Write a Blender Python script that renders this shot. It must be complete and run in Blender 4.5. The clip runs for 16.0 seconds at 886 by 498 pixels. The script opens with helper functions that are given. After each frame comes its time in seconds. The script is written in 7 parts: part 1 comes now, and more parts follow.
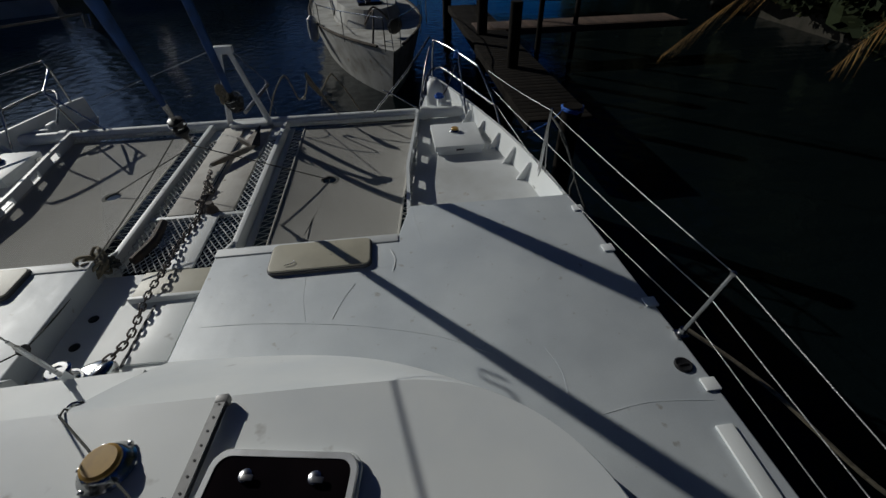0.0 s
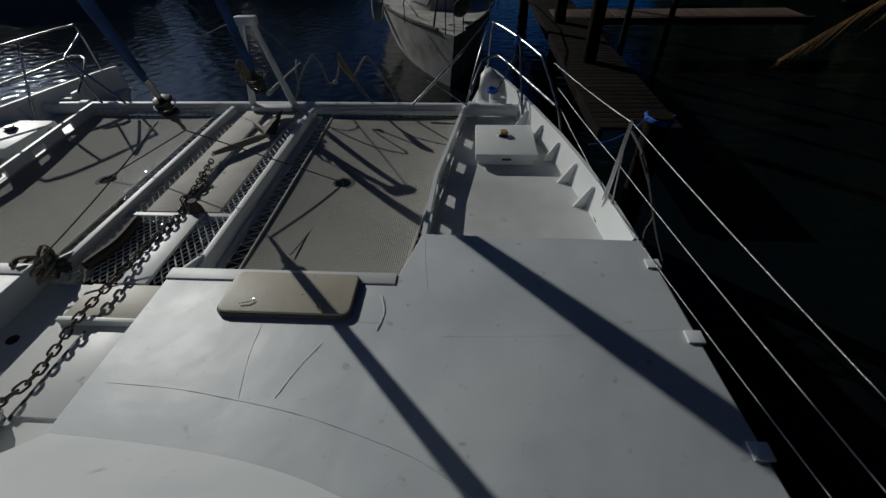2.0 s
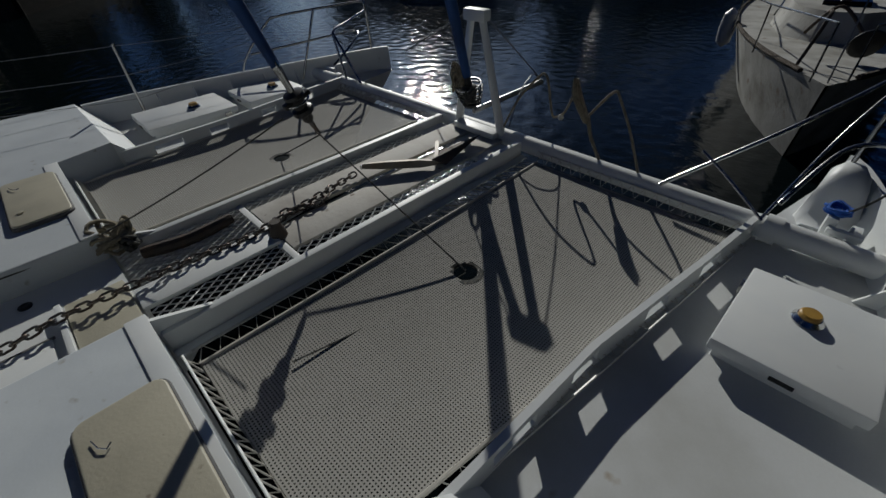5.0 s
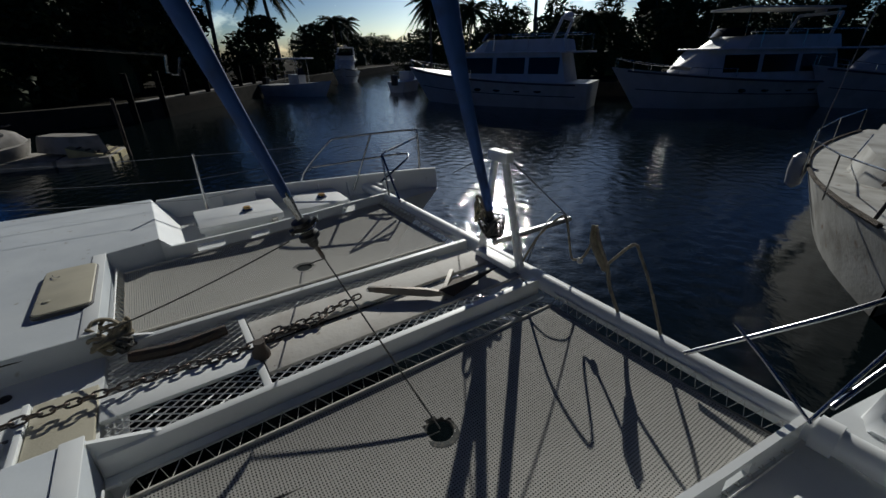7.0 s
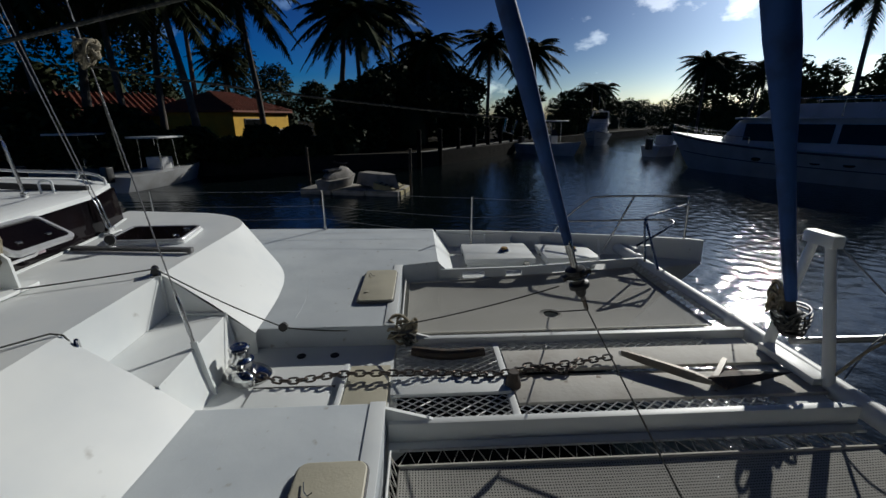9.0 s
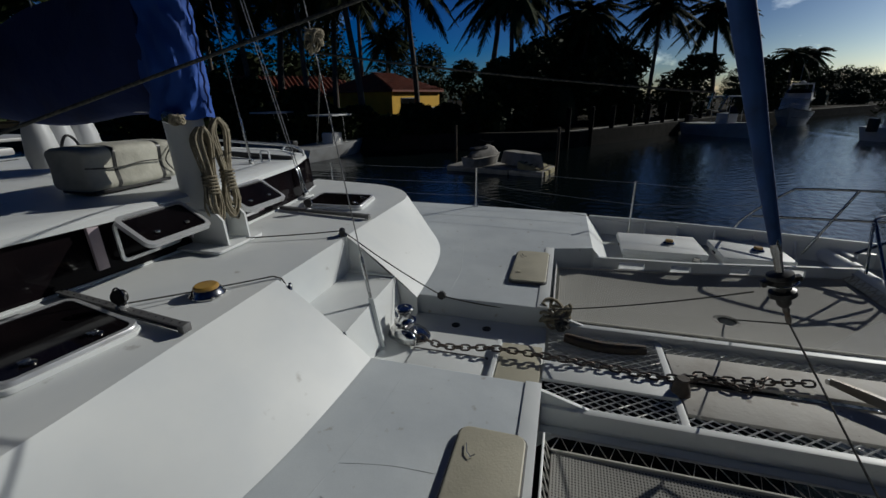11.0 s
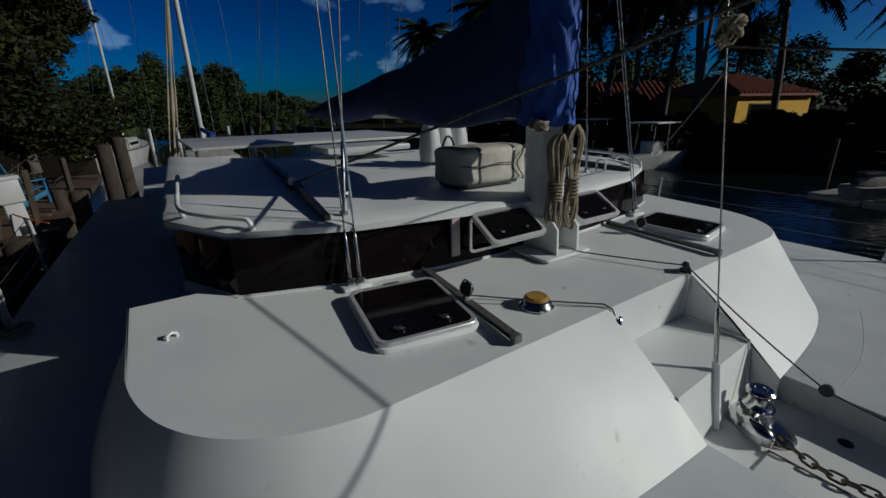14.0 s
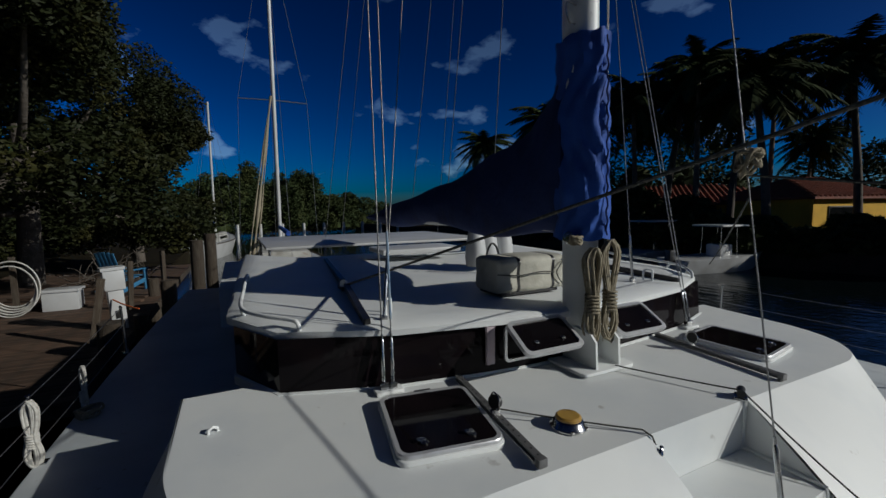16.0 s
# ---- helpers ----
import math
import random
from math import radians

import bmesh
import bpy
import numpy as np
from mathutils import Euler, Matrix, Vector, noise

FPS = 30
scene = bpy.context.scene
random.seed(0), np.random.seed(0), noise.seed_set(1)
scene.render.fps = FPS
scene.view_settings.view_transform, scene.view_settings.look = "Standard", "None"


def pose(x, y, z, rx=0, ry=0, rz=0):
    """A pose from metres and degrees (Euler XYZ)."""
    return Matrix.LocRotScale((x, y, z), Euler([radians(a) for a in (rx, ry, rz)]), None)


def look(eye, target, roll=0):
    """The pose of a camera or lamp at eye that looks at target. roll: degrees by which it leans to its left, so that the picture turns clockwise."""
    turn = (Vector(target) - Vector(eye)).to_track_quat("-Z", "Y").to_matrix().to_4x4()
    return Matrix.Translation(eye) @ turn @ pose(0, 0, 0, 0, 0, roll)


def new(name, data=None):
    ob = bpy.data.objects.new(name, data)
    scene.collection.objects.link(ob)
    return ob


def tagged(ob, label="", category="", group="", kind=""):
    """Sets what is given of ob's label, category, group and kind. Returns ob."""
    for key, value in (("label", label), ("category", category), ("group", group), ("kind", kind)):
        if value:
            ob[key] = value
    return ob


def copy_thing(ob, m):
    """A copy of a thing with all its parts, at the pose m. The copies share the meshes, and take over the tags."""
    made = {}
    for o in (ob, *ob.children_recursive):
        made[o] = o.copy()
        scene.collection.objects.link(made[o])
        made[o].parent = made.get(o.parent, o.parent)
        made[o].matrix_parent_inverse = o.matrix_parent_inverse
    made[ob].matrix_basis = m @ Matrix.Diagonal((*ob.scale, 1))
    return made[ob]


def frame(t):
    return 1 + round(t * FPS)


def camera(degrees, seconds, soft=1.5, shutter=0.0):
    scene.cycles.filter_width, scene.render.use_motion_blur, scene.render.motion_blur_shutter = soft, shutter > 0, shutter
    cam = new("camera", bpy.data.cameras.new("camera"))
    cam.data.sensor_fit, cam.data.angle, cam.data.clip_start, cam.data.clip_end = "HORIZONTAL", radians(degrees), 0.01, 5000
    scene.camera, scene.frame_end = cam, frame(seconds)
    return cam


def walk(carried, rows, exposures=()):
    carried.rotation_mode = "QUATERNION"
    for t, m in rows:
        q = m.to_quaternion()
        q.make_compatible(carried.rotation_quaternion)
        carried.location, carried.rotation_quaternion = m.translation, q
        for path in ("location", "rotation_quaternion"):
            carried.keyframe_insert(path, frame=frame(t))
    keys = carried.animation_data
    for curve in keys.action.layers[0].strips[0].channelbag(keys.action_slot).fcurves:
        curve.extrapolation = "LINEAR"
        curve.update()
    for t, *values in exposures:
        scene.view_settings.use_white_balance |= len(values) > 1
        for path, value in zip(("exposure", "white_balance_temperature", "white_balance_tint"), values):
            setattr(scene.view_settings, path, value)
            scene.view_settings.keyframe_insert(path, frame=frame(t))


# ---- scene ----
cam = camera(93.6, 16.0)
PATH = [
    (0, (1.735, -2.396, 1.84), (1.891, -0.87, 0.558), -1.6),
    (0.5, (1.821, -2.284, 1.571), (1.903, -0.737, 0.307), -1.3),
    (1, (1.858, -2.121, 1.625), (1.724, -0.593, 0.341), -1.1),
    (1.5, (1.926, -1.894, 1.598), (1.79, -0.375, 0.304), -1.0),
    (2, (2.016, -1.591, 1.572), (1.912, -0.083, 0.263), -1.3),
    (2.5, (2.076, -1.43, 1.504), (1.902, 0.112, 0.242), -1.5),
    (3, (2.086, -1.11, 1.234), (1.732, 0.465, 0.053), -1.7),
    (3.5, (2.134, -0.752, 1.209), (1.592, 0.754, 0.011), -1.1),
    (4, (2.211, -0.414, 1.235), (1.52, 1.001, 0.003), -1.5),
    (4.5, (2.103, -0.141, 1.243), (1.241, 1.106, -0.061), -1.1),
    (5, (2.133, 0.088, 1.247), (0.996, 1.152, -0.009), -2.8),
    (5.2, (2.118, 0.171, 1.25), (0.925, 1.207, 0.024), -2.9),
    (7.5, (2.213, 0.543, 1.39), (0.595, 1.449, 0.64), -1.1),
    (8.5, (2.228, 0.343, 1.404), (0.359, 0.752, 0.821), -0.8),
    (9, (2.186, 0.204, 1.37), (0.28, 0.301, 0.769), -0.2),
    (11.3, (2.204, 0.001, 1.369), (0.455, -0.698, 0.695), -1.1),
    (11.5, (2.196, -0.022, 1.368), (0.505, -0.86, 0.706), -1.1),
    (12, (2.219, -0.186, 1.38), (0.669, -1.269, 0.731), -0.7),
    (12.5, (2.214, -0.358, 1.374), (0.786, -1.601, 0.73), -0.8),
    (13, (2.199, -0.42, 1.368), (0.89, -1.776, 0.698), -1.1),
    (13.5, (2.186, -0.443, 1.374), (0.958, -1.876, 0.712), -1.1),
    (14, (2.114, -0.384, 1.373), (1.052, -1.955, 0.738), -1.2),
    (14.5, (2.064, -0.337, 1.397), (1.118, -2.004, 0.827), -0.9),
    (15, (2.033, -0.301, 1.414), (1.142, -2.025, 0.93), -0.8),
    (15.5, (2.025, -0.274, 1.433), (1.142, -2.032, 1.074), -0.8),
    (16, (2.048, -0.241, 1.469), (1.166, -2.026, 1.282), -0.8),
]
walk(cam, [(t, look(eye, target, roll)) for t, eye, target, roll in PATH],
     exposures=[(t, stops - 0.33, 6480, 7) for t, stops in ((0.0, -0.75), (1.5, -0.92), (2.4, -1.1), (3.0, -1.2), (4.0, -1.0), (5.0, -0.75), (7.5, -0.3), (9.0, -0.35), (11.5, -0.78), (12.5, -0.9), (14.0, -0.78), (16.0, -0.58))])

# ---- light ----
SUN_AZ, SUN_EL = -48.5, 24.5
world = bpy.data.worlds.new("sky")
scene.world = world
world.use_nodes = True
wn, wl = world.node_tree.nodes, world.node_tree.links
wn.clear()
w_out, w_bg = wn.new("ShaderNodeOutputWorld"), wn.new("ShaderNodeBackground")
w_sky = wn.new("ShaderNodeTexSky")
w_sky.sky_type, w_sky.sun_disc = "NISHITA", False
w_sky.sun_elevation, w_sky.sun_rotation = radians(SUN_EL), radians(SUN_AZ)
w_sky.air_density, w_sky.dust_density, w_sky.ozone_density = 0.8, 1.0, 5.0
w_co = wn.new("ShaderNodeTexCoord")
w_map = wn.new("ShaderNodeMapping")
w_map.inputs["Scale"].default_value = (1.0, 1.0, 1.9)
w_map.inputs["Location"].default_value = (3.1, 0.4, 0.2)
w_noise = wn.new("ShaderNodeTexNoise")
w_noise.inputs["Scale"].default_value, w_noise.inputs["Detail"].default_value, w_noise.inputs["Roughness"].default_value = 6.0, 7.0, 0.52
w_ramp = wn.new("ShaderNodeMapRange")
w_ramp.inputs["From Min"].default_value, w_ramp.inputs["From Max"].default_value = 0.585, 0.64


def sky_mix(blend, fac, one, two):
    x = wn.new("ShaderNodeMixRGB")
    x.blend_type = blend
    for k, value in ((0, fac), (1, one), (2, two)):
        if hasattr(value, "links"):
            wl.new(value, x.inputs[k])
        else:
            x.inputs[k].default_value = value
    return x.outputs[0]


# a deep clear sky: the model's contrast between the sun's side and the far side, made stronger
# squaring acts as a contrast curve on the sky's colour
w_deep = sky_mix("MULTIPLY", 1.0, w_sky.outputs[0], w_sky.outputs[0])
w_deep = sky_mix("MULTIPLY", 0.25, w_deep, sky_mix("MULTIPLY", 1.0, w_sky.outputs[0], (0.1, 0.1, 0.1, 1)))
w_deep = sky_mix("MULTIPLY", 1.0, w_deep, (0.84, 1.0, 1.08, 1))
# whiter towards the sun, bluer away from it, deepest overhead
to_sun = Vector((math.sin(radians(SUN_AZ)) * math.cos(radians(SUN_EL)), math.cos(radians(SUN_AZ)) * math.cos(radians(SUN_EL)), math.sin(radians(SUN_EL))))
w_dot, w_sep = wn.new("ShaderNodeVectorMath"), wn.new("ShaderNodeSeparateXYZ")
w_dot.operation, w_dot.inputs[1].default_value = "DOT_PRODUCT", to_sun
wl.new(w_co.outputs["Generated"], w_dot.inputs[0])
wl.new(w_co.outputs["Generated"], w_sep.inputs[0])


def sky_range(value, lo, hi, a, b):
    r = wn.new("ShaderNodeMapRange")
    r.interpolation_type = "SMOOTHSTEP"
    for k, x in ((1, lo), (2, hi), (3, a), (4, b)):
        r.inputs[k].default_value = x
    wl.new(value, r.inputs[0])
    return r.outputs[0]


w_bw, w_hsv = wn.new("ShaderNodeRGBToBW"), wn.new("ShaderNodeHueSaturation")
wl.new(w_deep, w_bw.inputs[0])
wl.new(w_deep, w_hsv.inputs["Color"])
wl.new(sky_range(w_dot.outputs["Value"], -0.6, 0.6, 1.35, 1.2), w_hsv.inputs["Saturation"])
wl.new(sky_range(w_dot.outputs["Value"], -0.6, 0.95, 1.85, 1.85), w_hsv.inputs["Value"])
w_white = sky_mix("MULTIPLY", 1.0, w_bw.outputs[0], (0.98, 1.03, 1.10, 1))
w_deep = sky_mix("MIX", sky_range(w_dot.outputs["Value"], 0.3, 0.95, 0.0, 0.55), w_hsv.outputs[0], w_white)
# overhead sky, out of view, dimmed to cut the fill light
w_deep = sky_mix("MULTIPLY", 1.0, w_deep, sky_range(w_sep.outputs["Z"], 0.45, 1.0, 1.0, 0.45))
w_deep = sky_mix("MULTIPLY", 1.0, w_deep, sky_range(w_dot.outputs["Value"], 0.5, 1.0, 1.0, 0.46))
w_puff = sky_mix("ADD", 1.0, w_deep, sky_mix("MULTIPLY", 1.0, w_sky.outputs[0], (11.0, 9.6, 7.5, 1)))
wl.new(w_co.outputs["Generated"], w_map.inputs[0])
wl.new(w_map.outputs[0], w_noise.inputs[0])
wl.new(w_noise.outputs[0], w_ramp.inputs[0])
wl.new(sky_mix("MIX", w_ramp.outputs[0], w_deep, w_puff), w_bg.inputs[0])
w_bg.inputs[1].default_value = 0.0072
wl.new(w_bg.outputs[0], w_out.inputs[0])

sun = new("sun", bpy.data.lights.new("sun", "SUN"))
sun.data.energy, sun.data.angle, sun.data.color = 4.9, radians(0.5), (1.0, 0.97, 0.92)
sun.matrix_world = look(to_sun * 60, (0, 0, 0))


# ---- materials ----
def material(name, colour, rough=0.5, metal=0.0, spots=None, spot_scale=3.0, spot_cut=(0.45, 0.7), grain=0.0, grain_scale=120.0, bump=0.0, bump_scale=40.0,
             vary=0.0, rough_vary=0.0, coat=0.0, gloss=0.5, stretch=(1, 1, 1), marks=None, mark_scale=14.0, mark_cut=(0.66, 0.72)):
    """A paint, metal, wood or cloth: base colour with blotches at one scale, marks at another, grain and relief."""
    m = bpy.data.materials.new(name)
    m.use_nodes = True
    n, l = m.node_tree.nodes, m.node_tree.links
    b = n["Principled BSDF"]
    b.inputs["Base Color"].default_value, b.inputs["Roughness"].default_value, b.inputs["Metallic"].default_value = (*colour, 1), rough, metal
    b.inputs["Coat Weight"].default_value, b.inputs["Specular IOR Level"].default_value = coat, gloss
    co, mp = n.new("ShaderNodeTexCoord"), n.new("ShaderNodeMapping")
    mp.inputs["Scale"].default_value = stretch
    l.new(co.outputs["Object"], mp.inputs[0])
    last = None

    def noise_tex(scale, detail=5.0):
        t = n.new("ShaderNodeTexNoise")
        t.inputs["Scale"].default_value, t.inputs["Detail"].default_value = scale, detail
        l.new(mp.outputs[0], t.inputs[0])
        return t

    def mixed(fac, second, blend="MIX"):
        nonlocal last
        x = n.new("ShaderNodeMixRGB")
        x.blend_type = blend
        l.new(fac, x.inputs[0])
        if last:
            l.new(last, x.inputs[1])
        else:
            x.inputs[1].default_value = (*colour, 1)
        x.inputs[2].default_value = (*second, 1)
        last = x.outputs[0]

    def ramp(source, cut):
        r = n.new("ShaderNodeMapRange")
        r.inputs["From Min"].default_value, r.inputs["From Max"].default_value = cut
        l.new(source, r.inputs[0])
        return r.outputs[0]

    if spots:
        mixed(ramp(noise_tex(spot_scale).outputs[0], spot_cut), spots)
    if marks:
        mixed(ramp(noise_tex(mark_scale, 3.0).outputs[0], mark_cut), marks)
    if grain:
        g = n.new("ShaderNodeMath")
        g.operation, g.inputs[1].default_value = "MULTIPLY", grain
        l.new(noise_tex(grain_scale, 2.0).outputs[0], g.inputs[0])
        mixed(g.outputs[0], tuple(c * 0.35 for c in colour))
    if vary:
        info, hsv, r = n.new("ShaderNodeObjectInfo"), n.new("ShaderNodeHueSaturation"), n.new("ShaderNodeMapRange")
        r.inputs["To Min"].default_value, r.inputs["To Max"].default_value = 1 - vary, 1 + vary
        l.new(info.outputs["Random"], r.inputs[0])
        l.new(r.outputs[0], hsv.inputs["Value"])
        if last:
            l.new(last, hsv.inputs["Color"])
        else:
            hsv.inputs["Color"].default_value = (*colour, 1)
        last = hsv.outputs[0]
    if last:
        l.new(last, b.inputs["Base Color"])
    if rough_vary:
        r = n.new("ShaderNodeMapRange")
        r.inputs["To Min"].default_value, r.inputs["To Max"].default_value = max(0.02, rough - rough_vary), min(1, rough + rough_vary)
        l.new(noise_tex(spot_scale * 1.7).outputs[0], r.inputs[0])
        l.new(r.outputs[0], b.inputs["Roughness"])
    if bump:
        bn = n.new("ShaderNodeBump")
        bn.inputs["Strength"].default_value, bn.inputs["Distance"].default_value = 1.0, bump
        l.new(noise_tex(bump_scale, 4.0).outputs[0], bn.inputs["Height"])
        l.new(bn.outputs[0], b.inputs["Normal"])
    return m


M_GEL = material("white_gelcoat", (0.74, 0.76, 0.75), 0.5, spots=(0.66, 0.69, 0.70), spot_scale=2.0, rough_vary=0.08, bump=0.002, bump_scale=4.0, marks=(0.5, 0.5, 0.48), mark_scale=9, mark_cut=(0.70, 0.78))
M_DECK = material("grey_white_deck_paint", (0.60, 0.64, 0.66), 0.48, spots=(0.50, 0.54, 0.57), spot_scale=1.6, spot_cut=(0.40, 0.64), rough_vary=0.12, bump=0.009, bump_scale=2.2, marks=(0.34, 0.33, 0.30), mark_scale=13, mark_cut=(0.665, 0.77), grain=0.16)
M_FORE = material("worn_foredeck_paint", (0.66, 0.68, 0.68), 0.5, spots=(0.54, 0.55, 0.53), spot_scale=2.2, spot_cut=(0.45, 0.7), rough_vary=0.1, bump=0.004, bump_scale=3.0, marks=(0.40, 0.33, 0.24), mark_scale=8, mark_cut=(0.71, 0.82), grain=0.12)
M_CREAM = material("cream_hatch_lid", (0.48, 0.45, 0.35), 0.5, spots=(0.41, 0.385, 0.30), spot_scale=5, bump=0.001, bump_scale=90, marks=(0.30, 0.26, 0.2), mark_scale=22, mark_cut=(0.70, 0.76))
M_GASKET = material("grey_rubber_gasket", (0.10, 0.10, 0.10), 0.7)
M_STEEL = material("polished_stainless", (0.44, 0.45, 0.46), 0.24, 1.0, spots=(0.45, 0.43, 0.40), spot_scale=14, rough_vary=0.08)
M_CHROME = material("chrome", (0.50, 0.50, 0.49), 0.18, 1.0, spots=(0.6, 0.6, 0.6), spot_scale=20)
M_ALU = material("dull_aluminium", (0.40, 0.41, 0.42), 0.42, 0.9, spots=(0.36, 0.36, 0.36), spot_scale=8, grain=0.2)
M_SASH = material("bright_aluminium_sash", (0.66, 0.67, 0.68), 0.4, 0.55, spots=(0.55, 0.55, 0.55), spot_scale=9)
M_WIRE = material("stranded_wire", (0.30, 0.30, 0.30), 0.4, 0.9, bump=0.002, bump_scale=220)
M_CHAIN = material("galvanised_rusty_chain", (0.17, 0.16, 0.15), 0.5, 0.75, spots=(0.13, 0.085, 0.06), spot_scale=25, bump=0.001, bump_scale=150)
M_RUST = material("rusty_steel", (0.065, 0.055, 0.048), 0.75, 0.3, spots=(0.10, 0.065, 0.045), spot_scale=18, bump=0.003, bump_scale=70)
M_BLACK = material("black_plastic", (0.012, 0.012, 0.013), 0.4, spots=(0.03, 0.03, 0.03), spot_scale=9)
M_TRACK = material("grey_anodised_track", (0.20, 0.20, 0.20), 0.5, 0.6, spots=(0.14, 0.14, 0.14), spot_scale=20)
M_SMOKE = material("smoked_acrylic", (0.005, 0.004, 0.005), 0.06, gloss=0.12, spots=(0.010, 0.007, 0.008), spot_scale=3)
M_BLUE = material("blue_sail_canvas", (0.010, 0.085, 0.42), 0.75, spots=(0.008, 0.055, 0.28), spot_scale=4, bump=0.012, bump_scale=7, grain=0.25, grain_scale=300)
M_FURL = material("dark_blue_sun_strip", (0.014, 0.070, 0.24), 0.75, spots=(0.008, 0.035, 0.12), spot_scale=6, bump=0.008, bump_scale=9, grain=0.25, grain_scale=300)
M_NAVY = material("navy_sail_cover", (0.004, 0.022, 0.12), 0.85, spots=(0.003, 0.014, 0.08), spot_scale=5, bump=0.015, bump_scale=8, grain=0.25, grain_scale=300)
M_ROPE = material("weathered_rope", (0.30, 0.265, 0.19), 0.9, spots=(0.16, 0.135, 0.09), spot_scale=30, bump=0.004, bump_scale=160)
M_ROPE_D = material("dark_braided_rope", (0.045, 0.05, 0.048), 0.85, spots=(0.13, 0.12, 0.10), spot_scale=60, bump=0.003, bump_scale=180)
M_ROPE_W = material("white_braided_rope", (0.55, 0.54, 0.50), 0.9, spots=(0.38, 0.36, 0.32), spot_scale=40, bump=0.003, bump_scale=180)
M_ROPE_B = material("blue_rope", (0.02, 0.12, 0.50), 0.8, bump=0.003, bump_scale=150, spots=(0.02, 0.08, 0.3), spot_scale=40)
M_SLEEVE = material("faded_sleeve", (0.16, 0.24, 0.34), 0.7, spots=(0.28, 0.32, 0.36), spot_scale=12)
M_GANG = material("worn_gangway_paint", (0.58, 0.56, 0.51), 0.75, spots=(0.46, 0.43, 0.38), spot_scale=4, marks=(0.22, 0.18, 0.14), mark_scale=12, bump=0.002, bump_scale=30)
M_YELLOW = material("yellow_lens", (0.42, 0.25, 0.05), 0.35, spots=(0.33, 0.19, 0.05), spot_scale=30)
M_WOOD = material("weathered_dock_wood", (0.10, 0.058, 0.036), 0.8, spots=(0.06, 0.04, 0.026), spot_scale=3, grain=0.6, grain_scale=40, bump=0.006, bump_scale=30, vary=0.35, stretch=(1, 8, 1))
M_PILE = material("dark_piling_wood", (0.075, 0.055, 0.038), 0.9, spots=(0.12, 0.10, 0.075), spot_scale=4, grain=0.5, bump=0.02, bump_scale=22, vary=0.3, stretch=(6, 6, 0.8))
# darker copy of the piling wood; the berth's shade is in its colour
M_PILE_D = material("shade_dark_wood", (0.011, 0.009, 0.007), 0.95, spots=(0.018, 0.015, 0.012), spot_scale=4, grain=0.5, bump=0.01, bump_scale=22, vary=0.3, gloss=0.1)
M_CONC = material("stained_concrete", (0.33, 0.31, 0.28), 0.85, spots=(0.18, 0.17, 0.15), spot_scale=2.5, bump=0.006, bump_scale=25, grain=0.3)
# far darker than M_CONC, with random blotches
M_SEAW = material("dark_blotchy_seawall", (0.035, 0.032, 0.026), 0.85, spots=(0.02, 0.02, 0.015), gloss=0.08, spot_scale=2.0, bump=0.01, bump_scale=14)
# soil colour kept near black: it carries the shade under the trees
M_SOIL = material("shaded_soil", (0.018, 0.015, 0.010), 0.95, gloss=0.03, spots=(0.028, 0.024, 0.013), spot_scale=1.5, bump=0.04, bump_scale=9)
M_LEAF = material("dark_green_leaves", (0.016, 0.021, 0.006), 0.65, spots=(0.045, 0.042, 0.010), spot_scale=0.7, spot_cut=(0.5, 0.75), vary=0.25, gloss=0.18)
M_LEAF_D = material("deep_green_leaves", (0.024, 0.036, 0.012), 0.75, spots=(0.042, 0.050, 0.015), spot_scale=0.5, vary=0.25, gloss=0.15)
# darker copy of the deep green leaves, shade put into the colour
M_MANG = material("shade_dark_mangrove_leaves", (0.010, 0.015, 0.006), 0.8, spots=(0.018, 0.022, 0.007), spot_scale=0.6, vary=0.3, gloss=0.1)
M_PALM = material("palm_frond", (0.026, 0.040, 0.013), 0.8, gloss=0.08, spots=(0.045, 0.048, 0.015), spot_scale=1.2, vary=0.2)
M_DRY = material("dry_palm_frond", (0.22, 0.13, 0.045), 0.8, gloss=0.1, spots=(0.12, 0.075, 0.03), spot_scale=3)
M_BARK = material("grey_brown_bark", (0.10, 0.085, 0.07), 0.9, spots=(0.06, 0.05, 0.04), spot_scale=4, bump=0.03, bump_scale=14)
M_WALLY = material("yellow_stucco", (0.78, 0.46, 0.045), 0.85, spots=(0.68, 0.39, 0.04), spot_scale=1.2, bump=0.006, bump_scale=30)
M_WALLY_D = material("faded_yellow_plastic", (0.36, 0.31, 0.16), 0.7, spots=(0.26, 0.23, 0.13), spot_scale=4)
M_WALLW = material("pale_stucco", (0.42, 0.42, 0.40), 0.85, spots=(0.34, 0.34, 0.32), spot_scale=1.0, bump=0.006, bump_scale=30)
M_TILE = material("red_clay_tile", (0.22, 0.06, 0.03), 0.75, spots=(0.15, 0.045, 0.025), spot_scale=2, bump=0.01, bump_scale=12)
M_PANE = material("dark_window_glass", (0.008, 0.009, 0.010), 0.12, gloss=0.12, spots=(0.015, 0.014, 0.012), spot_scale=2)
M_BOATW = material("white_boat_paint", (0.50, 0.51, 0.51), 0.35, spots=(0.40, 0.40, 0.39), spot_scale=1.3, rough_vary=0.1)
M_OLDW = material("chalky_old_hull_paint", (0.46, 0.46, 0.43), 0.7, spots=(0.24, 0.23, 0.20), spot_scale=2.5, spot_cut=(0.4, 0.75), bump=0.004, bump_scale=20, marks=(0.2, 0.13, 0.08), mark_scale=6, mark_cut=(0.62, 0.8))
M_GALV = material("galvanised_mesh", (0.60, 0.61, 0.60), 0.5, 0.2, spots=(0.45, 0.45, 0.44), spot_scale=20)
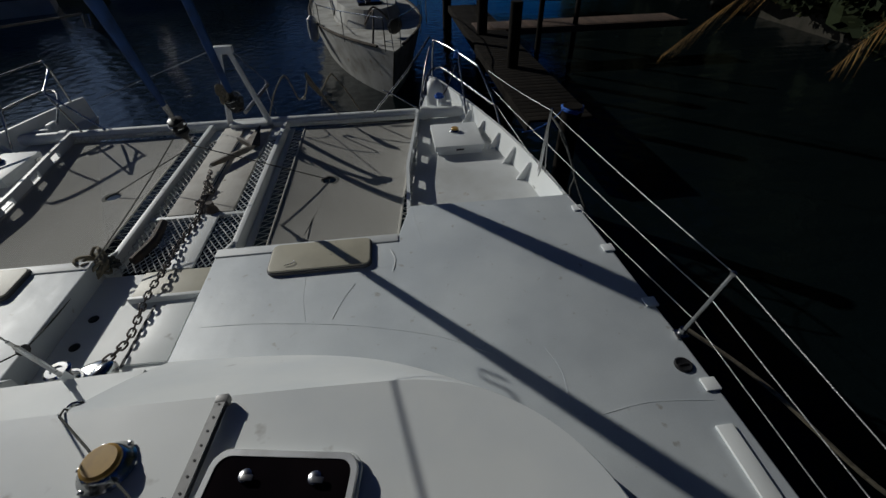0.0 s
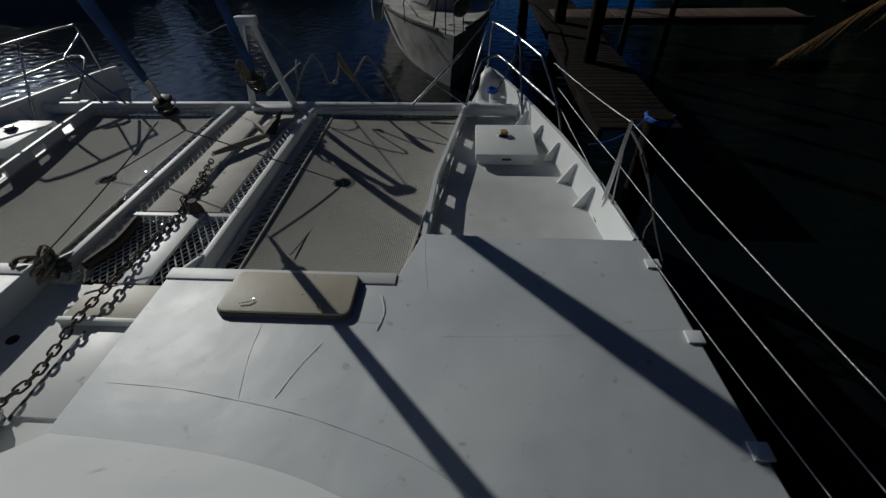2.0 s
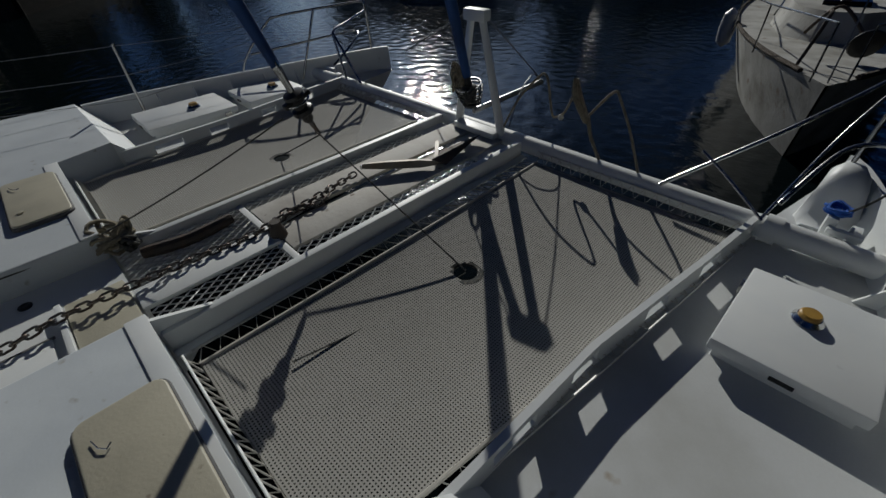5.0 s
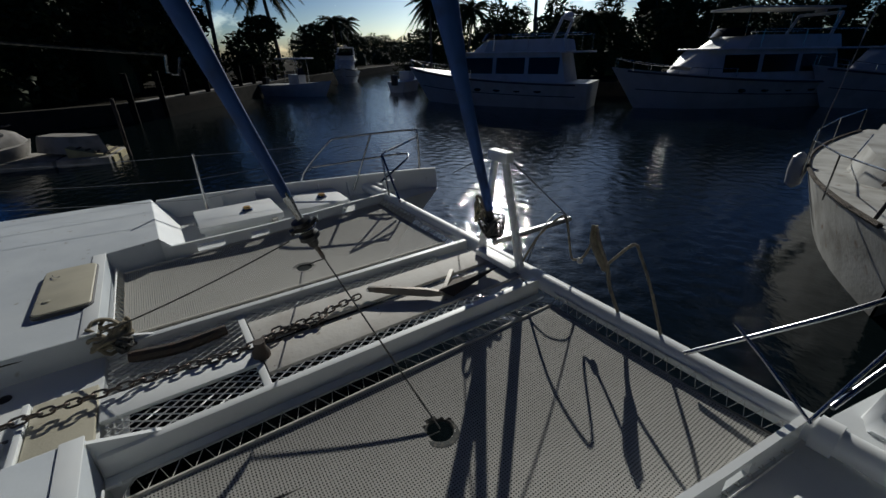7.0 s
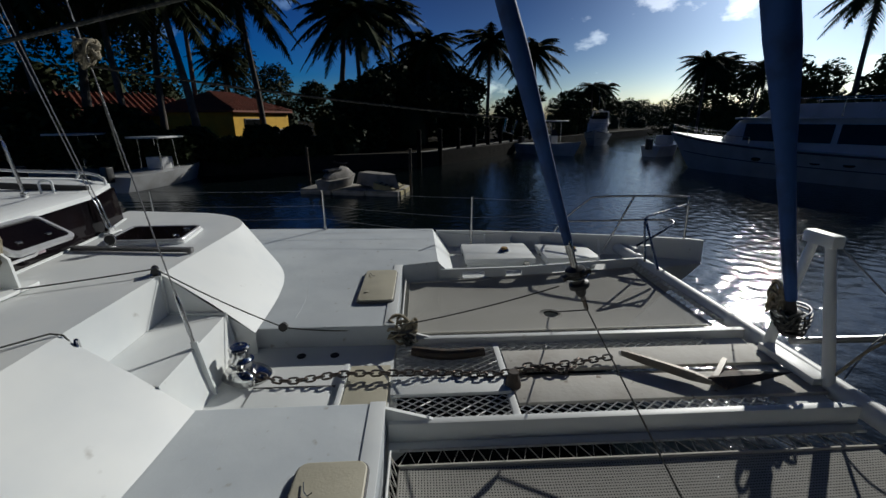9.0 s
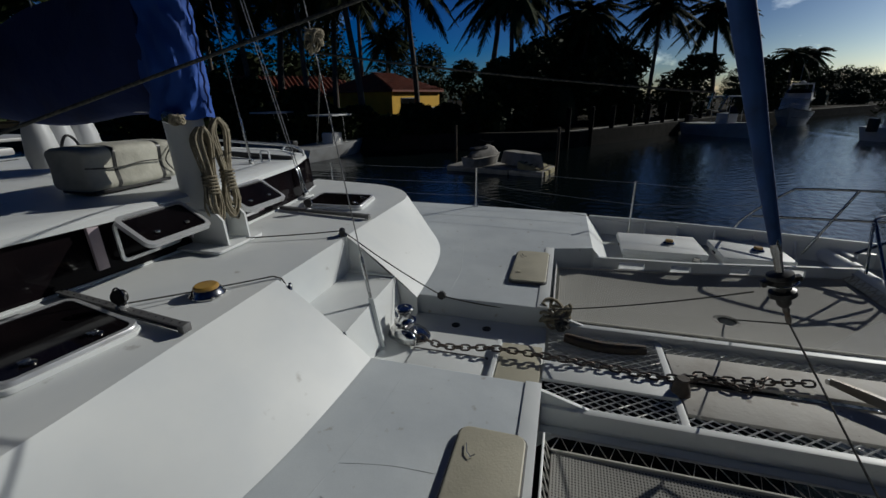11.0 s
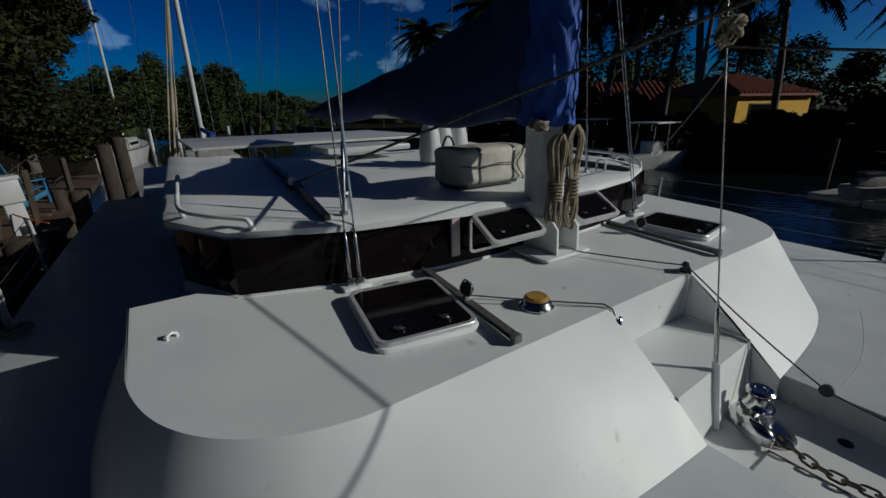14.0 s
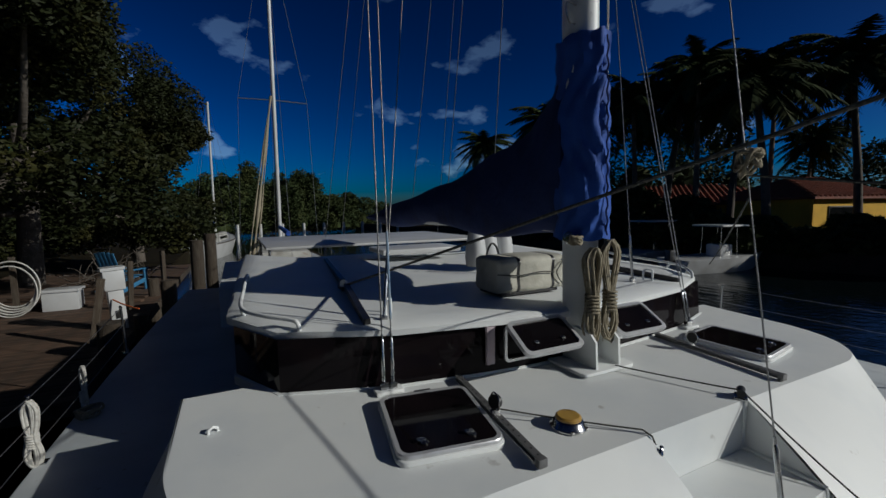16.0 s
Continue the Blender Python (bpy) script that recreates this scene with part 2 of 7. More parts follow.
M_STRIPE = material("dark_rub_strake", (0.03, 0.035, 0.05), 0.4, spots=(0.05, 0.05, 0.06), spot_scale=3)
M_SHEET = material("galvanised_anchor_steel", (0.17, 0.16, 0.145), 0.55, 0.5, spots=(0.18, 0.15, 0.12), spot_scale=12, bump=0.002, bump_scale=60)
M_CORD = material("white_lacing_cord", (0.50, 0.48, 0.43), 0.85)
M_CHAIRB = material("blue_painted_wood", (0.035, 0.17, 0.32), 0.6, spots=(0.03, 0.12, 0.24), spot_scale=6)
M_ORANGE = material("orange_cord", (0.45, 0.10, 0.02), 0.7)
M_VAL = material("pale_canvas_valise", (0.50, 0.49, 0.42), 0.75, spots=(0.34, 0.33, 0.27), spot_scale=6, bump=0.012, bump_scale=9, grain=0.2)


def tramp_material():
    m = bpy.data.materials.new("open_mesh_trampoline")
    m.use_nodes = True
    n, l = m.node_tree.nodes, m.node_tree.links
    b, out = n["Principled BSDF"], n["Material Output"]
    b.inputs["Roughness"].default_value = 0.85
    co, sep = n.new("ShaderNodeTexCoord"), n.new("ShaderNodeSeparateXYZ")
    l.new(co.outputs["Object"], sep.inputs[0])
    waves = []
    for axis in (0, 1):
        k, s = n.new("ShaderNodeMath"), n.new("ShaderNodeMath")
        k.operation, k.inputs[1].default_value, s.operation = "MULTIPLY", 2 * math.pi / 0.0135, "SINE"
        l.new(sep.outputs[axis], k.inputs[0])
        l.new(k.outputs[0], s.inputs[0])
        waves.append(s)
    low, gap = n.new("ShaderNodeMath"), n.new("ShaderNodeMath")
    low.operation, gap.operation, gap.inputs[1].default_value = "MINIMUM", "GREATER_THAN", 0.25
    l.new(waves[0].outputs[0], low.inputs[0])
    l.new(waves[1].outputs[0], low.inputs[1])
    l.new(low.outputs[0], gap.inputs[0])
    tone, mix = n.new("ShaderNodeTexNoise"), n.new("ShaderNodeMixRGB")
    tone.inputs["Scale"].default_value = 2.2
    l.new(co.outputs["Object"], tone.inputs[0])
    l.new(tone.outputs[0], mix.inputs[0])
    mix.inputs[1].default_value, mix.inputs[2].default_value = (0.275, 0.27, 0.245, 1), (0.39, 0.38, 0.35, 1)
    l.new(mix.outputs[0], b.inputs["Base Color"])
    clear, both = n.new("ShaderNodeBsdfTransparent"), n.new("ShaderNodeMixShader")
    l.new(gap.outputs[0], both.inputs[0])
    l.new(b.outputs[0], both.inputs[1])
    l.new(clear.outputs[0], both.inputs[2])
    l.new(both.outputs[0], out.inputs[0])
    return m


M_NET = tramp_material()


def water_material():
    m = bpy.data.materials.new("dark_canal_water")
    m.use_nodes = True
    n, l = m.node_tree.nodes, m.node_tree.links
    b = n["Principled BSDF"]
    b.inputs["Base Color"].default_value, b.inputs["Roughness"].default_value, b.inputs["IOR"].default_value = (0.003, 0.006, 0.007, 1), 0.05, 1.33
    co, mp = n.new("ShaderNodeTexCoord"), n.new("ShaderNodeMapping")
    mp.inputs["Rotation"].default_value, mp.inputs["Scale"].default_value = (0, 0, radians(35)), (1.0, 1.4, 1.0)
    l.new(co.outputs["Object"], mp.inputs[0])
    prev = None
    for scale, dist in ((1.3, 0.010), (5.0, 0.007), (16.0, 0.004)):
        t, bn = n.new("ShaderNodeTexNoise"), n.new("ShaderNodeBump")
        t.inputs["Scale"].default_value, t.inputs["Detail"].default_value = scale, 3.0
        bn.inputs["Strength"].default_value, bn.inputs["Distance"].default_value = 1.0, dist
        l.new(mp.outputs[0], t.inputs[0])
        l.new(t.outputs[0], bn.inputs["Height"])
        if prev:
            l.new(prev.outputs[0], bn.inputs["Normal"])
        prev = bn
    l.new(prev.outputs[0], b.inputs["Normal"])
    return m


M_WATER = water_material()


# ---- mesh helpers ----
class Shape:
    """Collects vertices and faces of one mesh."""

    def __init__(self):
        self.v, self.f = [], []

    def add(self, verts, faces):
        k = len(self.v)
        self.v += [tuple(p) for p in verts]
        self.f += [tuple(i + k for i in f) for f in faces]
        return self

    def box(self, lo, hi, bevel=0.0, m=None):
        bm = bmesh.new()
        bmesh.ops.create_cube(bm, size=1)
        c, s = [(a + b) / 2 for a, b in zip(lo, hi)], [abs(b - a) for a, b in zip(lo, hi)]
        for p in bm.verts:
            p.co = Vector((p.co.x * s[0] + c[0], p.co.y * s[1] + c[1], p.co.z * s[2] + c[2]))
        if bevel:
            bmesh.ops.bevel(bm, geom=list(bm.edges), offset=bevel, segments=2, affect="EDGES", profile=0.6)
        return self.take(bm, m)

    def take(self, bm, m=None):
        bm.verts.index_update()
        self.add([(m @ p.co) if m else p.co.copy() for p in bm.verts], [[p.index for p in f.verts] for f in bm.faces])
        bm.free()
        return self

    def prism(self, outline, z0, z1, bevel=0.0, m=None):
        """A plan outline raised from z0 to z1; z1 may be a function of x and y."""
        top = z1 if callable(z1) else (lambda x, y: z1)
        bm = bmesh.new()
        a = [bm.verts.new((x, y, z0)) for x, y in outline]
        b = [bm.verts.new((x, y, top(x, y))) for x, y in outline]
        k = len(outline)
        bm.faces.new(a[::-1])
        cap = bm.faces.new(b)
        for i in range(k):
            bm.faces.new((a[i], a[(i + 1) % k], b[(i + 1) % k], b[i]))
        bmesh.ops.recalc_face_normals(bm, faces=list(bm.faces))
        if bevel:
            bmesh.ops.bevel(bm, geom=list(cap.edges), offset=bevel, segments=3, affect="EDGES", profile=0.5)
        return self.take(bm, m)

    def tube(self, pts, r, sides=8, closed=False):
        pts = [Vector(p) for p in pts]
        k = len(pts)
        rad = r if isinstance(r, (list, tuple)) else [r] * k
        ref = Vector((0, 0, 1))
        d0 = (pts[1] - pts[0]).normalized()
        if abs(d0.dot(ref)) > 0.9:
            ref = Vector((1, 0, 0))
        u = d0.cross(ref).normalized()
        verts, faces = [], []
        for i, p in enumerate(pts):
            if closed:
                d = pts[(i + 1) % k] - pts[i - 1]
            else:
                d = pts[min(i + 1, k - 1)] - pts[max(i - 1, 0)]
            d.normalize()
            u = (u - d * u.dot(d)).normalized()
            w = d.cross(u)
            verts += [p + (u * math.cos(2 * math.pi * j / sides) + w * math.sin(2 * math.pi * j / sides)) * rad[i] for j in range(sides)]
        for i in range(k if closed else k - 1):
            for j in range(sides):
                a, b = i * sides, ((i + 1) % k) * sides
                faces.append((a + j, b + j, b + (j + 1) % sides, a + (j + 1) % sides))
        if not closed:
            faces += [tuple(range(sides))[::-1], tuple(range((k - 1) * sides, k * sides))]
        return self.add(verts, faces)

    def lathe(self, profile, m=None, sides=20):
        """Radius and height pairs turned about z."""
        m = m or Matrix()
        verts, faces = [], []
        for r, z in profile:
            verts += [m @ Vector((r * math.cos(2 * math.pi * j / sides), r * math.sin(2 * math.pi * j / sides), z)) for j in range(sides)]
        for i in range(len(profile) - 1):
            for j in range(sides):
                faces.append((i * sides + j, i * sides + (j + 1) % sides, (i + 1) * sides + (j + 1) % sides, (i + 1) * sides + j))
        k = len(profile) - 1
        faces += [tuple(range(sides))[::-1], tuple(range(k * sides, (k + 1) * sides))]
        return self.add(verts, faces)

    def loft(self, rows, closed=False):
        """Faces between rows of equally many points."""
        k = len(rows[0])
        verts = [p for row in rows for p in row]
        faces = []
        for i in range(len(rows) - 1):
            for j in range(k if closed else k - 1):
                faces.append((i * k + j, i * k + (j + 1) % k, (i + 1) * k + (j + 1) % k, (i + 1) * k + j))
        return self.add(verts, faces)

    def poly(self, pts):
        return self.add(pts, [tuple(range(len(pts)))])


def mesh_of(name, shape, mat, sharp=35.0):
    me = bpy.data.meshes.new(name)
    me.from_pydata(shape.v, [], shape.f)
    me.materials.append(mat)
    bm = bmesh.new()
    bm.from_mesh(me)
    bmesh.ops.remove_doubles(bm, verts=bm.verts, dist=1e-5)
    bmesh.ops.recalc_face_normals(bm, faces=bm.faces)
    bm.to_mesh(me)
    bm.free()
    me.shade_smooth()
    me.set_sharp_from_angle(angle=radians(sharp))
    return me


def raw_mesh(name, shape, mat):
    me = bpy.data.meshes.new(name)
    me.from_pydata(shape.v, [], shape.f)
    me.materials.append(mat)
    return me


def solid(name, shape, mat, label="", category="", group="", kind="", sharp=35.0):
    return tagged(new(name, mesh_of(name, shape, mat, sharp)), label, category, group, kind)


def part(name, shape, mat, parent, label="", sharp=35.0):
    ob = new(name, mesh_of(name, shape, mat, sharp))
    ob.parent = parent
    return tagged(ob, label)


def thing(name, label, category, m=None, group=""):
    ob = new(name)
    ob.empty_display_size = 0.1
    ob.matrix_world = m or Matrix()
    return tagged(ob, label, category, group)


def rounded(x0, y0, x1, y1, r, n=5):
    pts = []
    for cx, cy, a in ((x1 - r, y1 - r, 0), (x0 + r, y1 - r, 90), (x0 + r, y0 + r, 180), (x1 - r, y0 + r, 270)):
        pts += [(cx + r * math.cos(radians(a + 90 * i / n)), cy + r * math.sin(radians(a + 90 * i / n))) for i in range(n + 1)]
    return pts


def spline(pts, n=8):
    """A smooth line through points."""
    pts = [Vector(p) for p in pts]
    out = []
    for i in range(len(pts) - 1):
        a, b, c, d = pts[max(i - 1, 0)], pts[i], pts[i + 1], pts[min(i + 2, len(pts) - 1)]
        for j in range(n):
            t = j / n
            out.append(0.5 * ((2 * b) + (c - a) * t + (2 * a - 5 * b + 4 * c - d) * t * t + (3 * b - a - 3 * c + d) * t ** 3))
    return out + [pts[-1]]


def resample(pts, n):
    pts = [Vector(p) for p in pts]
    d = [0.0]
    for a, b in zip(pts, pts[1:]):
        d.append(d[-1] + (b - a).length)
    out = []
    for i in range(n):
        s = d[-1] * i / (n - 1)
        k = max(j for j in range(len(d)) if d[j] <= s + 1e-9)
        k = min(k, len(pts) - 2)
        t = (s - d[k]) / max(d[k + 1] - d[k], 1e-9)
        out.append(pts[k].lerp(pts[k + 1], t))
    return out


def flip(pts):
    return [(-x, y, *rest) for x, y, *rest in pts][::-1]


def sag(a, b, drop, n=10):
    a, b = Vector(a), Vector(b)
    return [a.lerp(b, i / n) - Vector((0, 0, drop * 4 * (i / n) * (1 - i / n))) for i in range(n + 1)]


# ---- the boat: hulls and decks ----
Z_FORE, Z_WELL, Z_ROOF, Z_SEA = -0.22, -0.15, 0.46, -1.35
GUNWALE = [(3.05, 0.38), (3.08, -0.1), (3.11, -0.6), (3.15, -1.2), (3.18, -2.0), (3.20, -3.2), (3.18, -5.0), (3.10, -7.0), (2.95, -9.5)]
BOW = [(3.05, 0.38), (3.0, 0.86), (2.92, 1.3), (2.82, 1.75), (2.66, 2.3), (2.55, 2.65), (2.43, 3.0), (2.32, 3.28), (2.23, 3.40)]


def hull(side):
    """One hull: raised pod deck with a step down to the foredeck, topsides to the water."""
    f = (lambda p: p) if side > 0 else flip
    name = "starboard" if side > 0 else "port"
    x0 = 0.40 if side > 0 else 0.42
    s = Shape()
    s.prism(f([(x0, 0.0), (1.66, 0.0), (1.76, 0.36)] + [(3.05, 0.34)] + GUNWALE[1:] + [(x0, -9.5)]), -0.55, 0.0, 0.012)
    solid("deck_" + name, s, M_DECK, "grey-white painted catamaran deck with patched seams and scuffs", "boat deck", kind="structure")
    s = Shape()
    s.prism(f([(1.67, -0.01), (1.77, 0.38)] + [(x - 0.012, y) for x, y in GUNWALE] + [(1.67, -9.4)]), -1.75, -0.30)
    solid("hull_" + name, s, M_GEL, "white topsides of the hull", "hull", kind="structure")
    s = Shape()
    ramp = [(1.75, 0.355, -0.004), (3.045, 0.335, -0.004), (3.01, 0.52, Z_FORE + 0.002), (1.775, 0.54, Z_FORE + 0.002)]
    s.add([(side * x, y, z) for x, y, z in ramp] + [(side * x, min(y, 0.40), -0.5) for x, y, z in ramp], [(0, 1, 2, 3), (0, 3, 7, 4), (1, 5, 6, 2)])
    solid("deck_ramp_" + name, s, M_GEL, "white sloping step down to the foredeck", "deck step", kind="structure")
    s = Shape()
    fore = [(1.75, 0.36)] + [(x - 0.012, y) for x, y in BOW] + [(2.14, 3.38), (2.03, 2.85), (1.96, 2.3), (1.91, 2.0), (1.78, 1.2)]
    fr = f(fore)
    levels = [[(x, y if y < 1.6 else 1.6 + (y - 1.6) * k, z) for x, y in fr] for z, k in ((-1.75, 0.30), (-1.2, 0.46), (-0.7, 0.72), (-0.35, 0.93), (Z_FORE, 1.0))]
    s.loft(levels, closed=True)
    s.poly(levels[-1])
    solid("foredeck_" + name, s, M_FORE, "worn white painted foredeck of the hull", "boat deck", kind="structure")
    # bulwark along the outer edge, sloping inwards
    s = Shape()
    outer = resample([(x, y, 0.0) for x, y in BOW], 26)
    rows = [[], [], [], []]
    for i, p in enumerate(outer):
        h = -0.02 + 0.05 * (i / 25) ** 2
        lean = 0.085 if i < 22 else 0.05
        rows[0].append((side * (p.x - 0.01), p.y, Z_FORE - 0.02))
        rows[1].append((side * p.x, p.y, h))
        rows[2].append((side * (p.x - 0.03), p.y - 0.002, h))
        rows[3].append((side * (p.x - lean), p.y, Z_FORE))
    s.loft(rows)
    solid("bulwark_" + name, s, M_GEL, "white bulwark along the foredeck edge", "bulwark", kind="structure")
    # step face and sloping cheek
    s = Shape()
    s.add(f([(1.66, 0.0, 0.002), (1.76, 0.36, 0.002), (1.76, 0.36, 0.0), (1.66, 0.0, 0.0)]), [(0, 1, 2, 3)])
    inner = resample([(1.765, 0.38, 0), (1.80, 1.2, 0), (1.92, 2.0, 0), (2.0, 2.6, 0)], 41)
    cuts = ((0.62, 0.80), (1.05, 1.23), (1.53, 1.71), (1.98, 2.14))
    w = Shape()
    for a, b in zip(inner, inner[1:]):
        my = (a.y + b.y) / 2
        hole = any(c0 < my < c1 for c0, c1 in cuts)
        spans = ((-0.62, -0.182), (-0.118, -0.085)) if hole else ((-0.62, -0.085),)
        for z0, z1 in spans:
            x0, x1 = side * a.x, side * (a.x - 0.03)
            x2, x3 = side * b.x, side * (b.x - 0.03)
            w.add([(x0, a.y, z0), (x1, a.y, z0), (x3, b.y, z0), (x2, b.y, z0), (x0, a.y, z1), (x1, a.y, z1), (x3, b.y, z1), (x2, b.y, z1)],
                  [(0, 3, 2, 1), (4, 5, 6, 7), (0, 4, 7, 3), (1, 2, 6, 5), (0, 1, 5, 4), (3, 7, 6, 2)])
    me = bpy.data.meshes.new("inner_rail")
    me.from_pydata(w.v, [], w.f)
    me.materials.append(M_GEL)
    tagged(new("inner_rail_" + name, me), "white slotted inner rail beside the trampoline", "rail", kind="structure")
    # stem block at the starboard bow
    if side > 0:
        s = Shape()
        rows = []
        for y, x0, x1, z in ((2.86, 2.10, 2.46, -0.205), (2.94, 2.10, 2.42, -0.17), (3.00, 2.12, 2.38, -0.05), (3.05, 2.135, 2.36, 0.05), (3.13, 2.14, 2.345, 0.085), (3.22, 2.15, 2.32, 0.07), (3.32, 2.165, 2.28, -0.03)):
            rows.append([(side * x0, y, Z_FORE - 0.03), (side * (x0 + 0.01), y, z - 0.06), (side * (x0 + 0.06), y, z), (side * (x1 - 0.06), y, z), (side * (x1 - 0.01), y, z - 0.06), (side * x1, y, Z_FORE - 0.03)])
        s.loft(rows)
        s.poly(rows[0])
        s.poly(rows[-1])
        solid("stem_head_" + name, s, M_GEL, "rounded white stem head at the bow", "bow", kind="structure", sharp=50)
    # knees along the bulwark
    k = thing("bulwark_knees", "small white triangular knees welded along the bulwark", "bulwark knee")
    for y in (1.00, 1.33, 1.68, 2.02, 2.35):
        x = np.interp(y, [p[1] for p in BOW], [p[0] for p in BOW]) - 0.05
        w = Shape()
        w.add([(side * (x - 0.12), y - 0.02, Z_FORE), (side * x, y - 0.008, Z_FORE), (side * (x + 0.025), y - 0.008, -0.055), (side * (x - 0.015), y - 0.008, -0.055), (side * (x - 0.12), y - 0.004, Z_FORE), (side * x, y + 0.008, Z_FORE), (side * (x + 0.025), y + 0.008, -0.055), (side * (x - 0.015), y + 0.008, -0.055)],
              [(0, 1, 2, 3), (7, 6, 5, 4), (0, 4, 5, 1), (1, 5, 6, 2), (2, 6, 7, 3), (3, 7, 4, 0)])
        part("knee", w, M_GEL, k)


hull(1)
hull(-1)

# floor of the sunken well between the decks
s = Shape()
s.prism([(-0.418, 0.0), (-0.418, -1.5), (0.398, -1.5), (0.398, 0.0)], -0.55, Z_WELL)
solid("well_floor", s, M_GEL, "white floor of the sunken anchor well", "boat deck", kind="structure")
# front coamings
for side in (1, -1):
    s = Shape()
    x0 = 0.40 if side > 0 else 0.42
    s.box((side * x0, -0.075, -0.002), (side * 1.655, 0.005, 0.008), 0.003)
    solid("front_coaming", s, M_GEL, "white raised front edge of the pod deck", "coaming", kind="structure")
    s = Shape()
    s.add([(side * x0, -0.012, -0.02), (side * x0, 0.24, -0.10), (side * x0, 0.24, -0.16), (side * x0, -0.012, -0.4), (side * (x0 + 0.02), -0.012, -0.02), (side * (x0 + 0.02), 0.24, -0.10), (side * (x0 + 0.02), 0.24, -0.16), (side * (x0 + 0.02), -0.012, -0.4)],
          [(0, 1, 2, 3), (7, 6, 5, 4), (0, 4, 5, 1), (1, 5, 6, 2), (2, 6, 7, 3), (0, 3, 7, 4)])
    solid("gusset", s, M_GEL, "white gusset between pod and longitudinal beam", "gusset", kind="structure")

# ---- coachroof ----
TOP = [(0.42, -1.45), (1.0, -1.455), (1.60, -1.465), (1.78, -1.485), (1.95, -1.54), (2.12, -1.65), (2.25, -1.80), (2.33, -1.98), (2.37, -2.20), (2.36, -2.5), (2.33, -2.82)]
BASE = [(0.42, -0.925), (0.8, -0.945), (1.15, -0.98), (1.45, -1.04), (1.70, -1.13), (1.99, -1.28), (2.22, -1.46), (2.42, -1.70), (2.54, -2.0), (2.58, -2.4), (2.56, -2.84)]


def roof_z(x, y):
    return Z_ROOF - 0.025 * max(0.0, (y + 2.1) / 0.65) - 0.008 * (x / 2.3) ** 2 * 4


for side in (1, -1):
    inner = 0.42 if side > 0 else 0.36
    wide = 1.0 if side > 0 else 0.94
    top = resample(spline([(inner, -1.45, 0)] + [(x * wide, y, 0) for x, y in TOP[1:]], 6), 64)
    base = resample(spline([(inner, -0.925, 0)] + [(x * wide, y, 0) for x, y in BASE[1:]], 6), 64)
    s = Shape()
    rows = []
    for t in (0.0, 0.25, 0.5, 0.75, 0.975, 1.0):
        row = []
        for a, b in zip(base, top):
            p = a.lerp(b, t)
            h = roof_z(b.x, b.y)
            z = 0.004 + (h - 0.004) * t + 0.016 * math.sin(math.pi * t)
            row.append((side * p.x, p.y, z))
        rows.append(row)
    s.loft(rows)
    s.add([(side * inner, -0.925, 0.0), (side * inner, -1.45, roof_z(inner, -1.45)), (side * inner, -1.46, -0.16), (side * inner, -0.925, -0.16)], [(0, 1, 2, 3)])
    aft = [(p[0], p[1], p[2]) for p in (row[-1] for row in rows)]
    s.poly(aft + [(side * 1.5, -2.78, Z_ROOF), (side * 1.5, -2.84, 0.0)])
    # top sheet
    ring = [(side * b.x, b.y, roof_z(b.x, b.y)) for b in top]
    back = [(x, -2.84, Z_ROOF - 0.002) for x, y, z in ring]
    s.loft([ring, back])
    solid("coachroof_" + ("starboard" if side > 0 else "port"), s, M_GEL, "white coachroof with a curved sloping front", "coachroof", kind="structure", sharp=16)
s = Shape()
s.add([(0.42, -1.452, roof_z(0.42, -1.45)), (-0.36, -1.452, roof_z(0.42, -1.45)), (-0.36, -2.84, Z_ROOF - 0.002), (0.42, -2.84, Z_ROOF - 0.002), (0.42, -1.452, 0.1), (-0.36, -1.452, 0.1)], [(0, 1, 2, 3), (0, 4, 5, 1)])
solid("coachroof_middle", s, M_GEL, "white coachroof above the steps", "coachroof", kind="structure")

# steps from the well to the roof
step = thing("deck_steps", "white moulded step block between well and coachroof", "steps")
s = Shape()
s.add([(0.418, -1.45, 0.157), (-0.355, -1.45, 0.157), (-0.355, -1.09, 0.150), (0.418, -1.07, 0.150), (-0.33, -1.04, -0.15), (0.418, -1.01, -0.15), (-0.355, -1.45, -0.15), (0.418, -1.45, -0.15)],
      [(0, 1, 2, 3), (3, 2, 4, 5), (2, 1, 6, 4), (0, 3, 5, 7)])
part("tread", s, M_GEL, step)
s = Shape()
s.tube([(-0.345, -1.448, 0.44), (-0.345, -1.448, 0.165), (-0.345, -1.09, 0.158), (-0.325, -1.045, -0.13)], 0.011, 6)
part("rim", s, M_GEL, step)

# ---- crossbeam, longitudinal beams, gangway ----
beam = thing("forward_crossbeam", "pale painted tubular crossbeam between the bows", "crossbeam")
s = Shape()
s.tube([(-2.62, 2.57, -0.15), (-2.2, 2.58, -0.145), (0, 2.59, -0.14), (2.2, 2.58, -0.145), (2.62, 2.57, -0.15)], 0.062, 20)
part("tube", s, M_GEL, beam)
for side in (1, -1):
    s = Shape()
    s.lathe([(0.078, -0.04), (0.078, 0.04)], pose(side * 2.06, 2.58, -0.145, 0, 90, 0))
    part("collar", s, M_GEL, beam)
for side in (1, -1):
    s = Shape()
    s.box((side * 0.40, 0.012, -0.225), (side * 0.446, 2.53, -0.10), 0.008)
    s.box((side * 0.449, 0.012, -0.225), (side * 0.50, 2.53, -0.205), 0.004)
    solid("longitudinal_beam", s, M_GEL, "white longitudinal beam beside the gangway", "beam", kind="structure")

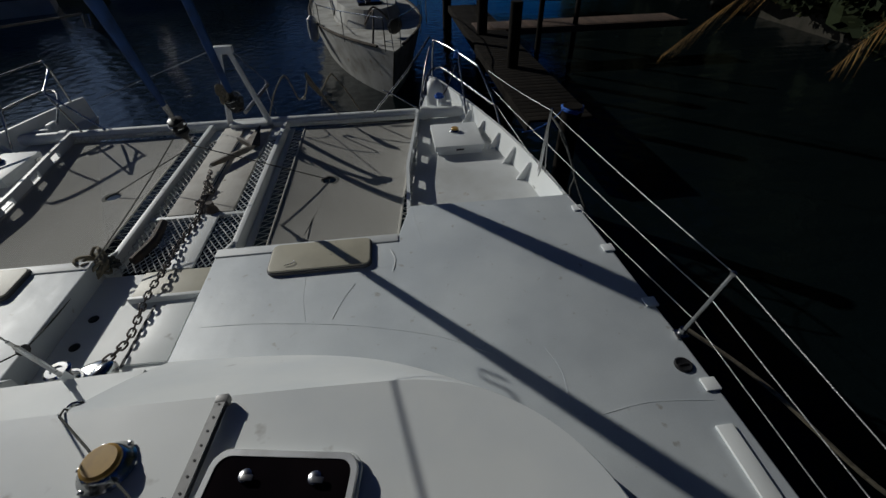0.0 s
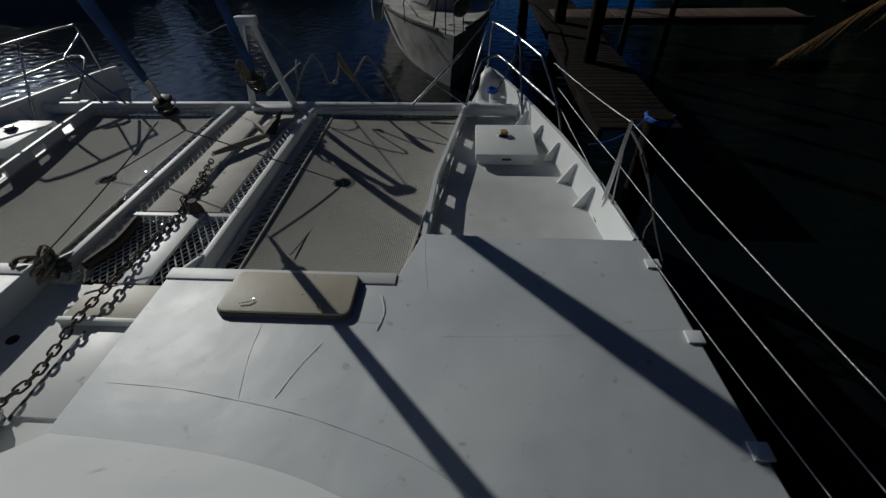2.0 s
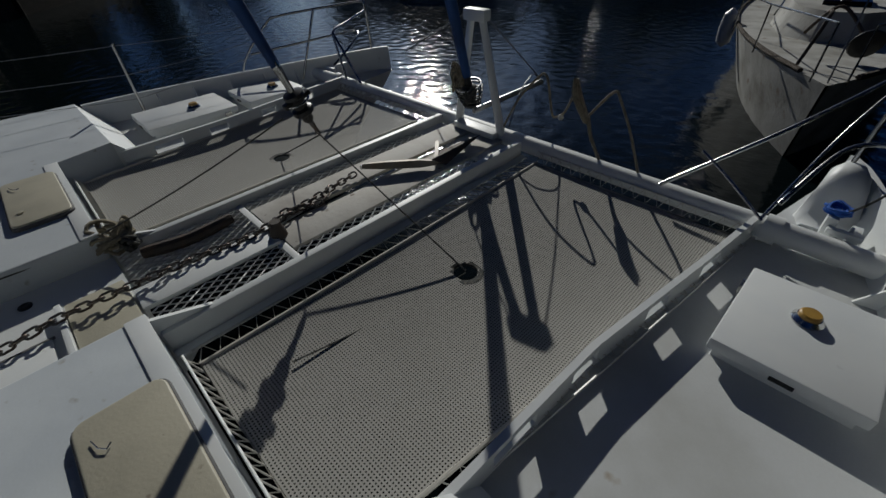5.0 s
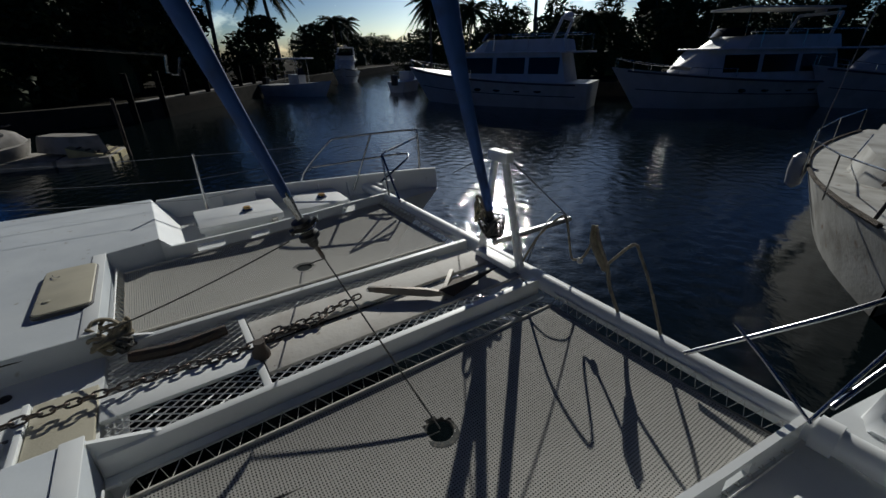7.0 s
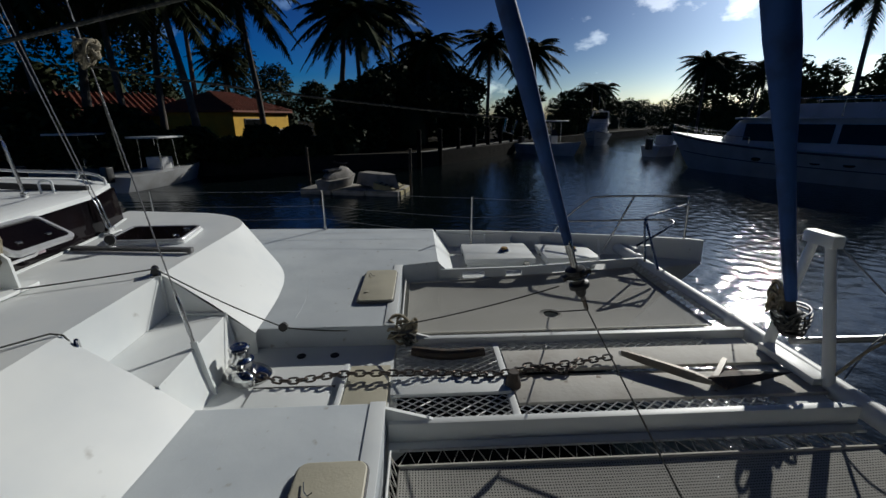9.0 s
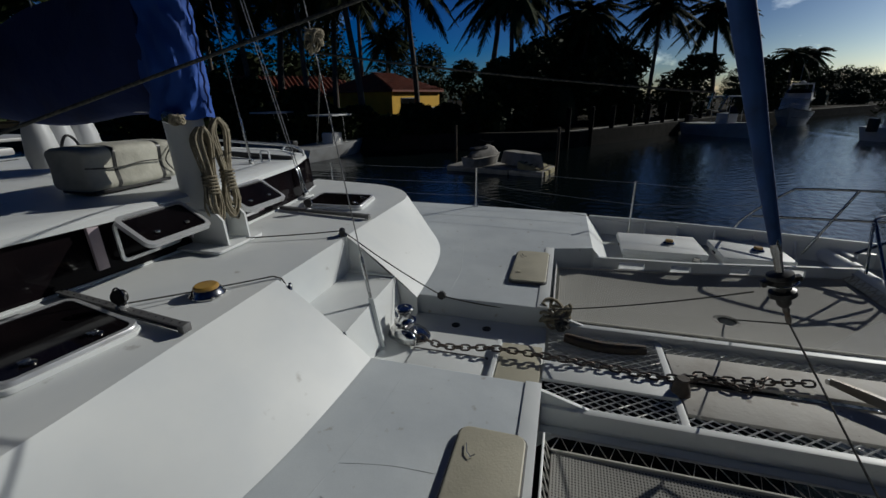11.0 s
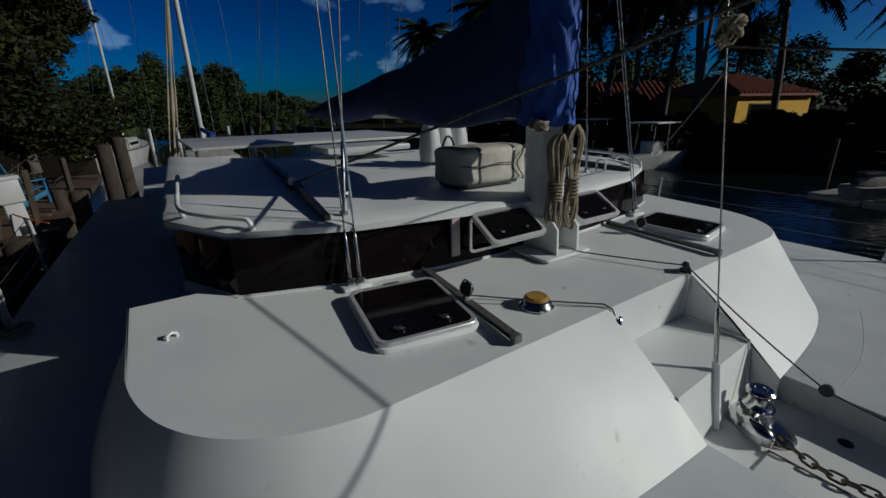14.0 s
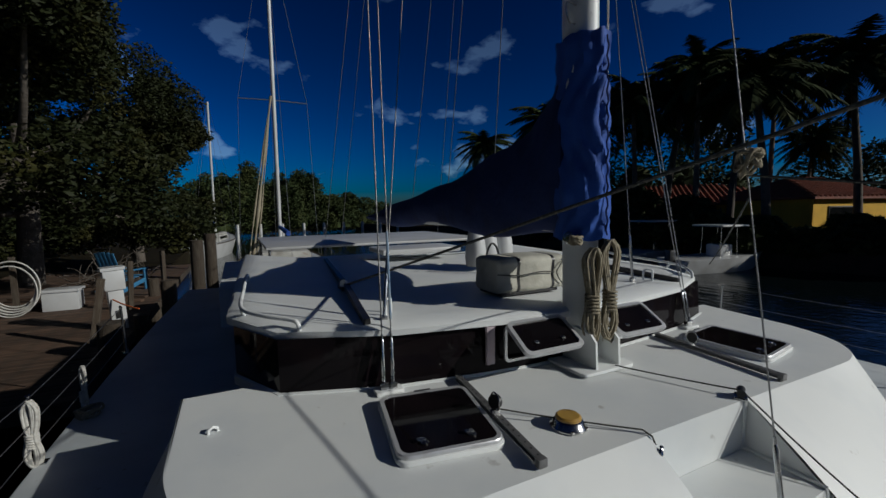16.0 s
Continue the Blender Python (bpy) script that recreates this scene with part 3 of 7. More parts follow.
gang = thing("gangway", "white gangway planks with expanded metal between the trampolines", "gangway")
s = Shape()
s.box((0.0, 0.0, -0.15), (0.175, 0.70, -0.125), 0.006)
part("plank", s, M_GEL, gang)
s = Shape()
s.box((-0.27, 0.72, -0.16), (-0.045, 2.52, -0.135), 0.006)
part("plank", s, M_GANG, gang)
s = Shape()
s.box((0.035, 0.72, -0.16), (0.27, 2.52, -0.135), 0.006)
part("plank", s, M_GANG, gang)
s = Shape()
s.box((-0.045, 0.72, -0.20), (0.035, 2.52, -0.175), 0.004)
part("channel", s, M_GANG, gang, "sunken channel under the anchor")
s = Shape()
s.box((-0.39, 0.675, -0.17), (0.39, 0.715, -0.14), 0.005)
part("bearer", s, M_GEL, gang)
s = Shape()
s.box((-0.39, 2.2, -0.19), (0.39, 2.50, -0.162), 0.005)
part("bearer", s, M_GEL, gang)


def diamond_grid(x0, y0, x1, y1, z, dx, dy, r=0.0035):
    s = Shape()
    nx, ny = max(1, round((x1 - x0) / dx)), max(1, round((y1 - y0) / dy))
    dx, dy = (x1 - x0) / nx, (y1 - y0) / ny
    for i in range(nx):
        for j in range(ny):
            cx, cy = x0 + (i + 0.5) * dx, y0 + (j + 0.5) * dy
            a, b, c, d = (cx - dx / 2, cy, z), (cx, cy - dy / 2, z), (cx + dx / 2, cy, z), (cx, cy + dy / 2, z)
            for p, q in ((a, b), (b, c), (c, d), (d, a)):
                s.tube([p, q], r, 4)
    return s


for x0, y0, x1, y1 in ((0.185, 0.02, 0.385, 0.68), (-0.385, 0.02, -0.01, 0.68), (0.28, 0.72, 0.385, 2.2), (-0.385, 0.72, -0.28, 2.2)):
    part("expanded_metal", diamond_grid(x0, y0, x1, y1, -0.145, 0.05, 0.075, 0.0045), M_GALV, gang, "open expanded metal grating", 60)

# ---- trampolines ----
def trampoline(side):
    t = thing("trampoline", "grey open-mesh trampoline laced between beam and hull", "trampoline", group="trampolines")
    x0, x1, y0, y1 = 0.63, 1.63, 0.07, 2.45
    hx, hy, hr = 1.01, 1.295, 0.075
    nx, ny = 50, 84
    v, f = [], []
    for j in range(ny + 1):
        for i in range(nx + 1):
            u, w = i / nx, j / ny
            x = x0 + (x1 + (0.30 * w) - x0) * u
            y = y0 + (y1 - y0) * w
            z = -0.185 - 0.06 * (math.sin(math.pi * u) * math.sin(math.pi * w)) ** 0.7
            v.append((side * x, y, z))
    for j in range(ny):
        for i in range(nx):
            q = (j * (nx + 1) + i, j * (nx + 1) + i + 1, (j + 1) * (nx + 1) + i + 1, (j + 1) * (nx + 1) + i)
            c = sum((Vector(v[k]) for k in q), Vector()) / 4
            if math.hypot(side * c.x - hx, c.y - hy) > hr:
                f.append(q)
    part("net", Shape().add(v, f), M_NET, t)
    s = Shape()
    s.loft([[(side * (hx + r * math.cos(a * math.pi / 12)), hy + r * math.sin(a * math.pi / 12), z) for a in range(24)] for r, z in ((0.062, -0.256), (0.066, -0.243), (0.080, -0.240), (0.098, -0.242))], closed=True)
    part("grommet", s, M_ROPE_D, t, "dark grommet round the hole")
    s = Shape()
    s.tube([(side * x0, y0, -0.185), (side * x1, y0, -0.185), (side * (x1 + 0.30), y1, -0.185), (side * x0, y1, -0.185)], 0.010, 6, closed=True)
    part("hem", s, M_CORD, t, "pale rope hem")

    def lace(p, q, a, b, n):
        s = Shape()
        pts = []
        for i in range(n + 1):
            k = i / n
            e = (a, b) if i % 2 else (p, q)
            pts.append(tuple(e[0][c] + (e[1][c] - e[0][c]) * k for c in range(3)))
        s.tube(pts, 0.0035, 4)
        part("lacing", s, M_CORD, t)
        s = Shape()
        s.tube([a, b], 0.006, 5)
        part("lacing_bar", s, M_GALV, t)

    lace((side * x0, y0, -0.185), (side * x1, y0, -0.185), (side * (x0 - 0.03), 0.035, -0.12), (side * (x1 - 0.02), 0.035, -0.12), 34)
    lace((side * x0, y1, -0.185), (side * (x1 + 0.32), y1, -0.185), (side * (x0 - 0.03), 2.515, -0.13), (side * 1.96, 2.515, -0.13), 36)
    lace((side * x0, y0, -0.185), (side * x0, y1, -0.185), (side * 0.508, y0, -0.205), (side * 0.508, y1, -0.205), 56)
    lace((side * (x1 + 0.052), 0.45, -0.185), (side * (x1 + 0.30), y1, -0.185), (side * (x1 + 0.12), 0.45, -0.20), (side * (x1 + 0.37), y1, -0.20), 50)


trampoline(1)
trampoline(-1)

# ---- cabin and hardtop ----
FRONT = [(0.0, -2.33), (0.4, -2.345), (0.75, -2.38), (1.3, -2.46), (1.88, -2.66), (2.10, -3.10), (2.06, -4.2), (1.95, -6.2)]
CAB = [(x, y) for x, y in FRONT]
ring = flip(CAB)[:-1] + CAB
s = Shape()
rows = []
for z, grow in ((0.40, 0.012), (0.456, 0.012), (0.462, 0.0), (0.78, -0.03)):
    rows.append([(x * (1 + grow / 2), y + grow, z) for x, y in ring])
s.loft(rows[:3])
solid("cabin_sill", s, M_GEL, "white sill under the cabin windows", "cabin", kind="structure")
s = Shape()
s.loft([[(x, y - 0.008, 0.45) for x, y in ring], [(x, y - 0.03, 0.757) for x, y in ring]])
s.add([(-1.95, -6.2, 0.45), (1.95, -6.2, 0.45), (1.95, -6.2, 0.757), (-1.95, -6.2, 0.757)], [(0, 1, 2, 3)])
solid("cabin_window_band", s, M_SMOKE, "near-black wraparound cabin window band", "cabin window", kind="structure")
s = Shape()
s.box((-2.3, -9.5, -0.02), (2.3, -6.19, 0.50), 0.02)
solid("cockpit_coaming", s, M_GEL, "white cockpit coaming behind the cabin", "cockpit", kind="structure")
HT = [(0.0, -2.285), (0.35, -2.295), (1.26, -2.45), (1.88, -2.72), (2.14, -3.22), (2.10, -4.2), (1.98, -6.4)]
ring = flip(HT)[:-1] + HT


def top_z(x, y):
    return 0.812 + 0.026 * max(0, -2.4 - y) - 0.012 * (x / 2.1) ** 2


s = Shape()
lip0 = [(x, y, 0.755) for x, y in ring]
lip1 = [(x, y, top_z(x, y) - 0.02) for x, y in ring]
lip2 = [(x * 0.985, y - 0.03, top_z(x, y - 0.03)) for x, y in ring]
rows = [[(x * 0.96, y - 0.08, 0.75) for x, y in ring], lip0, lip1, lip2]
for k in (0.1, 0.2, 0.35, 0.55, 0.8, 0.97):
    row = []
    for x, y in ring:
        px, py = x * (1 - k), y + (-4.4 - y) * k
        row.append((px, py, top_z(px, py)))
    rows.append(row)
s.loft(rows)
s.poly([(x * 0.96, y - 0.08, 0.75) for x, y in ring])
solid("hardtop", s, M_GEL, "white cabin hardtop with a thick front lip", "hardtop", kind="structure", sharp=40)

# ---- ground, water ----
def ripples(seed, count, lo, hi, slope):
    """Small crossing waves: direction, wave number, height and phase of each."""
    rnd = np.random.RandomState(seed)
    lam = np.exp(rnd.uniform(math.log(lo), math.log(hi), count))
    turn = radians(35) + rnd.normal(0, 0.75, count)
    k = 2 * math.pi / lam
    return np.cos(turn) * k, np.sin(turn) * k, slope * math.sqrt(2 / count) / k, rnd.uniform(0, 6.28, count)


wx = np.concatenate([[-700, -250, -90, -45], np.arange(-30, 5.9, 0.09), [20, 90, 250, 700]])
wy = np.concatenate([[-700, -250, -90, -30], np.arange(-8, 26, 0.09), [60, 120, 300, 700]])
gx, gy = np.meshgrid(wx, wy)
gz = np.full(gx.shape, Z_SEA)
for kx, ky, high, phase in zip(*ripples(4, 44, 0.19, 0.42, 0.085)):
    gz = gz + high * np.sin(kx * gx + ky * gy + phase)
nx_, ny_ = len(wx), len(wy)
v = np.stack([gx, gy, gz], axis=-1).reshape(-1, 3).tolist()
f = [(j * nx_ + i, j * nx_ + i + 1, (j + 1) * nx_ + i + 1, (j + 1) * nx_ + i) for j in range(ny_ - 1) for i in range(nx_ - 1)]
me = bpy.data.meshes.new("water")
me.from_pydata(v, [], f)
me.materials.append(M_WATER)
me.polygons.foreach_set("use_smooth", [True] * len(f))
tagged(new("water", me), "dark rippled canal water with sun glitter", "water", kind="structure")


# ---- deck fittings ----
def hatch_lid(name, x0, y0, x1, y1, z, label, group=""):
    t = thing(name, label, "hatch", Matrix.Translation((0, 0, z)), group)
    g = Shape()
    g.prism(rounded(x0 - 0.008, y0 - 0.008, x1 + 0.008, y1 + 0.008, 0.05), 0.0, 0.02, 0.006)
    part("gasket", g, M_GASKET, t, "dark rubber gasket")
    g = Shape()
    g.prism(rounded(x0, y0, x1, y1, 0.045), 0.010, 0.030, 0.007)
    part("lid", g, M_CREAM, t)
    g = Shape()
    lx, ly = x0 + 0.16 * (x1 - x0), y0 + 0.16 * (y1 - y0)
    g.tube([(lx, ly, 0.037), (lx + 0.045, ly + 0.012, 0.039), (lx + 0.065, ly + 0.03, 0.038), (lx + 0.05, ly + 0.045, 0.038)], 0.0025, 5)
    part("latch", g, M_STEEL, t, "small wire latch")
    g = Shape()
    g.lathe([(0.018, 0.034), (0.018, 0.037), (0.014, 0.038)], Matrix.Translation((x1 - 0.16, y0 + 0.06, 0)), 14)
    part("lock", g, M_CREAM, t)
    return t


hatch_lid("deck_hatch", 0.80, -0.315, 1.465, -0.035, 0.002, "cream fibreglass deck hatch with rounded corners, closed", "deck hatches")
hatch_lid("deck_hatch", -1.45, -0.315, -0.78, -0.035, 0.002, "cream fibreglass deck hatch with rounded corners, closed", "deck hatches")
locker = thing("locker_lid", "cream flat locker lid in the anchor well", "locker lid")
s = Shape()
s.box((-0.13, -0.262, Z_WELL), (0.392, -0.012, -0.125), 0.006)
part("lid", s, M_CREAM, locker)
s = Shape()
s.box((-0.13, -0.295, Z_WELL), (0.392, -0.268, -0.105), 0.005)
part("batten", s, M_GEL, locker, "white raised batten")
panel = thing("well_panel", "white flush access panel with dark joints in the well floor", "panel")
s = Shape()
s.box((0.06, -0.80, Z_WELL), (0.30, -0.34, Z_WELL + 0.014), 0.003)
part("board", s, M_GEL, panel)
for x0, y0, x1, y1 in ((0.035, -0.81, 0.052, -0.33), (0.308, -0.81, 0.322, -0.33)):
    s = Shape()
    s.box((x0, y0, Z_WELL), (x1, y1, Z_WELL + 0.006), 0.001)
    part("joint", s, M_GASKET, panel)
for y in (-0.62, -0.40):
    s = Shape()
    s.lathe([(0.03, 0), (0.03, 0.006), (0.02, 0.010), (0.018, 0.004)], Matrix.Translation((-0.30, y, Z_WELL)), 14)
    solid("deck_drain", s, M_BLACK, "small black deck drain in the well", "drain", "deck drains")

# windlass
wl_ = thing("windlass", "chrome anchor windlass with a vertical drum", "windlass", pose(-0.12, -0.93, Z_WELL, 0, 0, -20))
s = Shape()
s.lathe([(0.14, 0.0), (0.14, 0.012), (0.125, 0.022), (0.10, 0.026)], pose(0, 0.02, 0) @ Matrix.Diagonal((0.85, 1.25, 1, 1)), 28)
part("base", s, M_CHROME, wl_)
s = Shape()
s.lathe([(0.075, 0.02), (0.078, 0.045), (0.058, 0.055), (0.056, 0.075), (0.075, 0.085), (0.075, 0.10)], None, 24)
part("gypsy", s, M_CHROME, wl_, "chrome chain gypsy")
s = Shape()
s.lathe([(0.062, 0.10), (0.050, 0.115), (0.043, 0.135), (0.045, 0.158), (0.060, 0.175), (0.062, 0.186), (0.050, 0.196), (0.028, 0.196), (0.026, 0.190), (0.010, 0.190)], None, 28)
part("drum", s, M_CHROME, wl_, "polished flared drum")
s = Shape()
rows = []
for k, (r, z) in enumerate(((0.055, 0.02), (0.058, 0.06), (0.048, 0.085), (0.022, 0.10))):
    rows.append([(0.085 + 0.02 + r * 0.85 * math.cos(a * math.pi / 10), 0.09 + r * 1.5 * math.sin(a * math.pi / 10), z) for a in range(20)])
s.loft(rows, closed=True)
s.poly(rows[-1])
part("motor_cover", s, M_CHROME, wl_, "rounded chrome cover", 60)

# anchor chain
def link_shape(length, width, r):
    s = Shape()
    h = (length - width) / 2
    pts = [(h + width / 2 * math.cos(a), width / 2 * math.sin(a), 0) for a in [-math.pi / 2 + math.pi * i / 5 for i in range(6)]]
    pts += [(-h + width / 2 * math.cos(a), width / 2 * math.sin(a), 0) for a in [math.pi / 2 + math.pi * i / 5 for i in range(6)]]
    return s.tube(pts, r, 6, closed=True)


LINK = mesh_of("link", link_shape(0.066, 0.034, 0.0062), M_CHAIN, 60)


def chain(path, label):
    t = thing("anchor_chain", label, "chain")
    total = sum((Vector(b) - Vector(a)).length for a, b in zip(path, path[1:]))
    n = int(total / 0.049)
    pts = resample(path, n + 1)
    for i in range(n):
        a, b = pts[i], pts[i + 1]
        ob = new("link", LINK)
        d = (b - a).normalized()
        q = d.to_track_quat("X", "Z").to_matrix().to_4x4()
        ob.parent = t
        ob.matrix_world = Matrix.Translation((a + b) / 2) @ q @ pose(0, 0, 0, (38 if i % 2 else -50) + random.uniform(-9, 9), 0, random.uniform(-5, 5))
    return t


chain(spline([(-0.03, -0.84, -0.085), (0.02, -0.62, -0.118), (0.005, -0.30, -0.092), (0.02, -0.02, -0.085), (0.0, 0.3, -0.108), (0.03, 0.62, -0.108), (-0.04, 1.0, -0.11), (-0.10, 1.40, -0.10)]), "rusty galvanised anchor chain lying along the gangway")
chain(spline([(0.05, 0.70, -0.115), (-0.06, 0.86, -0.115), (0.02, 1.05, -0.117), (-0.09, 1.18, -0.10)]), "loose end of rusty anchor chain on the gangway")

anchor = thing("anchor", "dull galvanised plough anchor stowed on the gangway", "anchor")


def flat_bar(p, q, half, high):
    """A flat steel bar standing on edge between two points, tapering to its far end."""
    p, q = Vector(p), Vector(q)
    d = (q - p).normalized()
    n = Vector((d.y, -d.x, 0)).normalized() * half
    u = Vector((0, 0, high))
    g = Shape()
    rows = [[c + n * a - u * k, c - n * a - u * k, c - n * a + u * k, c + n * a + u * k] for c, a, k in ((p, 0.8, 0.7), (p.lerp(q, 0.3), 1, 1), (p.lerp(q, 0.8), 1, 1.1), (q, 0.9, 0.6))]
    g.loft(rows, closed=True)
    g.poly(rows[0])
    g.poly(rows[-1])
    return g


part("shank", flat_bar((-0.11, 1.47, -0.075), (0.20, 1.86, -0.095), 0.012, 0.026), M_SHEET, anchor)
part("arm", flat_bar((0.20, 1.87, -0.10), (-0.02, 2.10, -0.095), 0.014, 0.022), M_SHEET, anchor)
s = Shape()
s.add([(0.19, 1.84, -0.07), (0.25, 1.92, -0.118), (0.17, 2.38, -0.07), (0.06, 2.04, -0.118), (0.16, 1.90, -0.125)], [(0, 1, 2), (0, 2, 3), (4, 2, 1), (4, 3, 2), (0, 3, 4), (0, 4, 1)])
part("fluke", s, M_RUST, anchor)
s = Shape()
s.lathe([(0.016, -0.018), (0.016, 0.018)], pose(-0.115, 1.48, -0.085, 90, 0, 0), 10)
part("shackle", s, M_STEEL, anchor, "steel shackle")
s = Shape()
s.lathe([(0.05, -0.02), (0.045, 0.02), (0.03, 0.05), (0.03, 0.08)], Matrix.Translation((0.11, 0.72, -0.12)), 12)
solid("chain_stopper", s, M_RUST, "rusty chain stopper on the gangway", "chain stopper")
s = Shape()
s.tube(spline([(-0.27, 0.12, -0.115), (-0.22, 0.35, -0.12), (-0.24, 0.6, -0.115)]), [0.03, 0.034, 0.036, 0.037, 0.038, 0.038, 0.038, 0.038, 0.038, 0.038, 0.038, 0.037, 0.036, 0.035, 0.034, 0.032, 0.03], 10)
solid("stowed_spar", s, M_RUST, "dark weathered wooden roller stowed on the grating", "spar")


def tangle(name, centre, size, turns, r, mat, label, seed):
    rnd = random.Random(seed)
    c = Vector(centre)
    pts = []
    for i in range(turns * 5):
        a = i * 1.31 + rnd.uniform(-0.4, 0.4)
        pts.append(c + Vector((size[0] * math.cos(a) * rnd.uniform(0.5, 1), size[1] * math.sin(a) * rnd.uniform(0.5, 1), size[2] * rnd.uniform(0, 1))))
    s = Shape()
    s.tube(spline(pts, 4), r, 6)
    return solid(name, s, mat, label, "rope", sharp=60)


tangle("tangled_rope", (-0.46, 0.04, -0.14), (0.09, 0.12, 0.16), 9, 0.011, M_ROPE, "frayed heap of weathered mooring rope at the pod corner", 3)
tangle("tangled_rope", (-0.42, 0.10, -0.13), (0.07, 0.06, 0.08), 6, 0.010, M_ROPE_D, "dark heap of mooring rope beside the gangway", 8)


def deck_box(x0, y0, x1, y1, label):
    t = thing("foredeck_locker", label, "locker", group="foredeck lockers")
    s = Shape()
    s.box((x0 + 0.015, y0 + 0.02, Z_FORE - 0.01), (x1 - 0.015, y1 - 0.02, Z_FORE + 0.06), 0.006)
    part("coaming", s, M_GEL, t)
    s = Shape()
    s.box((x0 - 0.01, y0 - 0.01, Z_FORE + 0.052), (x1 + 0.01, y1 + 0.01, Z_FORE + 0.112), 0.012)
    part("lid", s, M_GEL, t)
    s = Shape()
    s.box(((x0 + x1) / 2 - 0.04, y0 - 0.016, Z_FORE + 0.058), ((x0 + x1) / 2 + 0.04, y0 - 0.008, Z_FORE + 0.076), 0.002)
    part("finger_pull", s, M_BLACK, t, "dark finger pull")
    cx, cy = (x0 + x1) / 2 - 0.01 * (1 if x0 > 0 else -1), y0 + 0.62 * (y1 - y0)
    s = Shape()
    s.lathe([(0.058, 0.112), (0.058, 0.118), (0.048, 0.130), (0.044, 0.136)], Matrix.Translation((cx, cy, Z_FORE)), 22)
    ring = part("vent_ring", s, M_CHROME, t, "dark chrome vent ring")
    s = Shape()
    s.lathe([(0.040, 0.134), (0.040, 0.148), (0.034, 0.154)], Matrix.Translation((cx, cy, Z_FORE)), 20)
    part("vent_cap", s, M_YELLOW, ring, "dull yellow cap")
    for hx in (x0 - 0.012, x1 + 0.012):
        s = Shape()
        s.box((hx - 0.012, y1 - 0.12, Z_FORE + 0.02), (hx + 0.012, y1 - 0.06, Z_FORE + 0.075), 0.004)
        part("hinge", s, M_STEEL, t, "small steel hinge")


deck_box(2.10, 1.57, 2.60, 2.13, "white foredeck locker with a raised lid and round vent cap")
deck_box(-2.68, 0.68, -2.12, 1.44, "white foredeck locker with a long raised lid and round vent cap")
deck_box(-2.62, 1.58, -2.10, 2.16, "white foredeck locker with a raised lid and round vent cap")

# bow fittings
for side in (1, -1):
    t = thing("bow_roller", "white bow fairlead with a small bollard", "fairlead")
    s = Shape()
    s.box((side * 2.24, 2.68, -0.16), (side * 2.29, 2.82, -0.03), 0.01)
    part("bollard", s, M_GEL, t)
    s = Shape()
    s.box((side * 2.35, 2.64, -0.17), (side * 2.40, 2.78, -0.08), 0.01)
    part("cheek", s, M_GEL, t)
    s = Shape()
    s.box((side * 2.26, 2.64, -0.10), (side * 2.41, 2.68, -0.07), 0.008)
    part("horn", s, M_GEL, t)
tangle("bow_rope", (2.265, 2.75, -0.03), (0.06, 0.07, 0.04), 5, 0.008, M_ROPE_B, "bright blue rope lashed round the bow bollard", 5)
for x, y in ((3.045, 0.13), (3.075, -0.36), (3.11, -0.87), (3.13, -1.42)):
    t = thing("gunwale_plate", "small white chainplate pad on the gunwale", "pad", group="gunwale pads")
    s = Shape()
    s.box((x - 0.04, y - 0.035, -0.002), (x + 0.035, y + 0.035, 0.012), 0.004)
    part("plate", s, M_GEL, t)
t = thing("deck_filler", "black round deck filler cap", "filler cap")
s = Shape()
s.lathe([(0.045, 0), (0.045, 0.008), (0.038, 0.012), (0.030, 0.008)], Matrix.Translation((3.06, -1.30, 0.0)), 20)
part("ring", s, M_BLACK, t)
s = Shape()
s.box((3.035, -1.305, 0.006), (3.085, -1.295, 0.014), 0.002)
part("key_bar", s, M_BLACK, t)
s = Shape()
s.box((3.02, -2.0, -0.001), (3.10, -1.62, 0.014), 0.005)
solid("gunwale_step", s, M_GEL, "long white pad on the gunwale", "pad")


def crack(pts, w, mat, label):
    """A raised repair seam on the deck."""
    s = Shape()
    p = spline([(x, y, 0.0) for x, y in pts], 5)
    rnd = random.Random(len(p))
    s.tube(p, [w * rnd.uniform(0.3, 0.8) for _ in p], 5)
    return solid("deck_seam", s, mat, label, "deck seam")


crack([(0.50, -0.70), (0.8, -0.715), (1.06, -0.75), (1.35, -0.80), (1.61, -0.87), (1.87, -0.96), (2.15, -1.12)], 0.003, M_DECK, "raised repair seam running across the deck")
crack([(1.25, -0.74), (1.30, -0.60), (1.37, -0.46)], 0.004, M_DECK, "short peeling seam on the deck")
crack([(1.60, -0.16), (1.63, -0.27), (1.61, -0.38)], 0.008, M_GEL, "lifted flake of deck paint")
crack([(2.55, -1.50), (2.8, -1.47), (3.1, -1.5)], 0.003, M_DECK, "raised repair seam near the gunwale")
crack([(1.78, 0.33), (1.80, 0.1), (1.83, -0.11)], 0.0025, M_DECK, "thin joint between deck sheets")
crack([(1.05, -0.36), (1.06, -0.55), (1.10, -0.75)], 0.002, M_DECK, "lifted edge of a deck sheet")
crack([(1.50, -0.33), (1.56, -0.335), (1.62, -0.33)], 0.0015, M_DECK, "short repair seam behind the hatch")
crack([(1.90, -0.40), (2.3, -0.385), (2.7, -0.35), (3.02, -0.31)], 0.0008, M_DECK, "faint joint between deck sheets")
crack([(2.42, -1.42), (2.44, -1.25), (2.40, -1.10)], 0.003, M_DECK, "short peeling seam near the coachroof")
crack([(-0.55, -0.72), (-0.9, -0.73), (-1.3, -0.80), (-1.7, -0.90)], 0.003, M_DECK, "raised repair seam running across the deck")


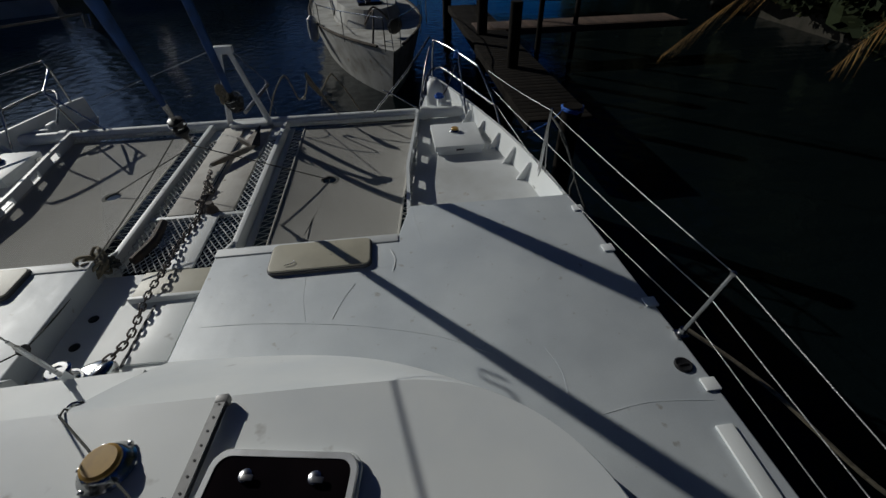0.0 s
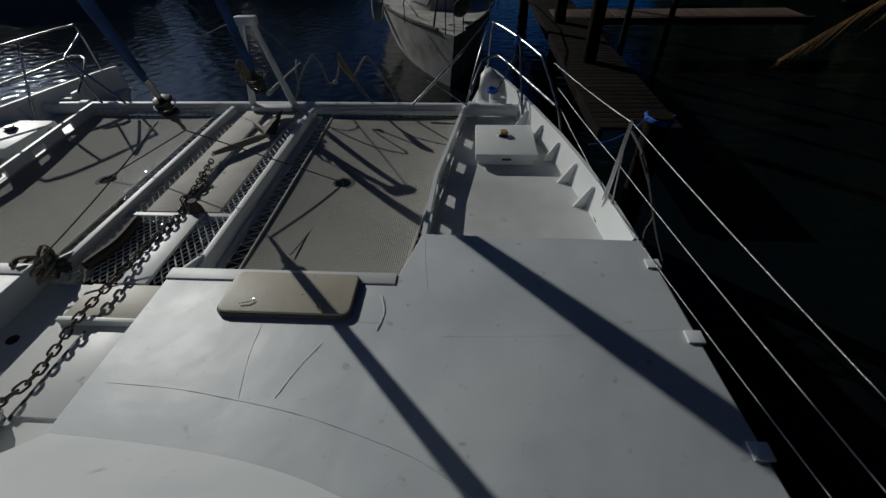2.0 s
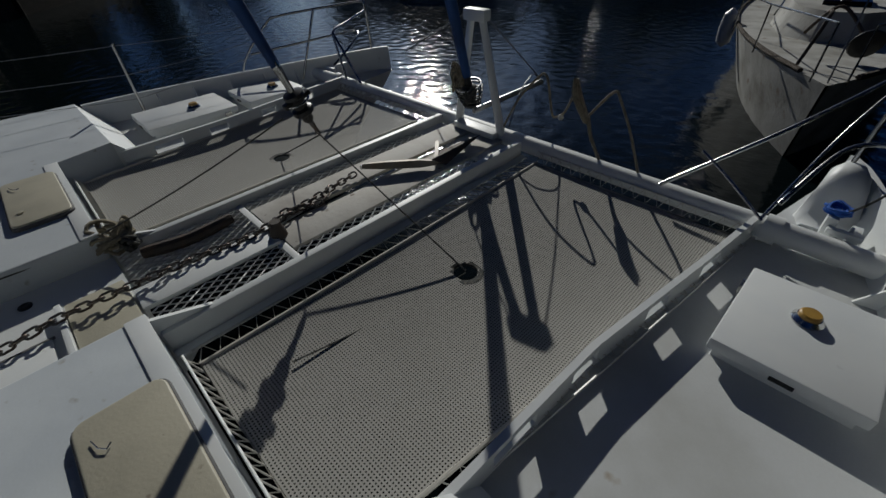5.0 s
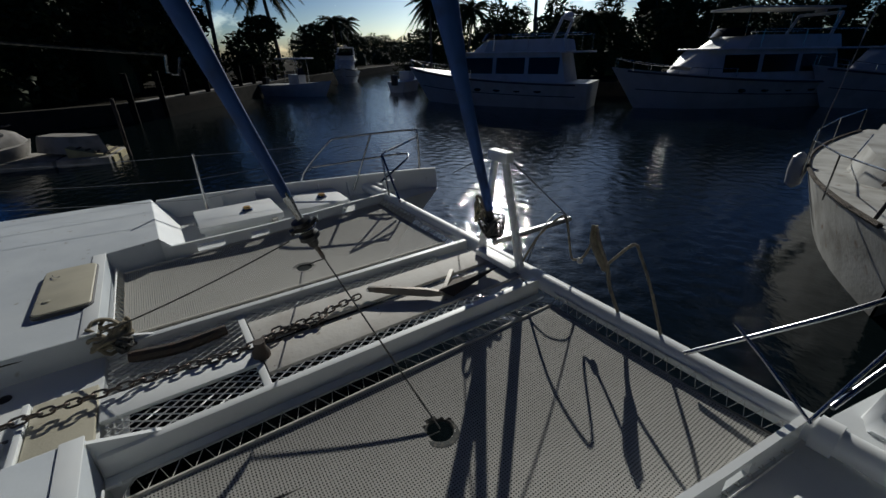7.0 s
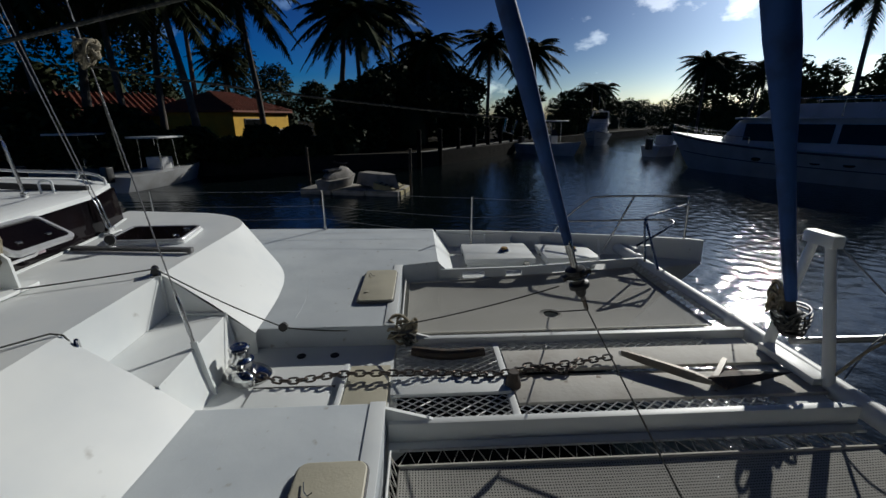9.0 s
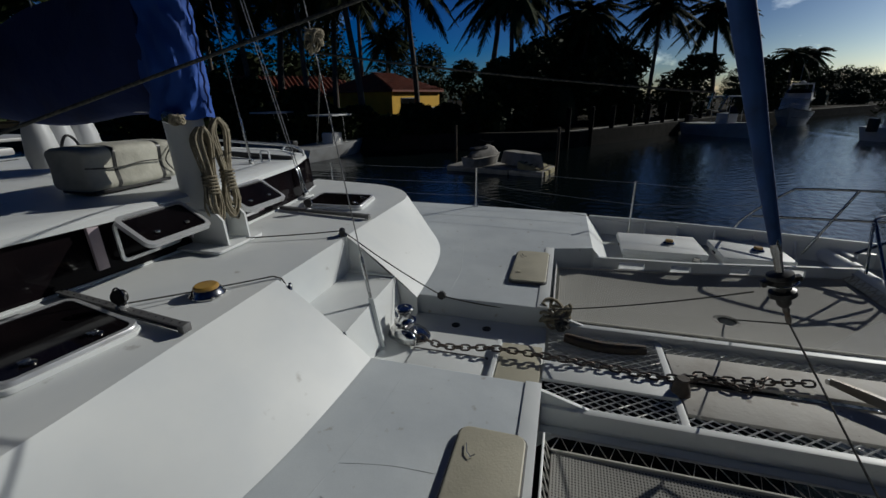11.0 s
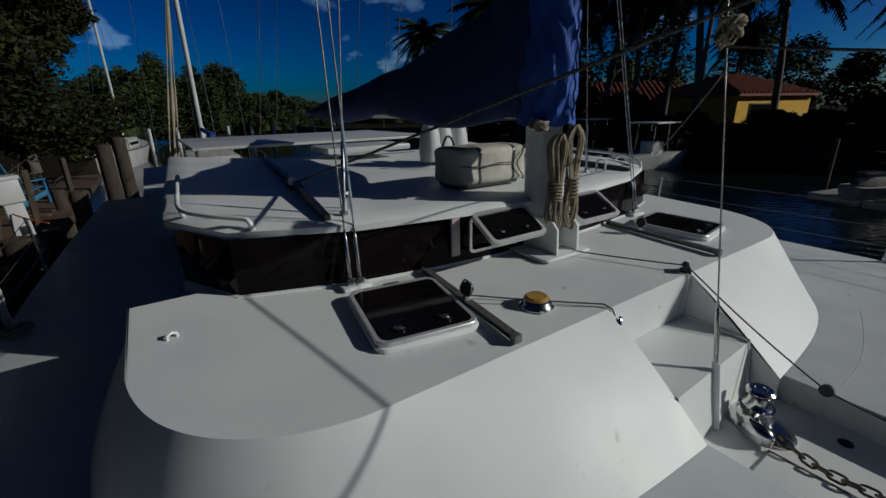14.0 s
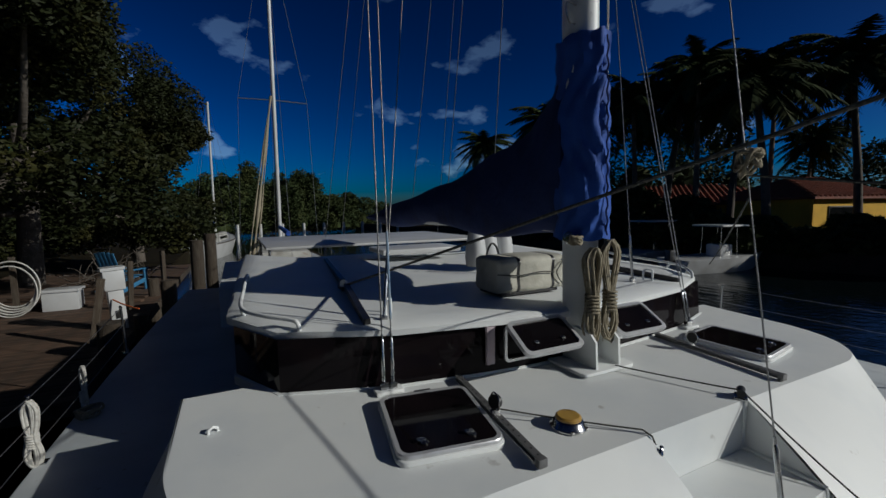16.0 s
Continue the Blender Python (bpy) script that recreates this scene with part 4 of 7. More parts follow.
# ---- coachroof fittings ----
def skylight(m, label):
    t = thing("skylight_hatch", label, "skylight", m, "skylight hatches")
    s = Shape()
    s.prism(rounded(-0.27, -0.285, 0.27, 0.285, 0.06), 0.0, 0.028, 0.008)
    part("coaming", s, M_GEL, t)
    s = Shape()
    out, inn = rounded(-0.262, -0.275, 0.262, 0.275, 0.06), rounded(-0.238, -0.251, 0.238, 0.251, 0.045)
    s.loft([[(x, y, 0.026) for x, y in out], [(x, y, 0.046) for x, y in out], [(x * 0.985, y * 0.985, 0.053) for x, y in out], [(x, y, 0.052) for x, y in inn], [(x, y, 0.040) for x, y in inn]], closed=True)
    part("frame", s, M_SASH, t, "rounded aluminium frame")
    s = Shape()
    s.prism(inn, 0.030, 0.047)
    part("pane", s, M_SMOKE, t, "dark smoked acrylic pane")
    for x in (-0.12, 0.12):
        s = Shape()
        s.lathe([(0.022, 0.047), (0.022, 0.054), (0.012, 0.060)], Matrix.Translation((x, 0.19, 0)), 14)
        s.box((x - 0.008, 0.17, 0.056), (x + 0.035, 0.19, 0.068), 0.004)
        part("handle", s, M_STEEL, t, "pale latch handle")
    s = Shape()
    s.box((-0.05, -0.283, 0.03), (0.05, -0.262, 0.056), 0.004)
    part("hinge", s, M_ALU, t)


skylight(pose(1.235, -1.985, roof_z(1.2, -2.0) - 0.004, -2.2, 0, -9) @ Matrix.Diagonal((0.92, 1.0, 0.75, 1)), "large smoked skylight hatch in an aluminium frame")
skylight(pose(-1.235, -1.985, roof_z(1.2, -2.0) - 0.004, -2.2, 0, 9) @ Matrix.Diagonal((0.92, 1.0, 0.75, 1)), "smoked skylight hatch in an aluminium frame")


def track(a, b, z, label, sheave):
    t = thing("genoa_track", label, "track", group="genoa tracks")
    a, b = Vector((*a, z)), Vector((*b, z - 0.012))
    d = (b - a).normalized()
    n = Vector((d.y, -d.x, 0))
    u = Vector((0, 0, 1))
    prof = [(-0.016, 0), (-0.016, 0.006), (-0.006, 0.008), (-0.006, 0.020), (-0.018, 0.022), (-0.018, 0.030), (0.018, 0.030), (0.018, 0.022), (0.006, 0.020), (0.006, 0.008), (0.016, 0.006), (0.016, 0)]
    s = Shape()
    rows = [[p + n * x + u * y for x, y in prof] for p in (a, b)]
    s.loft(rows, closed=True)
    s.poly(rows[0])
    s.poly(rows[1])
    part("rail", s, M_TRACK, t)
    for i in range(18):
        s = Shape()
        s.lathe([(0.004, 0.030), (0.004, 0.032)], Matrix.Translation(a.lerp(b, (i + 0.5) / 18)), 8)
        part("hole", s, M_BLACK, t)
    s = Shape()
    s.box((-0.022, -0.016, -0.006), (0.022, 0.016, 0.032), 0.004, Matrix.Translation(b))
    part("end_stop", s, M_TRACK, t)
    p = a.lerp(b, sheave)
    s = Shape()
    s.lathe([(0.034, -0.012), (0.030, -0.004), (0.030, 0.004), (0.034, 0.012)], Matrix.Translation(p + u * 0.085) @ pose(0, 0, 0, 0, 80, 20), 20)
    part("sheave", s, M_BLACK, t, "black block sheave")
    s = Shape()
    ring = [p + u * (0.085 + 0.042 * math.sin(k * math.pi / 8)) + d * 0.042 * math.cos(k * math.pi / 8) for k in range(16)]
    s.tube(ring, 0.005, 5, closed=True)
    s.box((-0.02, -0.014, 0.026), (0.02, 0.014, 0.05), 0.004, Matrix.Translation(p))
    part("block_cheek", s, M_STEEL, t)


track((0.91, -2.37), (1.005, -1.49), roof_z(0.9, -2.3), "dull aluminium genoa track with a block", 0.55)
track((-0.86, -2.37), (-0.80, -1.49), roof_z(0.9, -2.3), "dull aluminium genoa track with a block", 0.35)

dome = thing("deck_vent", "chrome deck vent with a yellow cap on the coachroof", "vent", Matrix.Translation((0.685, -1.68, roof_z(0.7, -1.68) - 0.002)) @ Matrix.Diagonal((1.12, 1.12, 0.95, 1)))
s = Shape()
s.lathe([(0.078, 0), (0.078, 0.006), (0.068, 0.018), (0.062, 0.034), (0.054, 0.040)], None, 26)
part("base", s, M_CHROME, dome)
s = Shape()
s.lathe([(0.054, 0.038), (0.054, 0.050), (0.046, 0.058)], None, 24)
part("cap", s, M_YELLOW, dome, "dull yellow cap")
for k in range(6):
    s = Shape()
    a = k * math.pi / 3
    s.box((-0.006, -0.006, 0), (0.006, 0.006, 0.014), 0.002, Matrix.Translation((0.076 * math.cos(a), 0.076 * math.sin(a), 0)))
    part("lug", s, M_CHROME, dome)

pad = thing("pad_eye", "white bracket pad eye on the coachroof", "pad eye", pose(2.20, -2.40, roof_z(2.2, -2.4) - 0.002, 0, 0, 25))
s = Shape()
s.box((-0.035, -0.02, 0), (0.035, 0.02, 0.010), 0.003)
part("plate", s, M_GEL, pad)
s = Shape()
s.tube([(-0.022, 0, 0.008), (-0.02, 0, 0.03), (0, 0, 0.04), (0.02, 0, 0.03), (0.022, 0, 0.008)], 0.007, 7)
part("eye", s, M_GEL, pad)
lead = thing("fairlead_block", "dark roller fairlead at the roof edge above the steps", "fairlead", pose(-0.35, -1.475, roof_z(0.35, -1.47) - 0.002, 0, 0, 30))
s = Shape()
s.box((-0.045, -0.03, 0), (0.045, 0.03, 0.012), 0.004)
part("base", s, M_STEEL, lead)
s = Shape()
s.lathe([(0.022, -0.035), (0.018, 0.0), (0.022, 0.035)], pose(0, 0, 0.034, 0, 90, 0), 14)
part("roller", s, M_BLACK, lead)
s = Shape()
s.tube(sag((0.93, -1.89, 0.485), (0.43, -1.475, 0.452), 0.004), 0.004, 6)
s.tube([(0.43, -1.475, 0.452), (0.415, -1.435, 0.435), (0.41, -1.42, 0.40)], 0.004, 6)
solid("furling_line", s, M_ROPE_D, "thin dark control line across the coachroof", "line")
carab = thing("snap_shackle", "chrome snap shackle hanging at the step", "shackle")
s = Shape()
ring = [(0.405 + 0.024 * math.cos(a * math.pi / 8), -1.395 + 0.016 * math.cos(a * math.pi / 8), 0.345 + 0.056 * math.sin(a * math.pi / 8)) for a in range(16)]
s.tube(ring, 0.010, 7, closed=True)
part("ring", s, M_CHROME, carab)
s = Shape()
s.tube(sag((-0.05, -2.05, 0.475), (-0.35, -1.475, 0.475), 0.004) + sag((-0.352, -1.46, 0.468), (-0.40, -0.75, 0.02), 0.02)[1:] + sag((-0.40, -0.75, 0.02), (-0.44, -0.02, -0.02), 0.03)[1:] + sag((-0.44, -0.02, -0.02), (-0.10, 1.02, 0.40), 0.02)[1:], 0.0045, 6)
solid("furling_line", s, M_ROPE_D, "dark furling line led over the roof edge to the bow", "line")
s = Shape()
s.lathe([(0.03, -0.014), (0.03, 0.014)], pose(-0.40, -0.75, 0.022, 0, 80, 0), 14)
solid("turning_block", s, M_BLACK, "small black turning block at the well edge", "block")

# ---- mast, boom, sails ----
mast = thing("mast", "white oval mast stepped in a tabernacle on the coachroof", "mast")
s = Shape()
rows = []
for z in (0.52, 0.9, 1.4, 2.2, 3.5, 8.0, 13.0):
    y0 = -2.29 - 0.02 * (z - 0.5)
    rows.append([(0.015 + 0.095 * math.cos(a * math.pi / 12), y0 + 0.13 * math.sin(a * math.pi / 12), z) for a in range(24)])
s.loft(rows, closed=True)
s.poly(rows[0])
s.poly(rows[-1])
part("tube", s, M_GEL, mast, "", 60)
s = Shape()
s.prism(rounded(-0.20, -2.42, 0.24, -2.02, 0.04), roof_z(0, -2.1) - 0.004, roof_z(0, -2.1) + 0.014, 0.004)
part("base_plate", s, M_GEL, mast)
for x in (-0.09, 0.105):
    s = Shape()
    rows = []
    for dx in (-0.008, 0.008):
        rows.append([(x + dx, -2.05, 0.465), (x + dx, -2.06, 0.64), (x + dx, -2.10, 0.68), (x + dx, -2.22, 0.70), (x + dx, -2.40, 0.70), (x + dx, -2.42, 0.465)])
    s.loft(rows, closed=True)
    s.poly(rows[0])
    s.poly(rows[1])
    part("tabernacle_cheek", s, M_GEL, mast)
s = Shape()
s.lathe([(0.04, 0), (0.042, 0.02), (0.028, 0.035), (0.028, 0.06), (0.04, 0.08), (0.03, 0.085)], pose(0.10, -2.27, 1.27, 0, 80, 20), 20)
part("halyard_winch", s, M_CHROME, mast, "chrome halyard winch")
for z, xo in ((2.66, 0.12),):
    s = Shape()
    s.tube(spline([(xo - 0.02, -2.28, z + 0.05), (xo + 0.05, -2.28, z + 0.06), (xo + 0.06, -2.28, z), (xo + 0.03, -2.28, z - 0.06), (xo - 0.01, -2.28, z - 0.06)]), 0.005, 6)
    part("mast_step", s, M_STEEL, mast, "bent wire mast step")
s = Shape()
s.tube([(-0.06, -2.16, 0.6), (-0.06, -2.17, 2.0), (-0.055, -2.22, 6.0), (-0.05, -2.3, 12.0)], 0.006, 6)
part("halyard", s, M_ROPE_W, mast, "pale halyard down the mast")


def rope_coil(name, top, length, width, mat, label, seed, loops=9, r=0.007):
    """A gasket coil: long hanging loops with a wrapped neck."""
    t = thing(name, label, "rope coil", Matrix.Translation(top), "rope coils")
    rnd = random.Random(seed)
    for k in range(loops):
        w = width * rnd.uniform(0.35, 1.0)
        h = length * rnd.uniform(0.85, 1.0)
        dy = rnd.uniform(-0.03, 0.03)
        ox = rnd.uniform(-0.015, 0.015)
        s = Shape()
        s.tube(spline([(ox, dy, 0), (ox - w * 0.7, dy + 0.01, -h * 0.12), (ox - w * 0.55, dy, -h * 0.36), (ox - w * 0.28, dy, -h * 0.55), (ox - w * 0.75, dy, -h * 0.84), (ox, dy, -h), (ox + w * 0.75, dy, -h * 0.84), (ox + w * 0.28, dy, -h * 0.55), (ox + w * 0.55, dy, -h * 0.36), (ox + w * 0.7, dy - 0.01, -h * 0.12), (ox, dy, 0)], 3), r, 6)
        part("loop", s, mat, t, "", 70)
    for k in range(6):
        s = Shape()
        z = -length * (0.50 + 0.035 * k)
        s.tube([(width * 0.5 * math.cos(a * math.pi / 5), (width * 0.5) * math.sin(a * math.pi / 5), z + 0.004 * math.sin(a)) for a in range(10)], r, 6, closed=True)
        part("wrap", s, mat, t, "", 70)


rope_coil("halyard_coil", (0.075, -2.13, 1.22), 0.60, 0.085, M_ROPE, "coiled weathered halyard hanging on the mast", 1, 11)
rope_coil("halyard_coil", (-0.055, -2.11, 1.27), 0.66, 0.085, M_ROPE, "coiled pale halyard hanging on the mast", 2, 11)
tangle("coiled_halyard", (0.15, -2.2, 1.24), (0.05, 0.04, 0.06), 6, 0.008, M_ROPE, "short rope coil wrapped round the mast winch", 4)

boom = thing("boom", "boom carrying the folded mainsail", "boom")
s = Shape()
s.tube([(0.02, -2.45, 1.36), (0.02, -6.6, 1.36)], 0.06, 12)
part("spar", s, M_ALU, boom)
cover = thing("sail_cover", "blue canvas mainsail cover laced round mast and boom", "sail cover")
s = Shape()
rows = []
rnd = random.Random(11)
for k in range(56):
    u = k / 55
    y = -2.36 - 4.75 * u ** 1.4
    top = float(np.interp(-y, (2.36, 2.45, 2.54, 2.82, 3.1, 3.4, 4.1, 5.4, 7.1), (2.52, 2.45, 2.28, 2.06, 1.97, 1.93, 1.76, 1.62, 1.40))) + 0.012 * math.sin(u * 25)
    bot = 1.25 + 0.04 * math.sin(u * 14) + 0.04 * u
    half = 0.13 + 0.02 * math.sin(u * 9 + 1)
    if u > 0.9:
        half *= 1 - (u - 0.9) * 5
    row = []
    for j in range(20):
        a = j / 20 * 2 * math.pi
        zz = (top + bot) / 2 + (top - bot) / 2 * math.sin(a)
        fat = 1.0 - 0.62 * max(0, math.sin(a)) ** 1.3
        fold = 0.010 * math.sin(5 * a + 40 * u) + 0.008 * math.sin(zz * 19 - u * 45)
        row.append((0.02 + (half * fat * (1 if u > 0.05 else 0.9) + fold) * math.cos(a), y + 0.012 * math.sin(zz * 17), zz))
    rows.append(row)
s.loft(rows, closed=True)
s.poly(rows[0])
s.poly(rows[-1])
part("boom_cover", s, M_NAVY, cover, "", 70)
s = Shape()
rows = []
for k in range(44):
    z = 1.27 + 1.27 * k / 43
    rx = 0.145 - 0.035 * (k / 43) + 0.008 * math.sin(z * 13)
    row = []
    for j in range(40):
        a = j / 40 * 2 * math.pi
        fold = 0.012 * math.sin(9 * a + 5 * math.sin(z * 7)) + 0.006 * math.sin(17 * a + z * 12) + 0.003 * math.sin(z * 41 + 3 * a)
        row.append((0.01 + (rx + fold) * math.cos(a), -2.30 - 0.02 * (z - 1.3) + (0.19 + fold) * math.sin(a), z + 0.01 * math.sin(5 * a)))
    rows.append(row)
s.loft(rows, closed=True)
s.poly(rows[-1])
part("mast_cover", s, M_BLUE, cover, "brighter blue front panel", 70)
s = Shape()
s.tube([(0.0, -2.095 - 0.02 * (z - 1.3) + 0.008 * math.sin(z * 60), z) for z in [1.30 + 0.03 * k for k in range(41)]], 0.006, 5)
part("lacing", s, M_NAVY, cover, "dark zip and lacing")


def furled(name, base, rake, height, r0, label, seed, low=True, full=1.4):
    """A furled headsail: a drum, a swivel and a cloth roll on a raked stay."""
    t = thing(name, label, "furled sail")
    bx, by, bz = base
    s = Shape()
    rows = []
    for k in range(60):
        u = k / 59
        z = bz + 0.22 + (height - 0.22) * u
        r = r0 * (0.62 + 0.38 * min(1, u * 14)) * (1 + (full - 1) * min(1, max(0, (z - 1.2) / 0.5))) * (1 - 0.4 * u)
        row = []
        for j in range(16):
            a = j / 16 * 2 * math.pi
            w = 0.09 * math.sin(a * 2 + z * 2.6 + seed) + 0.05 * math.sin(a * 3 - z * 5)
            row.append((bx + r * (1 + w) * math.cos(a), by - rake * (z - bz) + r * (1 + w) * math.sin(a), z + 0.01 * math.sin(a + z)))
        rows.append(row)
    s.loft(rows, closed=True)
    s.poly(rows[0])
    s.poly(rows[-1])
    part("sail_roll", s, M_FURL, t, "dark blue sun-strip cloth roll", 70)
    s = Shape()
    s.tube([(bx, by, bz), (bx, by - rake * (height + 3), bz + height + 3)], 0.008, 6)
    part("stay", s, M_WIRE, t)
    tilt = math.degrees(math.atan(rake))
    if low:
        m = pose(bx, by - rake * 0.08, bz + 0.08, tilt, 0, 0)
        s = Shape()
        s.lathe([(0.02, -0.10), (0.07, -0.09), (0.07, -0.08), (0.035, -0.07), (0.035, 0.04), (0.06, 0.05), (0.055, 0.062), (0.03, 0.07), (0.022, 0.18)], m, 22)
        part("drum", s, M_BLACK, t, "black furling drum")
        for k, (rr, h) in enumerate(((0.098, 0.075), (0.102, 0.045), (0.096, 0.01), (0.086, -0.03), (0.070, -0.07))):
            s = Shape()
            s.tube([m @ Vector((rr * math.cos(a * math.pi / 12), rr * math.sin(a * math.pi / 12), h)) for a in range(24)], 0.007, 6, closed=True)
            part("drum_ring", s, M_BLACK if k else M_STEEL, t, "round guard ring of the drum")
        for k in range(5):
            a = k * 1.257
            s = Shape()
            s.tube([m @ Vector((rr * math.cos(a), rr * math.sin(a), h)) for rr, h in ((0.098, 0.075), (0.096, 0.0), (0.070, -0.07))], 0.006, 5)
            part("guard_bar", s, M_BLACK, t)
    else:
        m = pose(bx, by, bz, tilt, 0, 0)
        s = Shape()
        s.lathe([(0.012, 0.30), (0.022, 0.27), (0.024, 0.20), (0.018, 0.14), (0.020, 0.07)], m, 14)
        part("swivel", s, M_STEEL, t, "bright steel swivel under the sail")
        s = Shape()
        s.lathe([(0.02, 0.085), (0.056, 0.075), (0.060, 0.055), (0.042, 0.045), (0.040, -0.01), (0.058, -0.02), (0.060, -0.045), (0.034, -0.06), (0.030, -0.095), (0.018, -0.11)], m, 20)
        part("drum", s, M_BLACK, t, "black furling drum")
        s = Shape()
        s.box((-0.02, -0.085, 0.02), (0.02, 0.085, 0.05), 0.008, m)
        part("line_guide", s, M_BLACK, t)
        s = Shape()
        s.tube([m @ Vector((0.068 * math.cos(a * math.pi / 10), 0.068 * math.sin(a * math.pi / 10), 0.03)) for a in range(20)], 0.006, 6, closed=True)
        part("drum_ring", s, M_STEEL, t, "steel drum guard ring")
    return t


furled("furled_genoa", (-0.085, 2.56, 0.06), 0.29, 11.0, 0.050, "furled genoa in blue cover on the forestay", 1.0, True, 1.65)
furled("furled_staysail", (-0.06, 1.115, 0.455), 0.34, 8.0, 0.037, "furled staysail in blue cover above the gangway", 2.5, False, 1.5)
s = Shape()
s.tube([(-0.06, 1.15, 0.36), (-0.057, 1.16, 0.335), (-0.056, 1.17, 0.31), (-0.055, 1.18, 0.285), (-0.055, 1.19, 0.26)], [0.010, 0.017, 0.011, 0.015, 0.008], 8)
solid("tack_swivel", s, M_CHAIN, "dark tack swivel under the staysail drum", "swivel")
for a, b, c in (((-0.055, 1.19, 0.26), (1.01, 1.295, -0.235), 0.0), ((-0.055, 1.19, 0.26), (-1.01, 1.295, -0.225), 0.0)):
    s = Shape()
    s.tube(sag(a, b, c), 0.005, 6)
    solid("tack_line", s, M_ROPE_D, "thin dark tack line led down through the trampoline", "line", "tack lines")
s = Shape()
s.tube(sag((1.01, 1.295, -0.25), (0.90, 0.35, -0.19), 0.02), 0.004, 5)
solid("tack_line", s, M_ROPE_D, "dark line lying on the trampoline", "line", "tack lines")

# bowsprit frame at the forestay
frame_ = thing("stem_frame", "white A-frame and chain plate at the forestay", "bow fitting")
for p, q in (((-0.22, 2.55, -0.12), (-0.07, 2.53, 0.68)), ((0.23, 2.55, -0.12), (0.03, 2.53, 0.68))):
    s = Shape()
    s.tube([p, q], [0.034, 0.026], 12)
    part("leg", s, M_GEL, frame_)
s = Shape()
s.box((-0.12, 2.49, 0.655), (0.08, 2.57, 0.735), 0.02)
part("cap", s, M_GEL, frame_)
s = Shape()
s.box((-0.20, 2.46, -0.135), (0.22, 2.585, -0.085), 0.012)
part("plate", s, M_GEL, frame_)
s = Shape()
s.tube([(0.02, 2.46, 0.05), (0.16, 3.15, 0.13)], 0.022, 10)
part("bowsprit", s, M_ALU, frame_, "short aluminium bowsprit")
s = Shape()
s.tube([(0.05, 2.52, 0.71), (0.18, 3.13, 0.14)], 0.005, 6)
s.tube([(-0.09, 2.52, 0.71), (-2.14, 3.62, -0.06)], 0.005, 6)
part("bobstay", s, M_WIRE, frame_)
s = Shape()
s.tube(spline([(0.16, 3.13, 0.13), (0.20, 2.95, 0.24), (0.25, 2.72, 0.16), (0.34, 2.5, 0.0)]), 0.005, 6)
part("guy", s, M_WIRE, frame_)
tangle("bow_rope_hank", (-0.16, 2.48, 0.16), (0.06, 0.05, 0.20), 8, 0.009, M_ROPE, "weathered rope hank hanging on the forestay drum", 21)
tangle("bow_rope_hank", (-0.03, 2.47, 0.10), (0.05, 0.05, 0.12), 6, 0.008, M_ROPE_D, "dark rope hank under the furling drum", 22)
hook = thing("anchor_bridle", "stiff weathered rope bridle hanging in loops over the crossbeam", "bridle")
s = Shape()
s.tube(spline([(0.24, 2.56, -0.05), (0.36, 2.58, 0.20), (0.47, 2.64, 0.35), (0.51, 2.65, 0.36), (0.54, 2.65, 0.30), (0.59, 2.65, 0.12), (0.62, 2.66, 0.09), (0.69, 2.66, 0.15), (0.76, 2.66, 0.36)], 5), 0.008, 8)
part("loop", s, M_ROPE, hook)
s = Shape()
s.tube(spline([(0.86, 2.65, 0.15), (0.93, 2.65, 0.25), (1.00, 2.64, 0.34), (1.035, 2.64, 0.355), (1.06, 2.64, 0.32), (1.17, 2.62, 0.16), (1.30, 2.59, -0.08)], 5), 0.009, 8)
part("loop", s, M_ROPE, hook)
s = Shape()
s.tube(spline([(0.87, 2.65, 0.15), (0.92, 2.62, 0.06), (0.97, 2.60, 0.0), (1.03, 2.59, -0.08)], 4), [0.014 - 0.0003 * i for i in range(13)], 8)
part("tail", s, M_ROPE, hook)
rnd = random.Random(31)
for k in range(7):
    s = Shape()
    o = Vector((rnd.uniform(-0.026, 0.026), rnd.uniform(-0.03, 0.03), 0))
    s.tube(spline([Vector((0.755, 2.65, 0.37 + rnd.uniform(-0.02, 0.02))) + o * 0.6, Vector((0.79, 2.65, 0.29)) + o * 1.4, Vector((0.835, 2.65, 0.21)) + o * 1.3, Vector((0.87, 2.65, 0.13 + rnd.uniform(-0.03, 0.02))) + o * 0.5], 4), 0.011, 7)
    part("strand", s, M_ROPE, hook)
s = Shape()
s.lathe([(0.014, -0.018), (0.022, 0.0), (0.014, 0.018)], Matrix.Translation((0.66, 2.66, 0.10)), 12)
part("thimble", s, M_ROPE_W, hook, "pale thimble")


# ---- pulpits, stanchions, lifelines ----
def tube_thing(t, name, pts, r, mat=None, smooth=True, label=""):
    s = Shape()
    s.tube(spline(pts, 6) if smooth else pts, r, 10)
    return part(name, s, mat or M_STEEL, t, label, 60)


